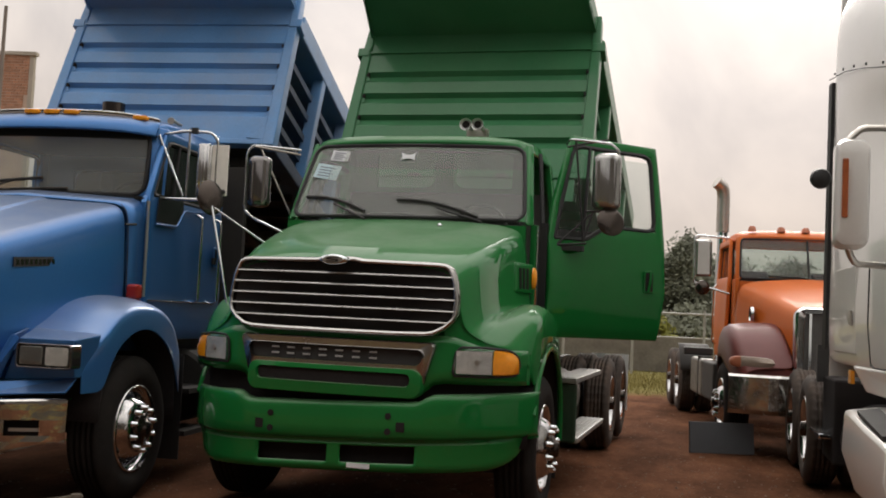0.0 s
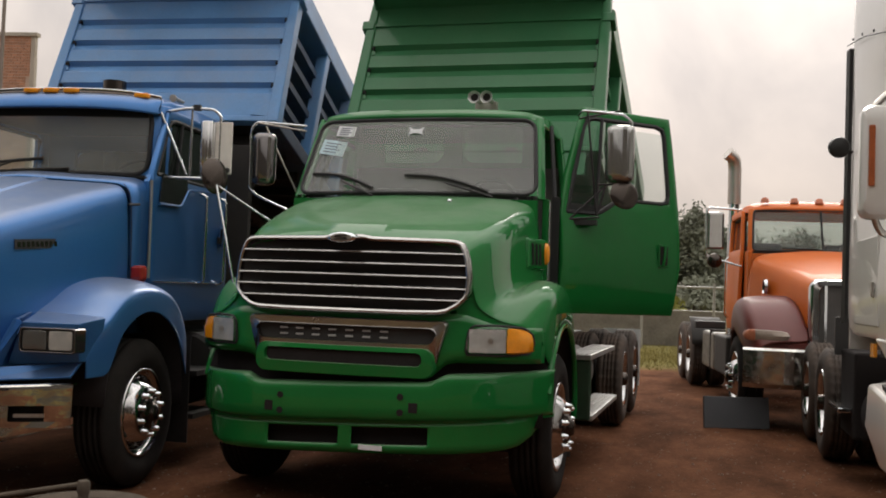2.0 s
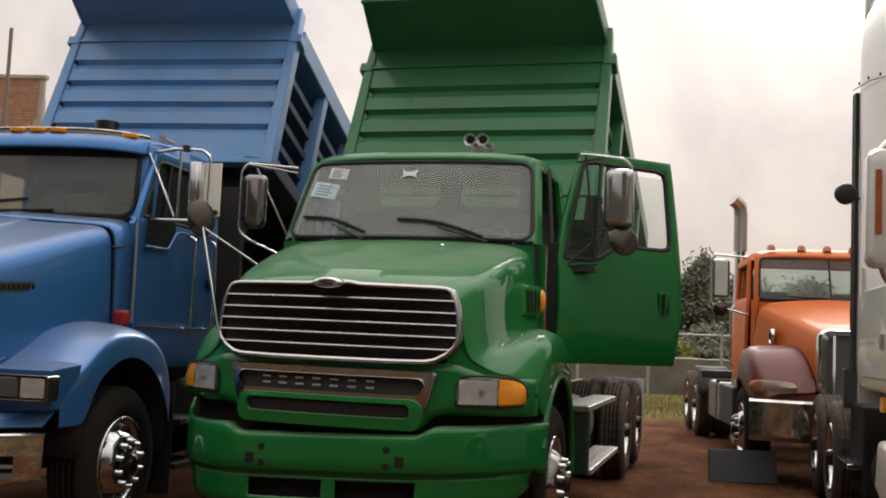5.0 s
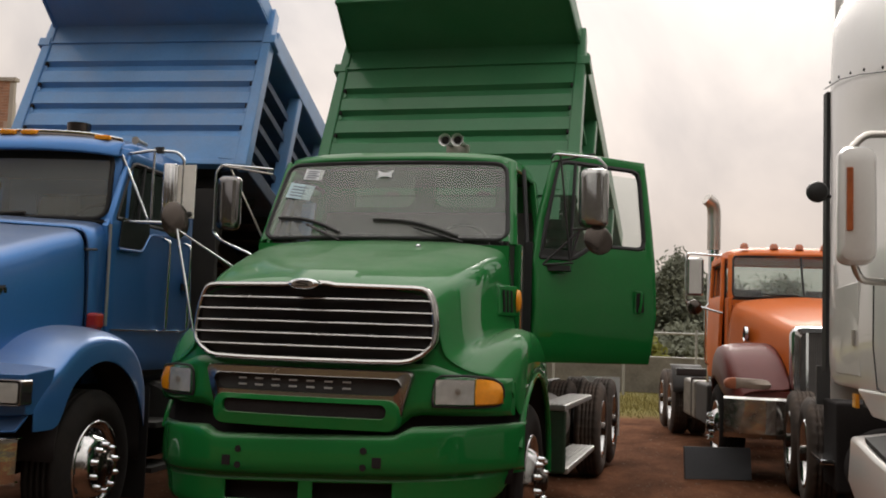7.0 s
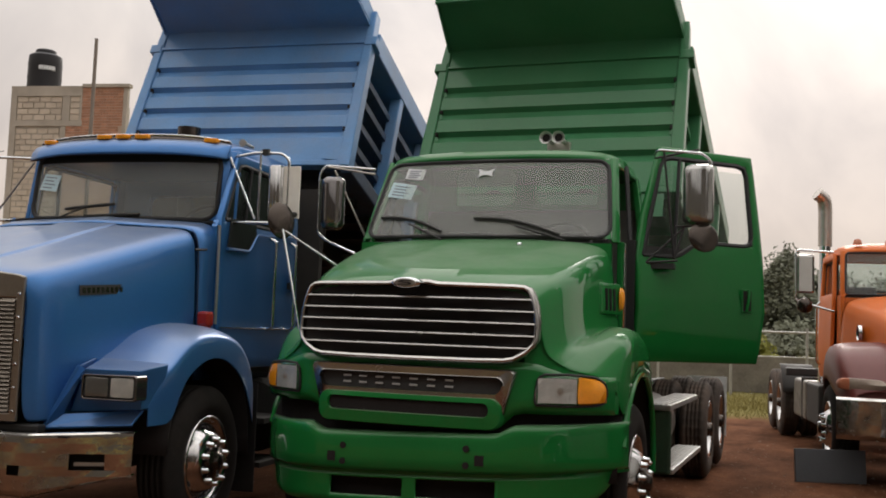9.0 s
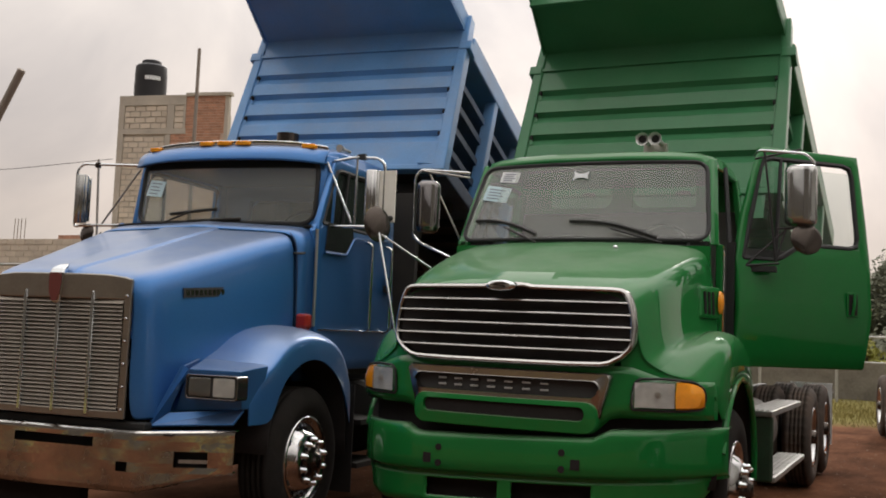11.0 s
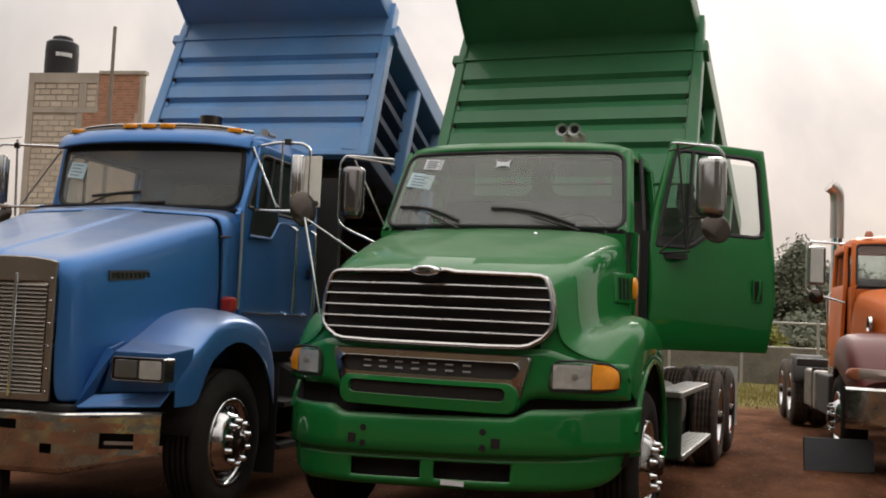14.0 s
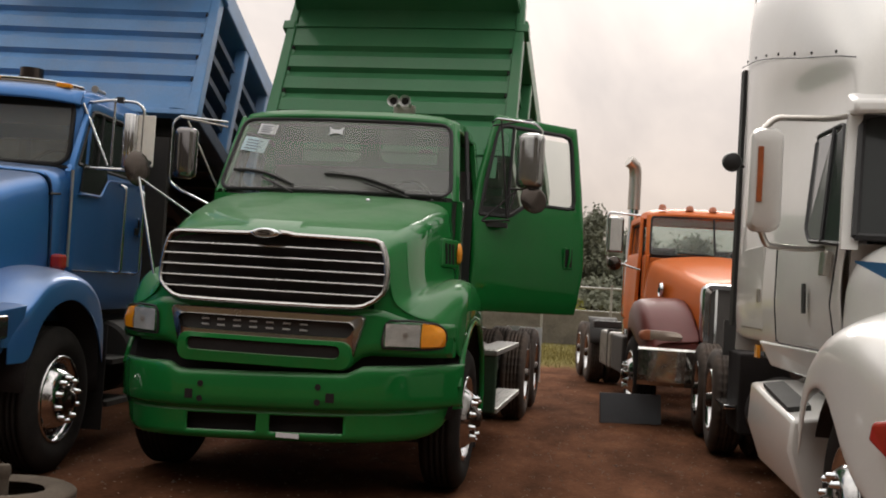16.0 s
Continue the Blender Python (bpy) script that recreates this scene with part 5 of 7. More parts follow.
    for sx in (-1, 1):
        rings = [[(sx * x, y, z) for x, z in ((ix - 0.02, fz + 0.015), (ix + 0.35 * (ox - ix), fz + 0.01), (ix + 0.75 * (ox - ix), fz - 0.012), (ox - 0.015, fz - 0.06), (ox, fz - 0.10), (ox + 0.004, bz + 0.03), (ox + 0.004, bz + 0.004), (ox + 0.004, bz))] for y, ix, fz, ox, bz in [F[0], (F[0][0] + 0.006, *F[0][1:])] + F[1:]]
        fend = part("fender", loft(rings, closed=False), BLUE, t, smooth=True, sub=2, solid=0.012)
        g_ = lambda x, y, z: (sx * x, y, z)
        # angular housing for the lamps: sloping apron, inner cheek, box with a flat top
        part("apron", slab([g_(0.645, 0.03, 0.80), g_(1.165, 0.16, 0.835), g_(1.185, 0.255, 0.925), g_(0.735, 0.105, 0.887)], 0.02 * sx), BLUE, fend, bevel=0.006)
        part("cheek", slab([g_(0.645, 0.032, 0.80), g_(0.737, 0.107, 0.887), g_(0.868, 0.098, 1.165), g_(0.80, 0.13, 1.178)], 0.02 * sx), BLUE, fend, bevel=0.006)
        part("inner_cheek", slab([g_(0.80, 0.122, 1.176), g_(0.70, 0.52, 1.235), g_(0.64, 0.52, 0.80), g_(0.644, 0.034, 0.80)], 0.015 * sx), BLUE, fend)
        part("lamp_pod", loft([[g_(0.74, 0.16, 0.89), g_(1.20, 0.20, 0.925), g_(1.225, 0.13, 1.165), g_(0.865, 0.10, 1.165)], [g_(0.70, 0.56, 0.88), g_(1.20, 0.42, 0.92), g_(1.222, 0.47, 1.195), g_(0.72, 0.56, 1.235)]]), BLUE, fend, "blue headlamp housing", bevel=0.008)
        cx, cz, fy = 1.058, 1.060, 0.06
        part("lamp_bezel", loft([[g_(cx + x * k, y, cz + z * k2) for x, z in rounded(0.375, 0.155, 0.022)] for y, k, k2 in ((fy + 0.12, 1.0, 1.0), (fy + 0.008, 1.0, 1.0), (fy, 0.985, 0.96), (fy, 0.945, 0.88), (fy + 0.02, 0.93, 0.84))], caps=False), DARKCHROME, fend, "chrome lamp bezel", bevel=0.003)
        part("bezel_back", slab([g_(cx + x * 0.94, fy + 0.022, cz + z * 0.86) for x, z in rounded(0.375, 0.155, 0.022)], 0.005), HOLE, fend)
        for k in (-0.086, 0.086):
            part("headlamp", loft([[g_(cx + k + x * q, y, cz + z * q) for x, z in rounded(0.158, 0.118, 0.014)] for y, q in ((fy + 0.02, 1.0), (fy + 0.004, 1.0), (fy, 0.93), (fy - 0.003, 0.6))]), COVER, fend, "rectangular headlamp", bevel=0.003).visible_shadow = False
            part("reflector", loft([[g_(cx + k + x * q, y, cz + z * q) for x, z in rounded(0.156, 0.116, 0.014)] for y, q in ((fy + 0.006, 0.97), (fy + 0.017, 0.7), (fy + 0.019, 0.3))]), DULL if k < 0 else REFLECTOR, fend, "chrome lamp reflector", smooth=True)
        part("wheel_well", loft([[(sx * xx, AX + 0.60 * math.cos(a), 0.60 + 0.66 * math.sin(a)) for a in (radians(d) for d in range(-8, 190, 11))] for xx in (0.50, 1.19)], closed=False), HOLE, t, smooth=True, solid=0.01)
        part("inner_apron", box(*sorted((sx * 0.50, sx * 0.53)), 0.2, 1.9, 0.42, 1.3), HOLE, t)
        # lamp on the cowl
        part("cowl_lamp", box(*sorted((sx * 0.955, sx * 1.05)), 1.29, 1.39, 1.44, 1.55), REDLENS, t, "red lamp on the cowl", bevel=0.022)
        part("lamp_foot", box(*sorted((sx * 0.93, sx * 1.03)), 1.30, 1.38, 1.36, 1.445), REDLENS, t)
        # raised badge plate without lettering
        bp = part("hood_badge", box(-0.003, 0.003, -0.20, 0.20, -0.032, 0.032), DASH, t, "dark name badge on the hood side")
        bp.matrix_local = pose(sx * 0.730, 0.44, 1.655, 4, -2 * sx, -9.5 * sx)
        for k in range(9):
            part("badge_bar", box(*sorted((sx * 0.003, sx * 0.006)), -0.18 + k * 0.042, -0.154 + k * 0.042, -0.018, 0.016), DULL, bp)
    # grille: stainless shell, dark louvres, three vertical bars
    shell = part("grille_shell", grid(sorted({-0.545, -0.495, 0.495, 0.545, *span(-0.495, 0.495, 8)}), [0.84, 0.89, 1.575, 1.68, 1.735], lambda x, z: (x, -0.02 + 0.03 * (x / 0.6) ** 2, z - (0.03 * (abs(x) / 0.545) ** 6 if z > 1.6 else 0)), hole=lambda x, z: abs(x) < 0.495 and 0.89 < z < 1.575), SHELLSTEEL, t, "stainless grille shell", solid=0.03, bevel=0.008)
    shell.location = (0, -0.10, 0)
    part("radiator", box(-0.5, 0.5, 0.06, 0.08, 0.86, 1.60), BLACK, shell)
    for z in span(0.90, 1.55, 26):
        part("louvre", slab([(-0.497, -0.014, z), (0.497, -0.014, z), (0.497, 0.004, z + 0.0215), (-0.497, 0.004, z + 0.0215)], 0.002), LOUVRE, shell)
    for x in (-0.242, 0.02, 0.281):
        part("grille_bar", loft([[(x - 0.012, -0.03, z), (x + 0.012, -0.03, z), (x + 0.018, -0.005, z), (x - 0.018, -0.005, z)] for z in (0.86, 1.57)] + [[(x - 0.006, -0.028, 1.625), (x + 0.006, -0.028, 1.625), (x + 0.008, -0.015, 1.625), (x - 0.008, -0.015, 1.625)]]), CHROME, shell, "vertical grille bar", bevel=0.004)
    for sx in (-1, 1):
        for z in span(0.9, 1.6, 5):
            part("rivet", lathe([(-0.008, 0.001), (-0.006, 0.008), (0.0, 0.01)], "y", 8, (sx * 0.522, -0.004, z)), CHROME, shell)
    part("hood_ornament", loft([[(-w, y, z), (w, y, z), (w * 0.8, y + 0.05, z + 0.01), (-w * 0.8, y + 0.05, z + 0.01)] for w, y, z in ((0.024, -0.05, 1.54), (0.044, -0.055, 1.60), (0.052, -0.055, 1.68), (0.056, -0.05, 1.735), (0.050, -0.035, 1.768), (0.026, 0.0, 1.788))]), CHROME, t, "chrome hood ornament with a dark red shield", bevel=0.012).location = (0, -0.09, 0)
    part("ornament_enamel", slab([(-0.020, -0.0615, 1.555), (0.020, -0.0615, 1.555), (0.041, -0.0615, 1.61), (0.048, -0.0605, 1.69), (0.044, -0.058, 1.735), (-0.044, -0.058, 1.735), (-0.048, -0.0605, 1.69), (-0.041, -0.0615, 1.61)], 0.004), MAROON, t).location = (0, -0.09, 0)
    # cab
    C = dict(yb=1.77, yt=1.84, zb=2.25, zt=2.80, wb=0.835, wt=0.825, yr=3.12, zs=1.12, zr=2.97, bow=0.08, side=0.11, far_side=0.035, far_door_y=1.80, door_y=1.60, door_rake=0.30, belt=2.23, cowl_y=1.55, cowl_top=2.19, round=0.10, seal=0.02, rear=[(-0.55, 0.55)], rear_z=(2.36, 2.62), wipers=(), blades=((-0.72, -0.56, 0.15, -0.02, 0.22), (-0.25, -0.34, 0.04, 0.25, 0.07)), door_glass=WINDOWDARK)
    g = cab_shell(t, BLUE, C)
    vy = lambda x: 1.63 + 0.15 * (x / 0.88) ** 2
    vz = lambda x: -0.03 * (x / 0.88) ** 4
    visor = part("sun_visor", grid(span(-0.88, 0.88, 20), [0, 0.12, 0.5, 0.85, 1], lambda x, v: (x, vy(x) + 0.02 * v + 0.07 * v ** 3, 2.765 + 0.130 * v + vz(x))), BLUE, t, "blue sun visor with amber lamps", solid=0.012, smooth=True)
    part("lamp_band", grid(span(-0.86, 0.86, 18), [0, 0.5, 1], lambda x, v: (x, vy(x) + 0.085 + 0.03 * v, 2.888 + 0.042 * v + 1.6 * vz(x))), DULL, visor, "dark band behind the roof lamps", solid=0.02, smooth=True)
    part("visor_lip", tube([(x, vy(x) + 0.117, 2.934 + 1.6 * vz(x)) for x in span(-0.85, 0.85, 14)], 0.007, 6), CHROME, visor)
    # near-black colour puts the shade into the visor's underside
    part("visor_underside", grid(span(-0.87, 0.87, 16), [0, 1], lambda x, v: (x, vy(x) + 0.01 + 0.10 * v, 2.768 + 0.02 * v + vz(x))), HOLE, visor, solid=0.006)
    for x in (-0.72, -0.17, 0.0, 0.17, 0.72):
        part("marker_lamp", loft([[(x + a * k, vy(x) + y, 2.912 + b * k + 1.6 * vz(x)) for a, b in rounded(0.12, 0.040, 0.014)] for y, k in ((0.11, 1.0), (0.075, 0.97), (0.066, 0.75))]), AMBER, visor, "amber roof marker lamp", smooth=True)
    # dark strip painted across the glass top for the visor's shade
    part("visor_shade_strip", grid(span(-0.97, 0.97, 12), [0.84, 0.99], lambda u, v: Vector(g(u, v)) + Vector((0, -0.006, 0))), WINDOWDARK, t, "dark strip painted for the visor's shade on the windscreen", smooth=True)
    p = Vector(g(-0.80, 0.55))
    s = part("windscreen_sticker", box(-0.08, 0.08, -0.003, 0.003, -0.07, 0.07), PAPERBLUE, t, "paper notice behind the windscreen")
    s.matrix_local = pose(p.x, p.y - 0.012, p.z, -16, 6, -6)
    for k in range(4):
        part("print_line", box(-0.06, 0.05 - 0.02 * (k % 2), -0.0055, -0.0032, 0.04 - 0.03 * k, 0.048 - 0.03 * k), INK, s)
    part("exhaust_pipe", lathe([(0, 0.08), (0.84, 0.08), (0.845, 0.125), (0.87, 0.125), (0.875, 0.108), (0.96, 0.108), (0.96, 0.095), (0.92, 0.09), (0.90, 0.01)], "z", 24, (-0.33, 3.36, 2.36)), DULL, t, "dark metal exhaust stack top", smooth=True)
    part("roof_horn", lathe([(0, 0.03), (0.02, 0.028), (0.06, 0.018), (0.2, 0.012)], "y", 16, (0.85, 2.1, 2.925)), STEEL, t, smooth=True)
    for sx in (-1, 1):
        seam = lambda y, z, o: (sx * o, y, z)
        if sx > 0:
            q = lambda y, z, o=0.976: (o, y, z)
            part("door_trim", tube([q(1.62, 1.435), q(2.95, 1.435)], 0.006, 6), CHROME, t, "thin chrome door trim")
            # the window dips at its front corner
            part("window_dip", slab([q(1.70, 2.05), q(2.06, 2.055), q(2.19, 2.19), q(2.20, 2.27, 0.962), q(1.76, 2.27, 0.962)], 0.012), WINDOWDARK, t, "dark window corner below the belt")
            part("window_ledge", tube([q(1.68, 2.03), q(2.07, 2.04), q(2.20, 2.185), q(2.95, 2.235)], 0.011, 8), BLUE, t, smooth=True)
            part("door_latch", box(0.965, 0.99, 2.86, 2.98, 1.78, 1.84), BLACK, t, bevel=0.006)
            part("hinge_strip", tube([q(1.565, 1.46, 0.965), q(1.575, 2.20, 0.955)], 0.012, 8), STEEL, t, "steel hinge strip", smooth=True)
        part("hood_seam", tube([seam(1.337, z, x) for x, z in ((0.938, 1.45), (0.928, 1.85), (0.915, 2.02), (0.895, 2.10), (0.85, 2.145))], 0.0035, 6), SEAL, t)
        part("hood_latch", tube([seam(1.28, 1.99, 0.925), seam(1.40, 2.00, 0.95)], 0.010, 6), BLACK, t)
    # grab rails behind the door
    for y0 in (2.45, 2.87):
        spread_bar([(0.97, y0, 1.43), (1.03, y0, 1.45), (1.03, y0, 2.16), (0.97, y0, 2.18)], 0.014, "grab_rail", CHROME, t, "chrome grab rail")
    for sx in (-1, 1):
        hx = lambda x, y, z: (sx * x, y, z)
        wide = 1.37 if sx > 0 else 1.56
        arm = spread_bar([hx(0.86, 1.90, 2.77), hx(1.10, 1.86, 2.80 if sx > 0 else 2.775), hx(wide - 0.06, 1.86, 2.79), hx(wide, 1.86, 2.74), hx(wide, 1.86, 2.24), hx(wide - 0.08, 1.86, 2.25), hx(0.80, 1.80, 2.25)], 0.012, "mirror_arm", CHROME, t, "chrome mirror arm")
        flute = lambda a: (0.055 if sx > 0 else 0.050) + 0.004 * math.cos(9 * a)
        cx_ = 1.275 if sx > 0 else 1.49
        part("mirror_head", loft([[(sx * cx_ + flute(a) * k * math.cos(a), 1.85 + flute(a) * k * math.sin(a), z) for a in (2 * math.pi * i / 48 for i in range(48))] for z, k in ((2.27, 0.9), (2.277, 1.0), (2.685, 1.0), (2.692, 0.9))]), POLISHED if sx > 0 else MIRRORBACK, arm, "fluted stainless mirror housing", smooth=True)
        part("mirror_glass", box(*sorted((sx * (cx_ - 0.045), sx * (cx_ + 0.045))), 1.905, 1.911, 2.29, 2.67), MIRROR, arm)
        if sx > 0:
            spread_bar([hx(0.88, 1.84, 2.76), hx(1.10, 1.86, 2.28)], 0.011, "mirror_stay", CHROME, arm)
            spread_bar([hx(1.13, 1.86, 2.82), hx(1.13, 1.86, 2.27)], 0.009, "mirror_stay", CHROME, arm)
            part("arm_clamp", box(1.15, 1.20, 1.84, 1.88, 2.78, 2.825), BLACK, arm)
            part("mirror_back", box(1.332, 1.47, 1.85, 1.865, 2.285, 2.69), CREAM, arm, "pale mirror back plate", bevel=0.004)
            part("plate_knob", lathe([(0, 0.022), (-0.03, 0.018), (-0.035, 0.001)], "y", 12, (1.44, 1.85, 2.315)), BLACK, arm)
        else:
            spread_bar([hx(0.89, 1.84, 2.73), hx(1.28, 1.86, 2.25)], 0.009, "mirror_stay", STEEL, arm)
            spread_bar([hx(1.345, 1.86, 2.83), hx(1.315, 1.86, 2.17)], 0.010, "mirror_stay", STEEL, arm)
            part("arm_clamp", box(-1.365, -1.325, 1.845, 1.875, 2.755, 2.80), DULL, arm)
            part("spot_mirror", lathe([(-0.020, 0.001), (-0.018, 0.05), (-0.008, 0.078), (0, 0.085), (0.01, 0.080)], "y", 28), DULL, arm, "round dull spot mirror", smooth=True).matrix_local = pose(*hx(1.42, 1.86, 2.185), -10, 0, -14)
    chassis(t, 8.3)
    underbody(t, 1.88)
    for y in (AX, 6.2, 7.5):
        axle(t, y, 0.95)
    for sx in (-1, 1):
        add_wheel(t, "steer", sx * 1.04, AX, out=sx, turn=0)
        for y in (6.2, 7.5):
            add_wheel(t, "drive", sx * 1.08, y, out=sx, nuts=False)
            add_wheel(t, "drive", sx * 0.76, y, out=-sx, nuts=False)
        part("fuel_tank", lathe([(-0.65, 0.28), (-0.62, 0.31), (0.62, 0.31), (0.65, 0.28)], "y", 32, (sx * 0.84, 3.2, 0.72)), DARK, t, smooth=True)
        part("step", box(*sorted((sx * 0.85, sx * 1.18)), 2.05, 2.6, 0.70, 0.74), DARK, t)
        part("step", box(*sorted((sx * 0.85, sx * 1.16)), 2.05, 2.6, 0.36, 0.40), DARK, t)
    part("headboard", box(-1.0, 1.0, 3.5, 3.58, 0.95, 2.75), DARK, t)
    # its flanks take the darker blue that carries their shade
    dump_bed(t, BLUE_BED, 3.56, 3.0, 24, "blue tipped steel bed with pressed ribs", flank=DUSTYSHADEBLUE)
    return t


blue_truck()

# ---- the orange tractor ----


SLATGREY = material("grey_grille_mesh", (0.12, 0.112, 0.108), 0.6, metal=0.1, vary=0.15, scale=9)


FADED = material("faded_orange_lens", (0.50, 0.17, 0.09), 0.45, coat=0.2, vary=0.15, scale=20)


def orange_truck():
    t = thing("tractor_truck", pose(3.80, 6.1, 0, 0, 0, 8.2), "orange tractor truck with maroon fenders and chrome bumper", "truck", "tractor trucks in the yard")
    AX = 1.05
    bm = grid(span(-1.28, 1.28, 24), [0.48, 0.53, 0.70, 0.90, 0.925], lambda x, z: (x, -0.04 + 0.35 * max(0, abs(x) - 0.75) ** 1.5 + (0.03 if z > 0.91 or z < 0.50 else 0), z))
    part("bumper", bm, DENTED, t, "chrome bumper", solid=0.015)
    H = [(0.12, 1.66, 0.45, 0.50, 0.95), (0.2, 1.72, 0.50, 0.55, 0.95), (0.8, 1.83, 0.60, 0.66, 1.0), (1.4, 1.98, 0.76, 0.80, 1.05), (1.95, 2.10, 0.92, 0.96, 1.05)]
    rings = []
    for y, zt, w, sx_, lz in H:
        half = [(0, zt + 0.04), (0.24, zt + 0.03), (w * 0.75, zt - 0.01), (w * 0.96, zt - 0.06), (w + 0.02, zt - 0.16), (sx_, (zt + lz) / 2), (sx_ + 0.02, lz)]
        rings.append([(-x, y, z) for x, z in half[:0:-1]] + [(x, y, z) for x, z in half])
    part("hood", loft(rings, closed=False), ORANGE, t, smooth=True, sub=1, solid=0.015)
    shell = part("grille_shell", loft([[(x * k, y, 1.27 + z * k2) for x, z in rounded(1.08, 0.86, 0.10)] for y, k, k2 in ((0.2, 1.04, 1.03), (0.08, 1.04, 1.03), (0.05, 1.0, 1.0), (0.06, 0.88, 0.88), (0.12, 0.87, 0.87))], caps=False), CHROME, t, "chrome grille crown", smooth=True)
    part("radiator", box(-0.46, 0.46, 0.10, 0.12, 0.85, 1.66), SLATGREY, shell)
    for x in span(-0.44, 0.44, 40):
        part("grille_slat", box(x - 0.008, x + 0.008, 0.09, 0.10, 0.88, 1.65), SLATGREY, shell)
    for x in (-0.40, 0.0, 0.40):
        part("grille_bar", box(x - 0.014, x + 0.014, 0.06, 0.085, 0.88, 1.65), CHROME, shell)
    F = [(0.06, 0.52, 0.98, 1.10, 0.88), (0.2, 0.55, 1.14, 1.19, 0.86), (0.45, 0.58, 1.37, 1.235, 0.9), (0.75, 0.62, 1.50, 1.25, 1.02), (1.05, 0.66, 1.52, 1.25, 1.1), (1.35, 0.70, 1.45, 1.24, 1.04), (1.6, 0.74, 1.22, 1.19, 0.86), (1.72, 0.76, 1.0, 1.17, 0.7)]
    for sx in (-1, 1):
        rings = [[(sx * x, y, z) for x, z in ((ix, fz + 0.02), (ix + 0.4 * (ox - ix), fz + 0.015), (ix + 0.86 * (ox - ix), fz - 0.005), (ox, fz - 0.08), (ox, bz))] for y, ix, fz, ox, bz in F]
        fend = part("fender", loft(rings, closed=False), MAROON, t, "maroon primed fender", smooth=True, sub=1, solid=0.012)
        pill = lambda pts: loft([[(sx * x, y + dy, 1.062 + h * k) for dy, k in ((0.06, -1.0), (0.008, -0.9), (-0.012, 0.0), (0.012, 0.9), (0.07, 1.0))] for x, y, h in pts])
        lamp = part("headlamp", pill(((0.775, 0.075, 0.012), (0.80, 0.072, 0.045), (0.86, 0.075, 0.058), (1.0, 0.095, 0.064), (1.14, 0.15, 0.066))), OLDLENS, fend, "long swept headlamp", smooth=True)
        part("turn_lens", pill(((1.142, 0.151, 0.066), (1.20, 0.19, 0.060), (1.235, 0.225, 0.045), (1.252, 0.25, 0.012))), FADED, fend, smooth=True)
        part("fender_front", slab([(sx * 0.52, 0.09, 0.86), (sx * 1.12, 0.16, 0.86), (sx * 1.1, 0.15, 0.98), (sx * 0.52, 0.08, 1.0)], 0.02), MAROON, fend)
        part("air_intake", lathe([(0, 0.075), (0.02 * sx, 0.075), (0.03 * sx, 0.05), (0.01 * sx, 0.001)], "x", 20, (sx * 0.815, 1.35, 1.63)), HOLE, t, "dark hood vent", smooth=True)
        part("intake_trim", lathe([(0.012 * sx, 0.078), (0.035 * sx, 0.092), (0.0, 0.098)], "x", 20, (sx * 0.815, 1.35, 1.63), caps=False), CHROME, t, "chrome vent ring", smooth=True)
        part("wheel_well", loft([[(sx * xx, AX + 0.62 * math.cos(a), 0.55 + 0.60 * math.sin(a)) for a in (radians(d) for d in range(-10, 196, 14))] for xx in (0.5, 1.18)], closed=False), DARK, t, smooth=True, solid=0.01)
    C = dict(yb=2.0, yt=2.2, zb=2.10, zt=2.66, wb=0.89, wt=0.86, yr=3.35, zs=1.05, zr=2.82, bow=0.05, divider=True, rear=[(-0.78, 0.78)], rear_z=(2.2, 2.6), wipers=((0.12, -0.4, 0.06),), glass=WINDOW)
    cab_shell(t, ORANGE, C)
    for x in (-0.7, -0.32, 0.0, 0.32, 0.7):
        part("marker_lamp", loft([[(x + a * k, 2.24 + b * k, z) for a, b in rounded(0.11, 0.10, 0.04)] for z, k in ((2.76, 1.0), (2.81, 0.85), (2.83, 0.5))]), FADED, t, "faded orange roof lamp", smooth=True)
    for sx in (-1, 1):
        stack = part("exhaust_pipe", lathe([(0, 0.085), (1.6, 0.085), (1.6, 0.075), (2.05, 0.075)], "z", 24, (sx * 0.90, 3.55, 0.9)), CHROME, t, "chrome exhaust stack", smooth=True)
        part("stack_pipe", tube([(sx * 0.90, 3.55, 2.85), (sx * 0.90, 3.55, 3.38), (sx * 0.92, 3.52, 3.52), (sx * 1.02, 3.48, 3.59)], 0.095, 16), STEEL, stack, "curved stack top", smooth=True)
        arm = spread_bar([(sx * 0.98, 2.3, 2.66), (sx * 1.42, 2.25, 2.68), (sx * 1.45, 2.25, 2.62), (sx * 1.45, 2.25, 2.05), (sx * 1.36, 2.25, 2.0), (sx * 0.98, 2.2, 1.9)], 0.016, "mirror_arm", CHROME, t, "chrome mirror arm")
        part("mirror_head", box(*sorted((sx * 1.22, sx * 1.44)), 2.2, 2.28, 2.12, 2.62), MIRRORBACK, arm, "tall smoked metal mirror", bevel=0.03)
        part("spot_mirror", lathe([(-0.05, 0.01), (-0.03, 0.08), (0, 0.10), (0.01, 0.1)], "y", 20, (sx * 1.33, 2.24, 1.97)), DULL, arm, smooth=True)
        spread_bar([(sx * 1.02, 3.1, 1.2), (sx * 1.07, 3.1, 1.25), (sx * 1.07, 3.1, 2.0), (sx * 1.02, 3.1, 2.05)], 0.015, "grab_rail", CHROME, t)
        part("fuel_tank", box(*sorted((sx * 0.56, sx * 1.10)), 3.9, 5.2, 0.40, 0.96), TANKSTEEL, t, "grimy metal side tank", bevel=0.04)
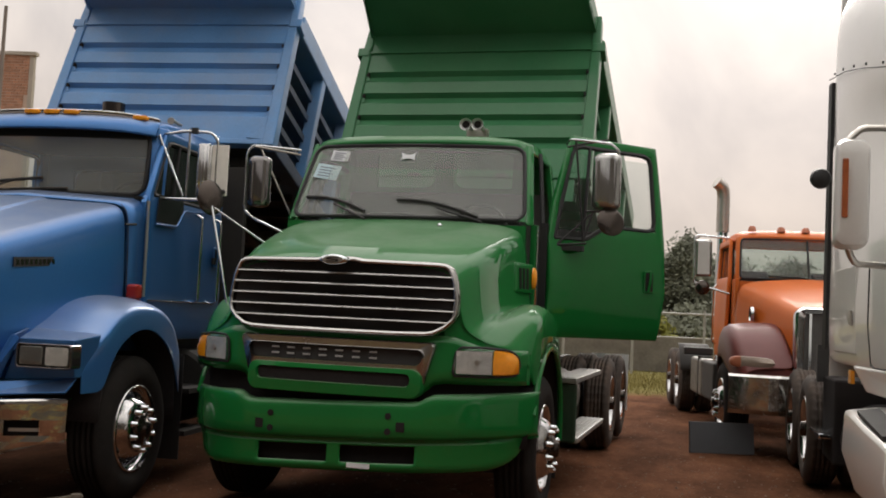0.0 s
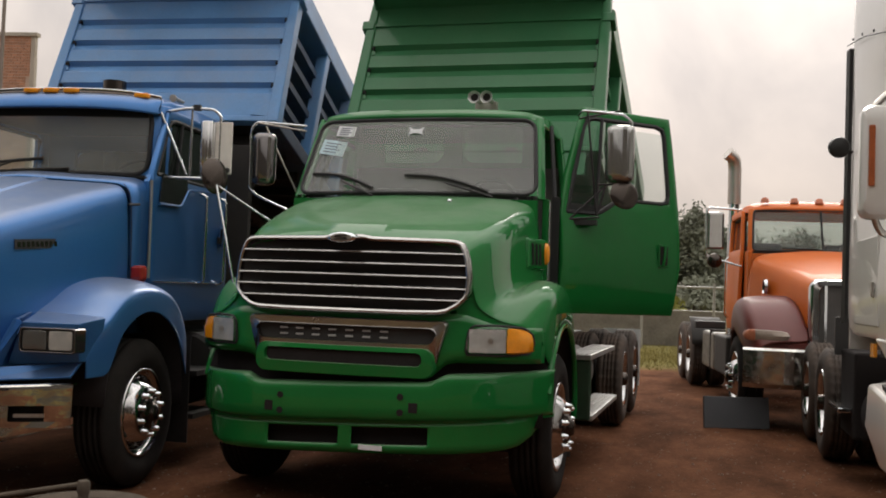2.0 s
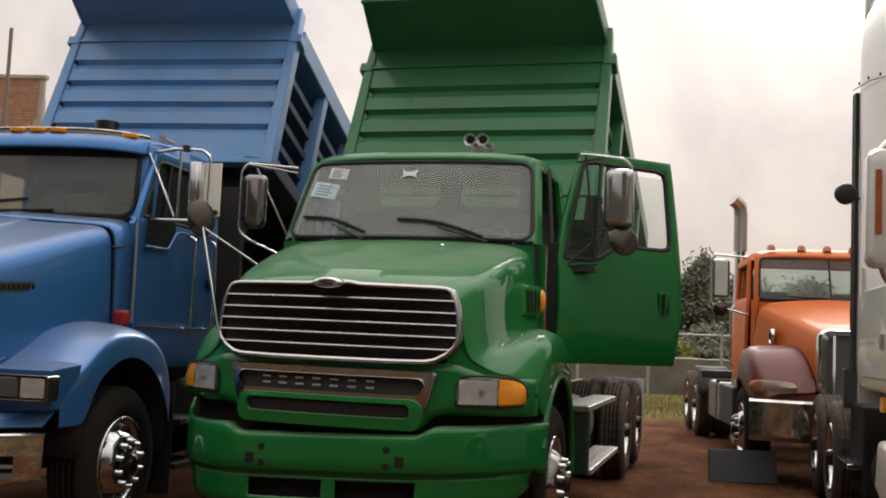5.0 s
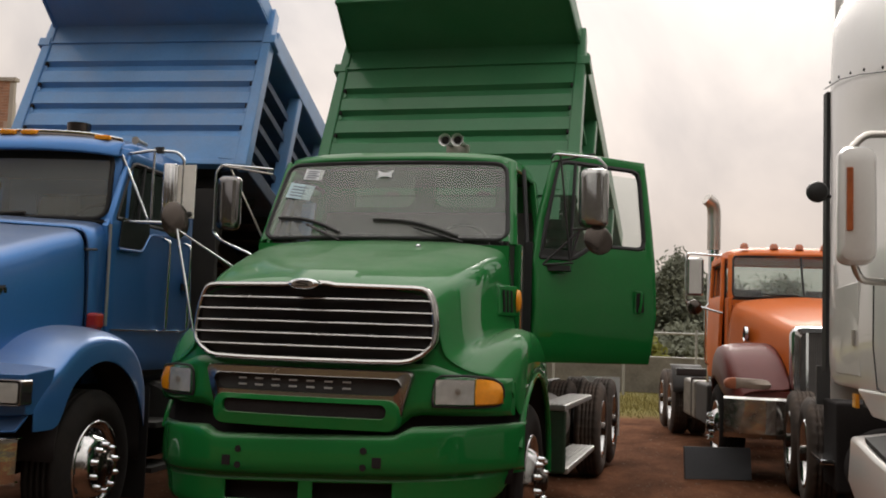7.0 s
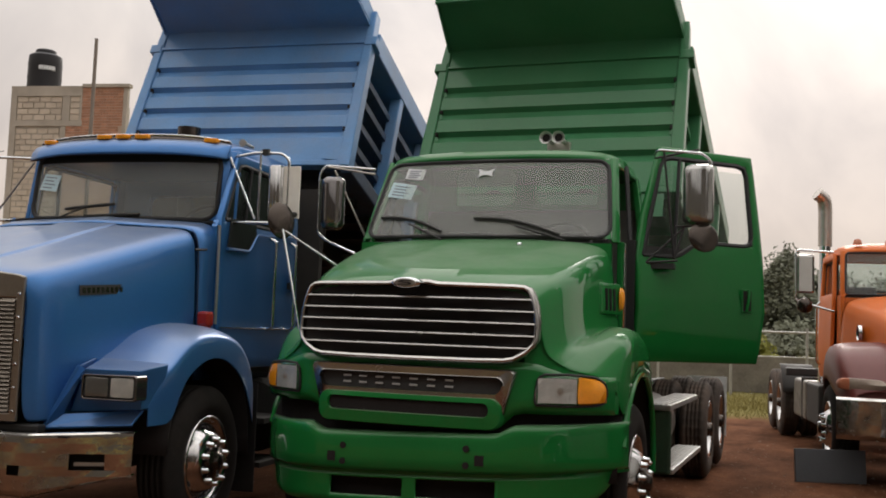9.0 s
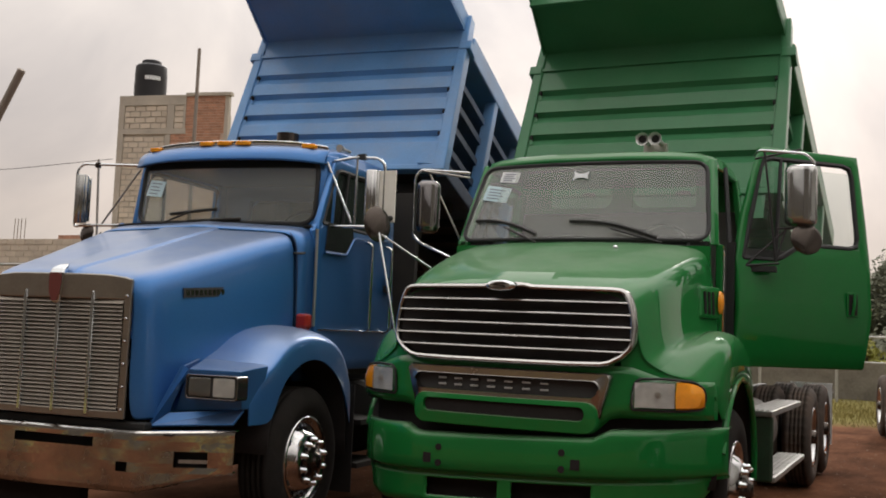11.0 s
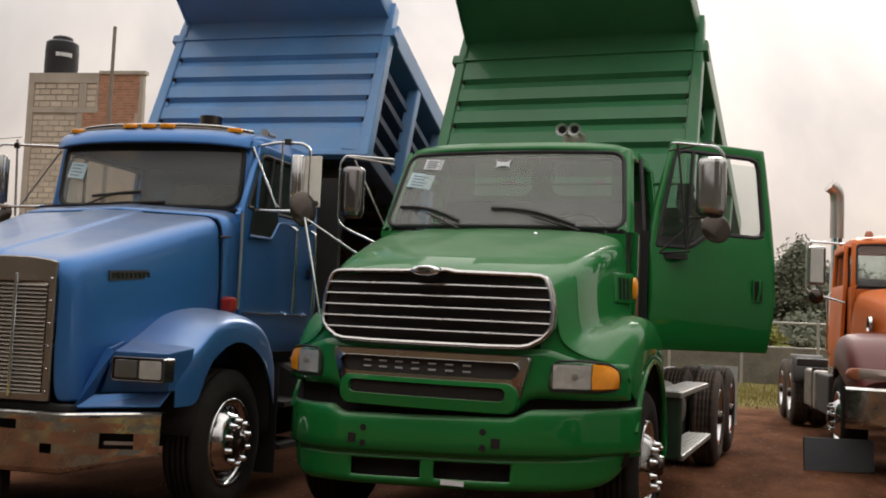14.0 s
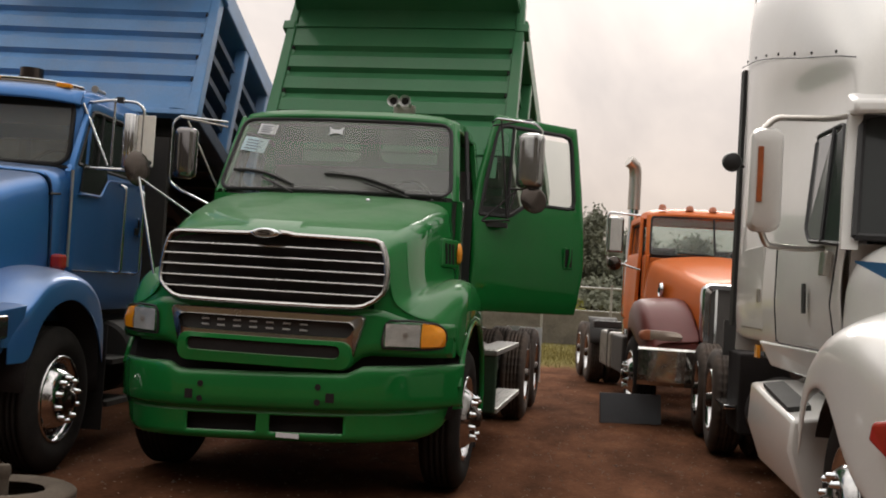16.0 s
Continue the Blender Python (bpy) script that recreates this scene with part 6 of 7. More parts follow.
        part("deck_bar", box(*sorted((sx * 0.5, sx * 1.2)), 5.3, 5.5, 0.98, 1.10), BLACK, t, "black bar ahead of the drive wheels", bevel=0.02)
        part("tank_strap", box(*sorted((sx * 0.55, sx * 1.108)), 4.2, 4.26, 0.39, 0.988), DARK, t)
        part("cab_step", box(*sorted((sx * 0.6, sx * 1.12)), 2.5, 3.6, 0.42, 0.95), DARK, t, "dark cab step box", bevel=0.03)
        part("cab_vent", box(*sorted((sx * 0.94, sx * 0.958)), 2.55, 2.72, 1.42, 1.78), HOLE, t, "dark cab side vent")
        add_wheel(t, "steer", sx * 1.09, AX, out=sx)
        for y in (6.15, 7.45):
            add_wheel(t, "drive", sx * 1.08, y, out=sx)
            add_wheel(t, "drive", sx * 0.76, y, out=-sx, nuts=False)
        part("quarter_fender", loft([[(sx * xx, 6.15 + 0.60 * math.cos(a), 0.55 + 0.60 * math.sin(a)) for a in (radians(d) for d in range(95, 175, 10))] for xx in (0.72, 1.22)], closed=False), DARK, t, "dark quarter fender", smooth=True, solid=0.008)
    chassis(t, 8.4)
    for y in (AX, 6.15, 7.45):
        axle(t, y, 0.95)
    part("fifth_wheel", lathe([(-0.03, 0.44), (0.0, 0.46), (0.02, 0.44)], "z", 28, (0, 6.7, 1.12)), DARK, t, "dark coupling plate")
    part("deck_plate", box(-0.5, 0.5, 4.0, 5.6, 0.99, 1.01), ALUM, t)
    return t


orange_truck()

# ---- the white sleeper tractor ----


# grey in the colour stands in for the reflection on one pane
PALEGLASS = material("painted_reflection_glass", (0.16, 0.165, 0.16), 0.12, vary=0.12, scale=3, ior=1.45)
RUST = material("orange_brown_reflector", (0.36, 0.095, 0.03), 0.3, coat=0.5, vary=0.2, scale=20)


def white_truck():
    t = thing("sleeper_truck", pose(4.62, -2.6, 0, 0, 0, 1.5), "white sleeper tractor truck with a tall rounded roof", "truck", "tractor trucks in the yard")
    # local: front at y = 0; the sleeper's back at y = 5.2
    S = [  # y, roof z and half width, seam z and half width, pocket half width, door top z and half width, belt z and half width, sill half width
        (2.08, 1.90, 1.00, 1.85, 1.07, 1.08, 1.81, 1.09, 1.70, 1.11, 1.07),
        (2.42, 3.02, 0.80, 2.95, 0.95, 0.97, 2.58, 0.99, 1.95, 1.14, 1.10),
        (2.62, 3.35, 0.90, 3.00, 1.02, 0.99, 2.61, 1.01, 1.95, 1.15, 1.12),
        (3.2, 3.75, 1.00, 3.12, 1.12, 1.03, 2.66, 1.03, 1.95, 1.19, 1.17),
        (3.9, 4.25, 1.10, 3.28, 1.19, 1.13, 2.75, 1.12, 1.95, 1.23, 1.21),
        (4.5, 4.40, 1.20, 3.40, 1.23, 1.215, 2.8, 1.20, 1.95, 1.245, 1.235),
        (5.2, 4.45, 1.235, 3.50, 1.25, 1.25, 2.8, 1.245, 1.95, 1.25, 1.25),
    ]
    rings = []
    for y, zr, wr, zm, wm, wp, zd, wd, zb, wb, wl in S:
        half = [(0, zr), (wr * 0.7, zr - 0.03), (wr, zr - min(0.18, (zr - zm) * 0.5)), (wm, zm), (wp, zm - 0.35 * (zm - zd)), (wd, zd), (wb, zb), (wb + 0.005, 1.5), (wl, 1.20)]
        rings.append([(-x, y, z) for x, z in half[:0:-1]] + [(x, y, z) for x, z in half])
    part("cab", loft(rings, closed=False), WHITE, t, "white sleeper cab", smooth=True, sub=2, solid=0.03)
    side = lambda y, z: lerp([(r[0], lerp([(1.20, r[10]), (1.5, r[9] + 0.005), (r[8], r[9]), (r[6], r[7]), (r[3] - 0.35 * (r[3] - r[6]), r[5]), (r[3], r[4])], z)[0]) for r in S], y)[0]
    part("cab_front", slab([(-1.05, 2.10, 1.10), (1.05, 2.10, 1.10), (1.05, 2.10, 1.84), (-1.05, 2.10, 1.84)], 0.03), WHITE, t)
    part("cab_back", slab([(1.23, 5.18, 1.10), (-1.23, 5.18, 1.10), (-1.2, 5.18, 4.3), (1.2, 5.18, 4.3)], 0.03), WHITE, t)
    part("cab_floor", box(-1.0, 1.0, 2.12, 5.15, 1.05, 1.10), DARK, t)
    part("dashboard", box(-0.9, 0.9, 2.15, 2.5, 1.5, 1.80), INTERIOR, t, bevel=0.05)
    for x in (-0.5, 0.5):
        part("seat", box(x - 0.25, x + 0.25, 2.9, 3.05, 1.5, 2.3), SEATCLOTH, t, bevel=0.05)
    part("windscreen", slab([(-1.055, 1.99, 1.87), (1.055, 1.99, 1.87), (0.965, 2.31, 2.60), (-0.965, 2.31, 2.60)], 0.012), WINDOWDARK, t, "dark windscreen")
    part("screen_seal", tube([(-1.06, 1.988, 1.87), (1.06, 1.988, 1.87), (0.97, 2.308, 2.60), (-0.97, 2.308, 2.60), (-1.06, 1.988, 1.87)], 0.022, 6), SEAL, t)
    part("sun_visor", loft([[(x, 2.06 + 0.12 * (x / 1.04) ** 2, 2.575), (x, 2.08 + 0.12 * (x / 1.04) ** 2, 2.655), (x, 2.42, 2.74), (x, 2.42, 2.60)] for x in span(-1.04, 1.04, 12)]), WHITE, t, "white sun visor", bevel=0.025, smooth=True)
    for sx in (-1, 1):
        out = lambda y, z, o=0.03: (sx * (side(y, z) + o), y, z)
        part("front_pillar", loft([[(sx * (x - 0.06), y - 0.02, z), (sx * (x + 0.025), y - 0.01, z), (sx * (x + 0.03), y + 0.02, z), (sx * (x - 0.03), y + 0.04, z)] for x, y, z in ((1.10, 2.02, 1.80), (1.06, 2.19, 2.2), (1.01, 2.36, 2.62))]), WHITE, t, smooth=True)
        part("side_extender", slab([(sx * 1.262, 5.2, 1.3), (sx * 1.275, 5.30, 1.3), (sx * 1.270, 5.30, 3.48), (sx * 1.258, 5.2, 3.48)], 0.03 * sx), BLACK, t, "black rubber side extender")
        # dark door window, split by a bar
        part("door_window", slab([out(2.06, 1.835), out(2.34, 1.86), out(2.60, 2.52), out(2.46, 2.555)], 0.02 * sx), WINDOWDARK, t, "dark vent window", bevel=0.012)
        part("door_window", slab([out(2.36, 1.865), out(2.58, 1.88), out(2.66, 1.95), out(3.0, 2.565), out(2.63, 2.54)], 0.02 * sx), PALEGLASS, t, "door window with a grey reflection painted in", bevel=0.012)
        part("window_seal", tube([out(2.05, 1.83), out(2.34, 1.855), out(2.58, 1.87), out(2.665, 1.945), out(3.005, 2.57), out(2.46, 2.565), out(2.05, 1.83)], 0.014, 6), SEAL, t)
        part("vent_bar", tube([out(2.35, 1.86, 0.035), out(2.615, 2.56, 0.035)], 0.012, 6), SEAL, t)
        part("door_handle", slab([out(2.62, 1.44, 0.036), out(2.68, 1.44, 0.036), out(2.68, 1.62, 0.036), out(2.62, 1.62, 0.036)], 0.012 * sx), BLACK, t, "dark door handle")
        for y in (2.14, 3.38):
            part("door_seam", tube([out(y, 1.24, 0.022), out(y, 1.5, 0.024), out(y, 1.90, 0.024)], 0.005, 6), SEAL, t)
        part("door_seam", tube([out(y, 1.235 + 0.02 * (y > 3.3), 0.022) for y in (2.14, 2.6, 3.0, 3.3, 3.38)], 0.006, 6), SEAL, t)
        hatch = part("sleeper_hatch", slab([out(3.9, 1.30, 0.004), out(4.75, 1.30, 0.004), out(4.75, 1.92, 0.004), out(3.9, 1.92, 0.004)], 0.02 * sx), WHITE, t, "sleeper luggage hatch", bevel=0.02)
        part("hatch_latch", slab([out(4.0, 1.5, 0.012), out(4.06, 1.5, 0.012), out(4.06, 1.6, 0.012), out(4.0, 1.6, 0.012)], 0.015 * sx), STEEL, hatch)
        part("roof_seam", tube([out(y, z, 0.03) for y, z in ((2.45, 2.955), (2.62, 3.0), (3.2, 3.12), (3.9, 3.28), (4.5, 3.40), (5.18, 3.495))], 0.004, 6), SEAL, t)
        for k in range(7):
            y = 2.7 + 0.38 * k
            part("roof_bolt", lathe([(0, 0.012), (0.010 * sx, 0.010), (0.012 * sx, 0.001)], "x", 8, out(y, lerp([(2.62, 3.03), (3.2, 3.15), (3.9, 3.31), (4.5, 3.43), (5.2, 3.53)], y)[0], 0.016)), SEAL, t)
        part("blue_stripe", slab([(sx * 1.018, 1.30, 1.60), (sx * 1.085, 1.86, 1.725), (sx * 1.085, 1.86, 1.735), (sx * 1.018, 1.30, 1.70)], 0.006 * sx), BLUE, t, "blue side stripe")
        # mirror
        arm = spread_bar([(sx * 0.97, 2.45, 2.62), (sx * 1.12, 2.3, 2.56), (sx * 1.50, 2.0, 2.50), (sx * 1.57, 1.97, 2.42)], 0.018, "mirror_arm", STEEL, t, "grey mirror arm")
        spread_bar([(sx * 1.15, 2.35, 1.82), (sx * 1.28, 2.2, 1.80), (sx * 1.52, 2.0, 1.80), (sx * 1.56, 1.98, 1.9)], 0.018, "mirror_arm", STEEL, t, "grey mirror arm")
        part("arm_foot", slab([out(2.20, 1.66, 0.05), out(2.30, 1.66, 0.05), out(2.30, 1.80, 0.05), out(2.20, 1.80, 0.05)], 0.04 * sx), STEEL, t, bevel=0.01)
        part("mirror_head", loft([[(sx * (1.545 + x * k), 1.96 + y, 2.15 + z * k) for x, z in rounded(0.165, 0.56, 0.05)] for y, k in ((0.08, 0.97), (0.06, 1), (-0.03, 1), (-0.08, 0.94), (-0.10, 0.78))]), WHITE, arm, "white mirror housing", smooth=True)
        part("mirror_reflector", box(*sorted((sx * 1.572, sx * 1.602)), 1.848, 1.878, 2.02, 2.32), RUST, arm, "orange-brown reflector strip", bevel=0.006)
        # fender and lamp
        F = [(0.10, 0.62, 0.98, 0.92, 0.50), (0.3, 0.68, 1.16, 1.12, 0.52), (0.6, 0.74, 1.32, 1.25, 0.58), (0.95, 0.80, 1.42, 1.31, 0.74), (1.15, 0.84, 1.44, 1.33, 0.97), (1.35, 0.87, 1.43, 1.33, 1.07), (1.55, 0.90, 1.38, 1.33, 1.085), (1.75, 0.94, 1.28, 1.33, 1.03), (1.87, 0.96, 1.18, 1.325, 0.80), (1.96, 0.98, 1.04, 1.32, 0.60)]
        rings = [[(sx * x, y, z) for x, z in ((ix, fz + 0.12), (ix + 0.35 * (ox - ix), fz + 0.06), (ix + 0.75 * (ox - ix), fz - 0.01), (ox - 0.01, fz - 0.10), (ox, fz - 0.18), (ox, bz))] for y, ix, fz, ox, bz in F]
        fend = part("fender", loft(rings, closed=False), WHITE, t, smooth=True, sub=2, solid=0.02)
        part("headlamp", loft([[(sx * x, y, z0), (sx * (x + 0.03), y, z0 + 0.02), (sx * (x + 0.02), y, z1), (sx * x, y, z1 + 0.02)] for x, y, z0, z1 in ((0.94, 0.12, 0.76, 0.88), (1.13, 0.32, 0.82, 0.98), (1.235, 0.50, 0.88, 1.03), (1.27, 0.62, 0.93, 1.01))]), REDLENS, fend, "red-edged swept headlamp", bevel=0.012)
        part("wheel_well", loft([[(sx * xx, 1.48 + 0.58 * math.cos(a), 0.52 + 0.58 * math.sin(a)) for a in (radians(d) for d in range(-10, 196, 14))] for xx in (0.5, 1.22)], closed=False), DARK, t, smooth=True, solid=0.01)
        # step fairing below the door
        part("step_fairing", loft([[(sx * 0.85, y, 0.42), (sx * 1.27, y, 0.44), (sx * 1.36, y, 0.70), (sx * 1.345, y, 0.955 - 0.075 * k), (sx * 1.16, y, 0.985 - 0.075 * k), (sx * 0.85, y, 1.0 - 0.05 * k)] for y, k in ((1.98, 1.2), (2.15, 1.0), (2.7, 0.6), (3.2, 0.1), (3.45, 0.0))]), WHITE, t, "white step fairing", bevel=0.02, smooth=True)
        step = part("step", slab([(sx * 1.20, 2.2, 0.905), (sx * 1.325, 2.2, 0.885), (sx * 1.325, 3.05, 0.955), (sx * 1.20, 3.05, 0.975)], 0.03), DASH, t, "dark step tread")
        for k in range(9):
            part("tread_rib", slab([(sx * 1.20, 2.23 + 0.09 * k, 0.912 + 0.0075 * k), (sx * 1.325, 2.23 + 0.09 * k, 0.892 + 0.0075 * k), (sx * 1.325, 2.26 + 0.09 * k, 0.895 + 0.0075 * k), (sx * 1.20, 2.26 + 0.09 * k, 0.915 + 0.0075 * k)], 0.008), ALUM, step)
        part("skirt", slab([(sx * 1.06, 2.0, 1.04), (sx * 1.18, 3.7, 1.06), (sx * 1.225, 4.0, 1.22), (sx * 1.10, 2.0, 1.22)], 0.03 * sx), WHITE, t, bevel=0.012)
        part("under_skirt", slab([(sx * 1.0, 2.0, 0.92), (sx * 1.05, 3.6, 0.95), (sx * 1.08, 3.6, 1.08), (sx * 1.04, 2.0, 1.08)], 0.03 * sx), DULL, t)
        part("skirt_lamp", box(*sorted((sx * 1.215, sx * 1.24)), 3.95, 4.07, 1.10, 1.19), AMBER, t)
        add_wheel(t, "steer", sx * 1.05, 1.46, out=sx)
        for y in (6.9, 8.25):
            add_wheel(t, "drive", sx * 1.10, y, out=sx)
            add_wheel(t, "drive", sx * 0.77, y, out=-sx, nuts=False)
        part("fuel_tank", lathe([(-0.75, 0.26), (-0.72, 0.3), (0.72, 0.3), (0.75, 0.26)], "y", 32, (sx * 0.84, 4.4, 0.60)), HOLE, t, smooth=True)
        tank_step = part("tank_step", box(*sorted((sx * 0.90, sx * 1.26)), 5.5, 6.15, 0.565, 0.605), CHROME, t, "bright step plate", bevel=0.01)
        part("step_box", box(*sorted((sx * 0.5, sx * 1.15)), 5.42, 6.2, 0.36, 1.06), HOLE, t, "black chassis box", bevel=0.02)
    # hood
    rings = []
    for y, zt, w, lz in ((-0.02, 1.15, 0.55, 0.7), (0.15, 1.40, 0.68, 0.7), (0.7, 1.62, 0.80, 0.9), (1.3, 1.78, 0.92, 1.0), (1.84, 1.88, 1.06, 1.05), (2.06, 1.90, 1.085, 1.06)):
        half = [(0, zt + 0.05), (w * 0.5, zt + 0.03), (w * 0.85, zt - 0.04), (w, zt - 0.2), (w + 0.01, (zt + lz) / 2), (w + 0.02, lz)]
        rings.append([(-x, y, z) for x, z in half[:0:-1]] + [(x, y, z) for x, z in half])
    part("hood", loft(rings, closed=False), WHITE, t, smooth=True, sub=2, solid=0.02)
    part("front_bumper", loft([[(x, -0.10 + 0.25 * (x / 1.2) ** 4, 0.3), (x, -0.14 + 0.25 * (x / 1.2) ** 4, 0.5), (x, -0.1 + 0.25 * (x / 1.2) ** 4, 0.75), (x, 0.05 + 0.25 * (x / 1.2) ** 4, 0.75), (x, 0.05 + 0.25 * (x / 1.2) ** 4, 0.3)] for x in span(-1.15, 1.15, 12)]), WHITE, t)
    part("grille", box(-0.5, 0.5, -0.06, -0.02, 0.75, 1.18), BLACK, t, bevel=0.02)
    stalk = spread_bar([(-1.25, 5.0, 2.62), (-1.32, 5.0, 2.66)], 0.012, "lamp_stalk", BLACK, t)
    part("work_lamp", lathe([(-0.06, 0.03), (-0.04, 0.07), (0.0, 0.083), (0.02, 0.075), (0.03, 0.01)], "y", 20, (-1.35, 5.0, 2.66)), BLACK, stalk, "round black work lamp", smooth=True)
    chassis(t, 9.0)
    for y in (1.46, 6.9, 8.25):
        axle(t, y, 0.95)
    part("deck", box(-0.5, 0.5, 5.6, 8.6, 0.98, 1.0), DARK, t)
    part("mud_flap_frame", box(-1.20, -0.90, 6.22, 6.30, 1.0, 1.33), BLACK, t)
    return t


white_truck()

# ---- the surroundings ----
CONCRETE = material("grey_concrete", (0.48, 0.43, 0.37), 0.9, vary=0.15, scale=1.5, bump=0.2, dirt=(0.24, 0.20, 0.16), dirt_amount=0.4)
BLOCK = material("pale_concrete_block", (0.60, 0.52, 0.43), 0.92, vary=0.12, scale=3, bump=0.2, per_object=0.10)
BRICK = material("orange_clay_brick", (0.50, 0.27, 0.18), 0.9, vary=0.18, scale=4, bump=0.2, per_object=0.18)
POLE = material("weathered_wood_pole", (0.26, 0.225, 0.19), 0.85, vary=0.2, scale=4, bump=0.2)
GALV = material("galvanised_pipe", (0.42, 0.41, 0.39), 0.5, metal=0.5, vary=0.15)
TANKBLACK = material("black_polythene", (0.02, 0.02, 0.024), 0.5, vary=0.15)
LEAF = material("dark_tree_leaf", (0.16, 0.17, 0.12), 0.75, vary=0.3, scale=1.2)
LEAFY = material("yellow_green_leaf", (0.20, 0.20, 0.03), 0.7, vary=0.35, scale=3)
BARK = material("brown_bark", (0.09, 0.07, 0.05), 0.9, vary=0.25, bump=0.3)
STRAW = material("dry_grass_blade", (0.24, 0.20, 0.065), 0.85, vary=0.35, scale=2)


def tree(x, y, h, spread, seed, leafmat=LEAF, n=9000, size=0.10):
    rnd = random.Random(seed)
    t = thing("tree", pose(x, y, 0), "dark green leafy tree beyond the yard", "tree", "trees beyond the yard")
    bm = bmesh.new()
    tips = []
    tube([(0, 0, 0), (0.1, 0.05, h * 0.3), (0.0, 0.1, h * 0.7)], 0.14, 8, bm)
    for k in range(13):
        a = rnd.uniform(0, 6.28)
        z0 = h * rnd.uniform(0.25, 0.6)
        q = rnd.uniform(0.25, 0.95)
        r = spread * q
        tip = Vector((r * math.cos(a), r * math.sin(a), max(z0 + 0.1, h * (0.88 - 0.45 * q * q) * rnd.uniform(0.8, 1.0))))
        tube([(0, 0.05, z0), tuple(tip * 0.5 + Vector((0, 0, z0 * 0.5 + 0.1))), tuple(tip)], 0.05, 6, bm)
        tips.append(tip)
    tips.append(Vector((0, 0.1, h * 0.92)))
    part("trunk", bm, BARK, t)
    verts, faces = [], []
    for i in range(n):
        c = rnd.choice(tips)
        p = c + Vector((rnd.gauss(0, spread * 0.26), rnd.gauss(0, spread * 0.26), rnd.gauss(0, h * 0.055)))
        d = Vector((rnd.gauss(0, 1), rnd.gauss(0, 1), rnd.gauss(0, 1))).normalized()
        e = d.orthogonal().normalized()
        s = size * rnd.uniform(0.6, 1.4)
        k = len(verts)
        verts += [p - d * s, p + e * s * 0.5, p + d * s, p - e * s * 0.5]
        faces.append((k, k + 1, k + 2, k + 3))
    me = bpy.data.meshes.new("crown")
    me.from_pydata(verts, [], faces)
    me.materials.append(leafmat)
    o = new("crown", me)
    o.parent = t
    return t


MORTAR = material("pale_mortar", (0.58, 0.44, 0.36), 0.95, vary=0.12, scale=4)

# block house with a brick bay and a water tank on the roof
def house():
    h = thing("building", pose(-22.6, 23.2, 0, 0, 0, 10.5), "unplastered block and brick building with a flat roof", "building")
    # front face towards -y; local x from -2.2 to 2.2
    part("wall", box(-2.2, 0.5, 0.0, 3.5, 0, 9.6), CONCRETE, h)
    part("bay_wall", box(0.5, 2.12, 0.0, 0.15, 0, 9.58), CONCRETE, h)
    part("wall_panel", box(-0.07, 2.12, -0.03, 0.0, 0, 8.18), MORTAR, h)
    part("wall_panel", box(0.50, 2.12, -0.03, 0.0, 8.18, 9.56), MORTAR, h)
    for x0, x1, z0, z1 in ((-2.24, -2.0, 0, 9.62), (-0.26, -0.07, 0, 8.18), (-0.24, 0.04, 8.38, 9.25), (0.40, 0.50, 8.38, 9.25), (2.05, 2.20, 0, 9.62)):
        part("column", box(x0, x1, -0.055, 0.12, z0, z1), CONCRETE, h, bevel=0.01)
    part("ring_beam", box(-2.0, 0.50, -0.060, 0.12, 9.25, 9.615), CONCRETE, h)
    part("ring_beam", box(-2.0, 0.54, -0.066, 0.12, 8.18, 8.38), CONCRETE, h)
    part("coping", box(0.50, 2.27, -0.10, 0.16, 9.56, 9.68), CONCRETE, h)
    return h


HOUSE = house()


def blocks(parent, name, mat, x0, x1, z0, z1, w, hh, y, depth, joint=0.018, limit=290):
    """Courses of separate blocks on a wall face, sharing two meshes."""
    bm = box(-w / 2 + joint, w / 2 - joint, -depth, 0.0, joint, hh - joint)
    me = bpy.data.meshes.new(name)
    bm.to_mesh(me)
    bm.free()
    me.materials.append(mat)
    row, z, made = 0, z1 - hh, 0
    while z >= z0 - 1e-6 and made < limit:
        odd = row % 2 and x1 - x0 > 1.5 * w
        x = x0 + w / 2 + (w / 2 if odd else 0)
        for xe in ((x0 + w / 4, x0 + w * int((x1 - x0) / w + 1e-6) - w / 4) if odd else ()):
            o = new(name, me)
            o.parent = parent
            o.location, o.scale = (xe, y, z), (0.48, 1, 1)
            made += 1
        while x + w / 2 <= (x1 if not odd else x0 + w * int((x1 - x0) / w + 1e-6)) + 1e-6 and made < limit:
            o = new(name, me)
            o.parent = parent
            o.location = (x, y, z)
            x += w
            made += 1
        z -= hh
        row += 1


blocks(HOUSE, "concrete_block", BLOCK, -2.0, -0.24, 8.38, 9.25, 0.435, 0.2175, 0.0, 0.03, 0.024)
blocks(HOUSE, "concrete_block", BLOCK, 0.03, 0.41, 8.38, 9.25, 0.38, 0.2175, 0.0, 0.03, 0.024)
blocks(HOUSE, "concrete_block", BLOCK, -2.0, -0.26, 4.4, 8.10, 0.42, 0.20, 0.0, 0.022, 0.024)
blocks(HOUSE, "brick", BRICK, 0.50, 2.05, 8.18, 9.56, 0.22, 0.098, -0.03, 0.02, 0.011)
blocks(HOUSE, "brick", BRICK, -0.07, 2.05, 6.6, 8.18, 0.22, 0.098, -0.03, 0.02, 0.011, 180)

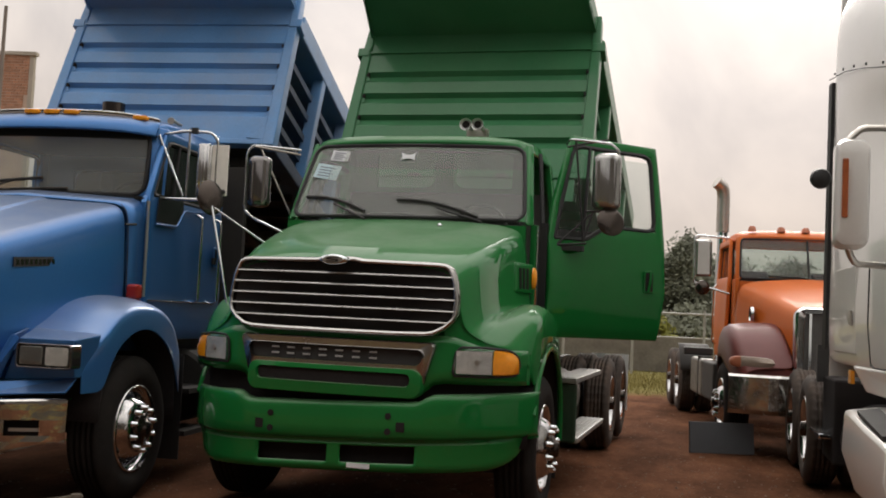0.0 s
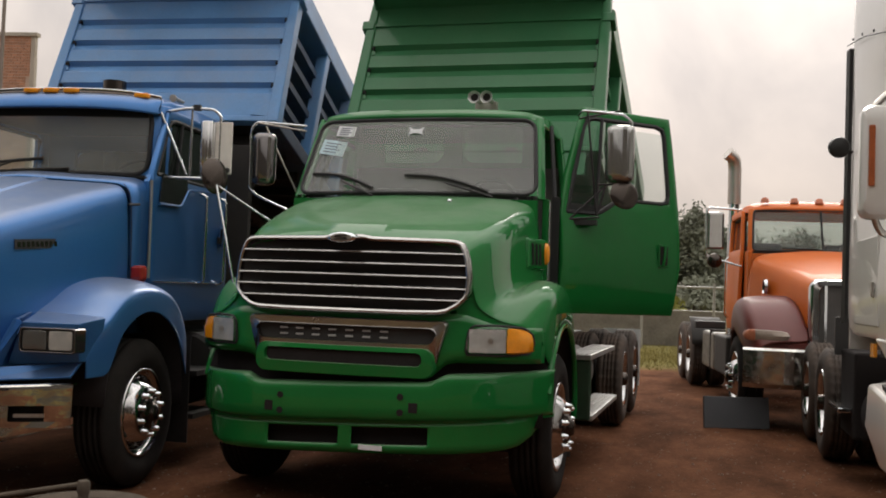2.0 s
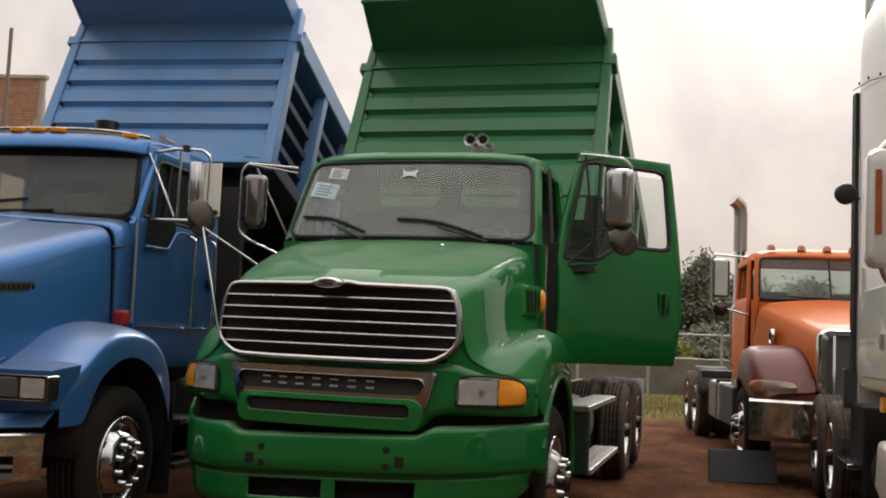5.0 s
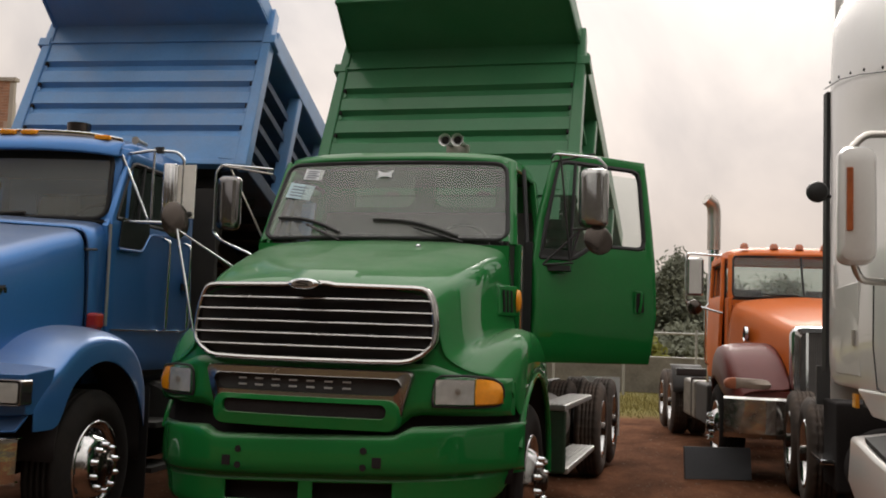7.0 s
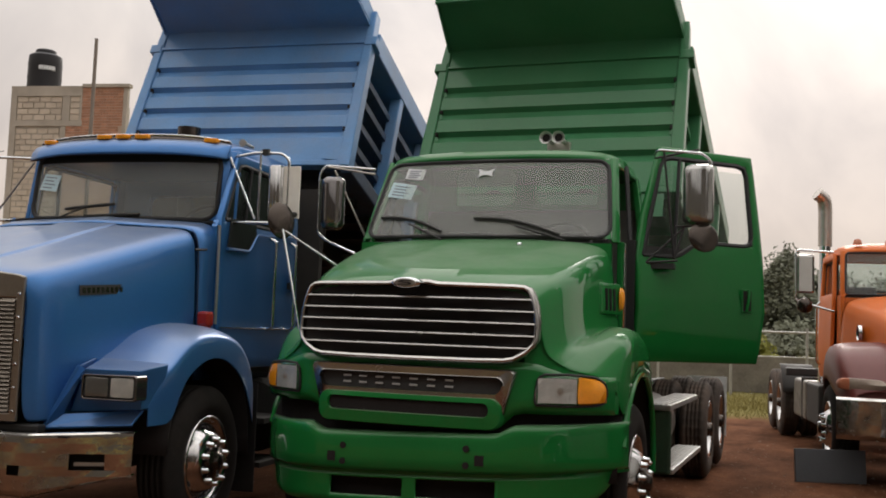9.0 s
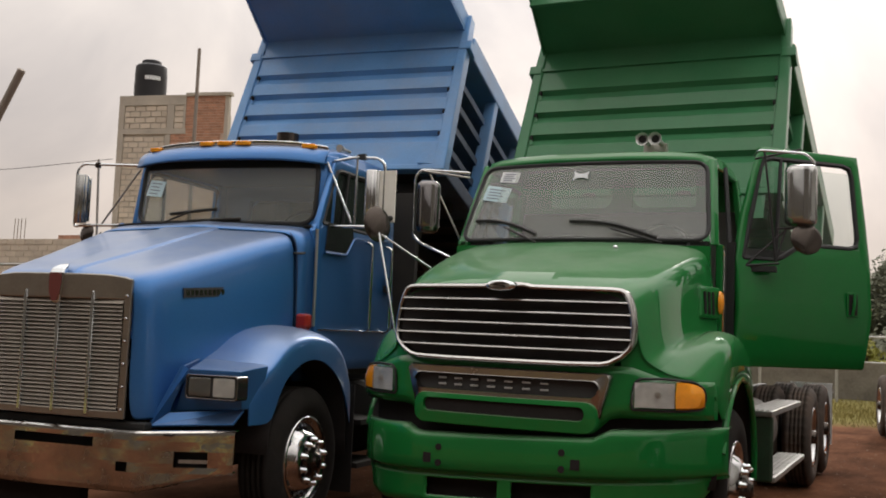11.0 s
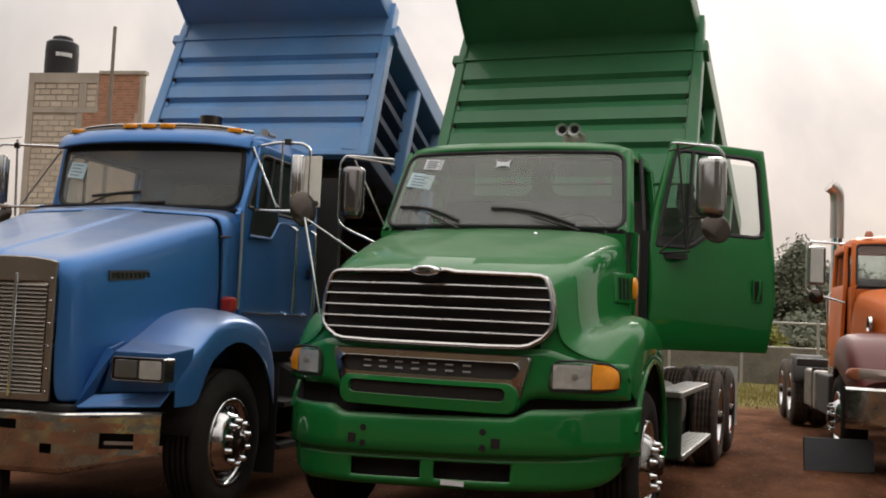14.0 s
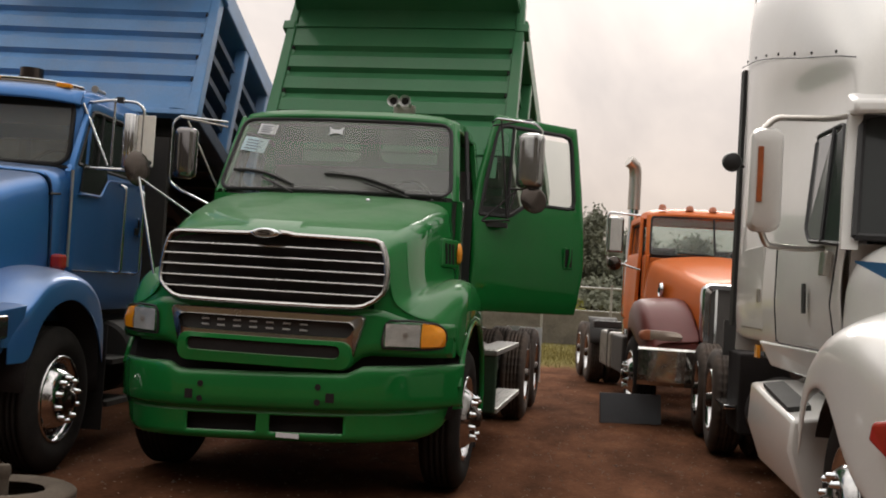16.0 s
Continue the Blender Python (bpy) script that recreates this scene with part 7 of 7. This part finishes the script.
tank = thing("water_tank", pose(-24.50, 24.0, 9.6), "black plastic rooftop water tank", "water tank")
part("tank_body", lathe([(0, 0.58), (0.1, 0.60), (0.45, 0.59), (0.5, 0.60), (0.95, 0.59), (1.0, 0.60), (1.38, 0.575), (1.46, 0.46), (1.48, 0.37), (1.60, 0.36), (1.635, 0.30), (1.65, 0.01)], "z", 32), TANKBLACK, tank, smooth=True)
for k in range(7):
    a = radians(-66 + 8 * k)
    q = part("tank_mark", box(-0.036, 0.036, -0.006, 0.006, 0, 0.15), PAPER, tank)
    q.matrix_local = pose(0.606 * math.cos(a), 0.606 * math.sin(a), 0.80, 0, 0, math.degrees(a) + 90)

part("inlet_box", box(-0.57, -0.36, -0.12, 0.12, 1.34, 1.56), TANKBLACK, tank, "square inlet shoulder", bevel=0.02)

mast = thing("utility_pole", pose(-12.4, 12.03, 0), "slim weathered wooden utility pole", "pole")
part("shaft", lathe([(0, 0.05), (4, 0.045), (7.5, 0.038)], "z", 12), POLE, mast, smooth=True)

stick = thing("leaning_post", pose(-11.2, 5.0, 0), "pale wooden post leaning over the wall", "post")
part("shaft", tube([(-1.84, 0, 0), (1.3, 0, 5.08)], 0.06, 12), POLE, stick, smooth=True)

wall = part("wall_west", box(-60, -16.5, 19.0, 19.2, 0, 3.95), BLOCK)
tagged(wall, "long unplastered block boundary wall", "wall", kind="structure")
# unseen dark walls added behind and beside the camera to block low sky light
for nm, b in (("blocker_wall_south", (-60, 60, -12.2, -12.0, 0, 7.5)), ("blocker_wall_east", (15.0, 15.2, -12.0, 40, 0, 5.0))):
    tagged(part(nm, box(*b), BLOCKERWALL), "unseen dark wall added to block low sky light", "wall", kind="structure")
OLDWALL = material("weathered_rubble_masonry", (0.205, 0.185, 0.155), 0.95, vary=0.35, scale=2.2, fine=14, bump=0.6, dirt=(0.09, 0.08, 0.065), dirt_amount=0.6)
low = part("wall_north", box(-16.5, 60, 26.0, 26.25, 0, 1.1), OLDWALL)
tagged(low, "low weathered grey masonry boundary wall", "wall", kind="structure")
rail = thing("pipe_fence", pose(0, 24.0, 0), "galvanised pipe rail fence at the yard's edge", "fence")
part("rail", tube([(-8, 0, 1.78), (14, 0, 1.78)], 0.035, 8), GALV, rail, smooth=True)
part("rail", tube([(-8, 0, 1.1), (14, 0, 1.1)], 0.025, 8), GALV, rail, smooth=True)
for x in span(-8, 14, 11):
    part("post", lathe([(0, 0.04), (1.9, 0.04)], "z", 10, (x, 0, 0)), GALV, rail)

for i, (x, y, h, s) in enumerate(((0.95, 40, 5.2, 1.0), (2.7, 42, 4.6, 1.6), (-0.5, 41, 4.5, 0.9), (-2.4, 44, 4.2, 1.8), (5.6, 45, 4.6, 2.0), (9, 46, 4.4, 2.0), (-6, 46, 4.5, 2.0))):
    tree(x, y, h, s, 10 + i, LEAF, 18000, 0.10)
for i, (x, y, h, s) in enumerate(((1.2, 38, 2.3, 1.5), (3.8, 40, 2.2, 1.7), (-1.4, 41, 2.2, 1.6))):
    tree(x, y, h, s, 60 + i, LEAF, 2600, 0.13)
tree(0.2, 30, 1.9, 0.6, 40, LEAFY, 500, 0.09)

# cable from the west to the building
cable = thing("overhead_cable", pose(0, 0, 0), "thin dark overhead cable", "cable")
part("strand", tube([(-60, 23.0, 7.6), (-40, 22.8, 7.1), (-30, 22.7, 7.05), (-24.8, 22.6, 7.25)], 0.011, 6), SEAL, cable)
for a, b in (((-34, 17.5, 3.0), (-17.0, 17.5, 3.0)),):
    pipe = thing("pipe_fence", pose(0, 0, 0), "pale pipe rail in front of the block wall", "fence")
    part("rail", tube([a, b], 0.05, 8), GALV, pipe, smooth=True)
    for x in span(-34, -17, 6):
        part("post", lathe([(0, 0.05), (3.05, 0.05)], "z", 10, (x, 17.5, 0)), GALV, pipe)
for x in (-25.6, -25.45, -25.3, -25.12):
    bar = thing("rebar", pose(x, 19.1, 3.9), "rusty steel bar standing out of the wall", "bar", "bars on the wall")
    part("rod", tube([(0, 0, -0.2), (0.02, 0, 0.75)], 0.012, 6), BRASS, bar)
stackb = thing("brick_pile", pose(-22.9, 19.1, 3.95), "small pile of bricks on the wall", "bricks")
for k in range(10):
    o = part("brick", box(-0.12, 0.12, -0.06, 0.06, 0, 0.06), BRICK, stackb)
    o.location = (-0.5 + 0.25 * (k % 5), 0, 0.065 * (k // 5))
blocks(wall, "concrete_block", BLOCK, -30.4, -17.0, 2.15, 3.95, 0.42, 0.20, 19.0, 0.02, limit=298)

SLATE = material("slate_grey_sheet", (0.085, 0.09, 0.10), 0.7, vary=0.15, scale=3)
panel = thing("board", pose(2.47, 6.1, 0, -8, 0, 20), "dark grey board leaning in the yard", "board")
part("sheet", box(-0.38, 0.38, -0.02, 0.02, 0.0, 0.355), SLATE, panel, bevel=0.006)

DUSTY = material("dust_caked_rubber", (0.105, 0.082, 0.062), 0.9, vary=0.3, scale=5, bump=0.1)
old = thing("old_tyre", pose(-1.22, -0.88, 0.079, 0, 90, 0), "dust-caked worn tyre lying flat on the dirt", "tyre")
part("casing", tyre_bm(False), DUSTY, old, smooth=True)
old.scale = (0.54, 0.80, 0.80)

bar = thing("steel_bar", pose(0, 0, 0), "dusty bent steel bar standing in the old tyre", "bar")
part("rod", tube([(-2.30, -1.02, 0.05), (-1.75, -0.95, 0.158), (-1.23, -0.88, 0.258)], 0.016, 10), DUSTY, bar, smooth=True)
part("collar", lathe([(-0.045, 0.030), (-0.03, 0.036), (0.02, 0.038), (0.035, 0.030), (0.036, 0.002)], "z", 14, (-1.22, -0.88, 0.245)), DUSTY, bar, smooth=True)
part("post", tube([(-1.22, -0.88, 0.0), (-1.22, -0.88, 0.24)], 0.030, 12), DUSTY, bar, smooth=True)

# scattered stones and dry grass
rnd = random.Random(5)


def scatter(name, n, mat, place, make, label, category):
    verts, faces = [], []
    for _ in range(n):
        x, y = place()
        make(verts, faces, x, y)
    me = bpy.data.meshes.new(name)
    me.from_pydata(verts, [], faces)
    me.materials.append(mat)
    tagged(new(name, me), label, category, kind="stuff")


def stone(verts, faces, x, y):
    r = rnd.uniform(0.004, 0.014) * (2.0 if rnd.random() < 0.05 else 1.0)
    z = ground_height(x, y) + r * 0.2
    k = len(verts)
    a = rnd.uniform(0, 3.14)
    for i in range(4):
        b = a + i * 1.5708
        q = r * rnd.uniform(0.7, 1.3)
        verts.append((x + q * math.cos(b), y + q * math.sin(b), z))
    verts.append((x + rnd.uniform(-0.3, 0.3) * r, y + rnd.uniform(-0.3, 0.3) * r, z + r * rnd.uniform(0.5, 0.9)))
    faces.extend([(k, k + 1, k + 4), (k + 1, k + 2, k + 4), (k + 2, k + 3, k + 4), (k + 3, k, k + 4)])


def blade(verts, faces, x, y):
    h = rnd.uniform(0.03, 0.13)
    a = rnd.uniform(0, 6.28)
    w = 0.012
    dx, dy = w * math.cos(a), w * math.sin(a)
    lx, ly = rnd.gauss(0, 0.4) * h, rnd.gauss(0, 0.4) * h
    k = len(verts)
    verts.extend([(x - dx, y - dy, -0.02), (x + dx, y + dy, -0.02), (x + lx, y + ly, h)])
    faces.append((k, k + 1, k + 2))


STONE = material("small_brown_stone", (0.19, 0.125, 0.095), 0.95, vary=0.3, scale=8)
scatter("gravel", 4200, STONE, lambda: (rnd.uniform(-3, 5), rnd.triangular(-4.5, 14, -1.5)), stone, "small loose stones strewn over the dirt", "gravel")
scatter("dry_grass", 14000, STRAW, lambda: (rnd.uniform(-3, 9), rnd.triangular(14.8, 25.8, 19)), blade, "dry yellow grass along the yard's edge", "grass")
RUBBLE = material("pale_rubble", (0.34, 0.32, 0.29), 0.9, vary=0.3, scale=5)
scatter("rubble", 260, RUBBLE, lambda: (rnd.uniform(-2, 8), rnd.gauss(25.2, 0.3)), lambda v, f, x, y: [stone(v, f, x + rnd.gauss(0, 0.05), y) for _ in range(3)], "pale rubble heaped below the low wall", "rubble")
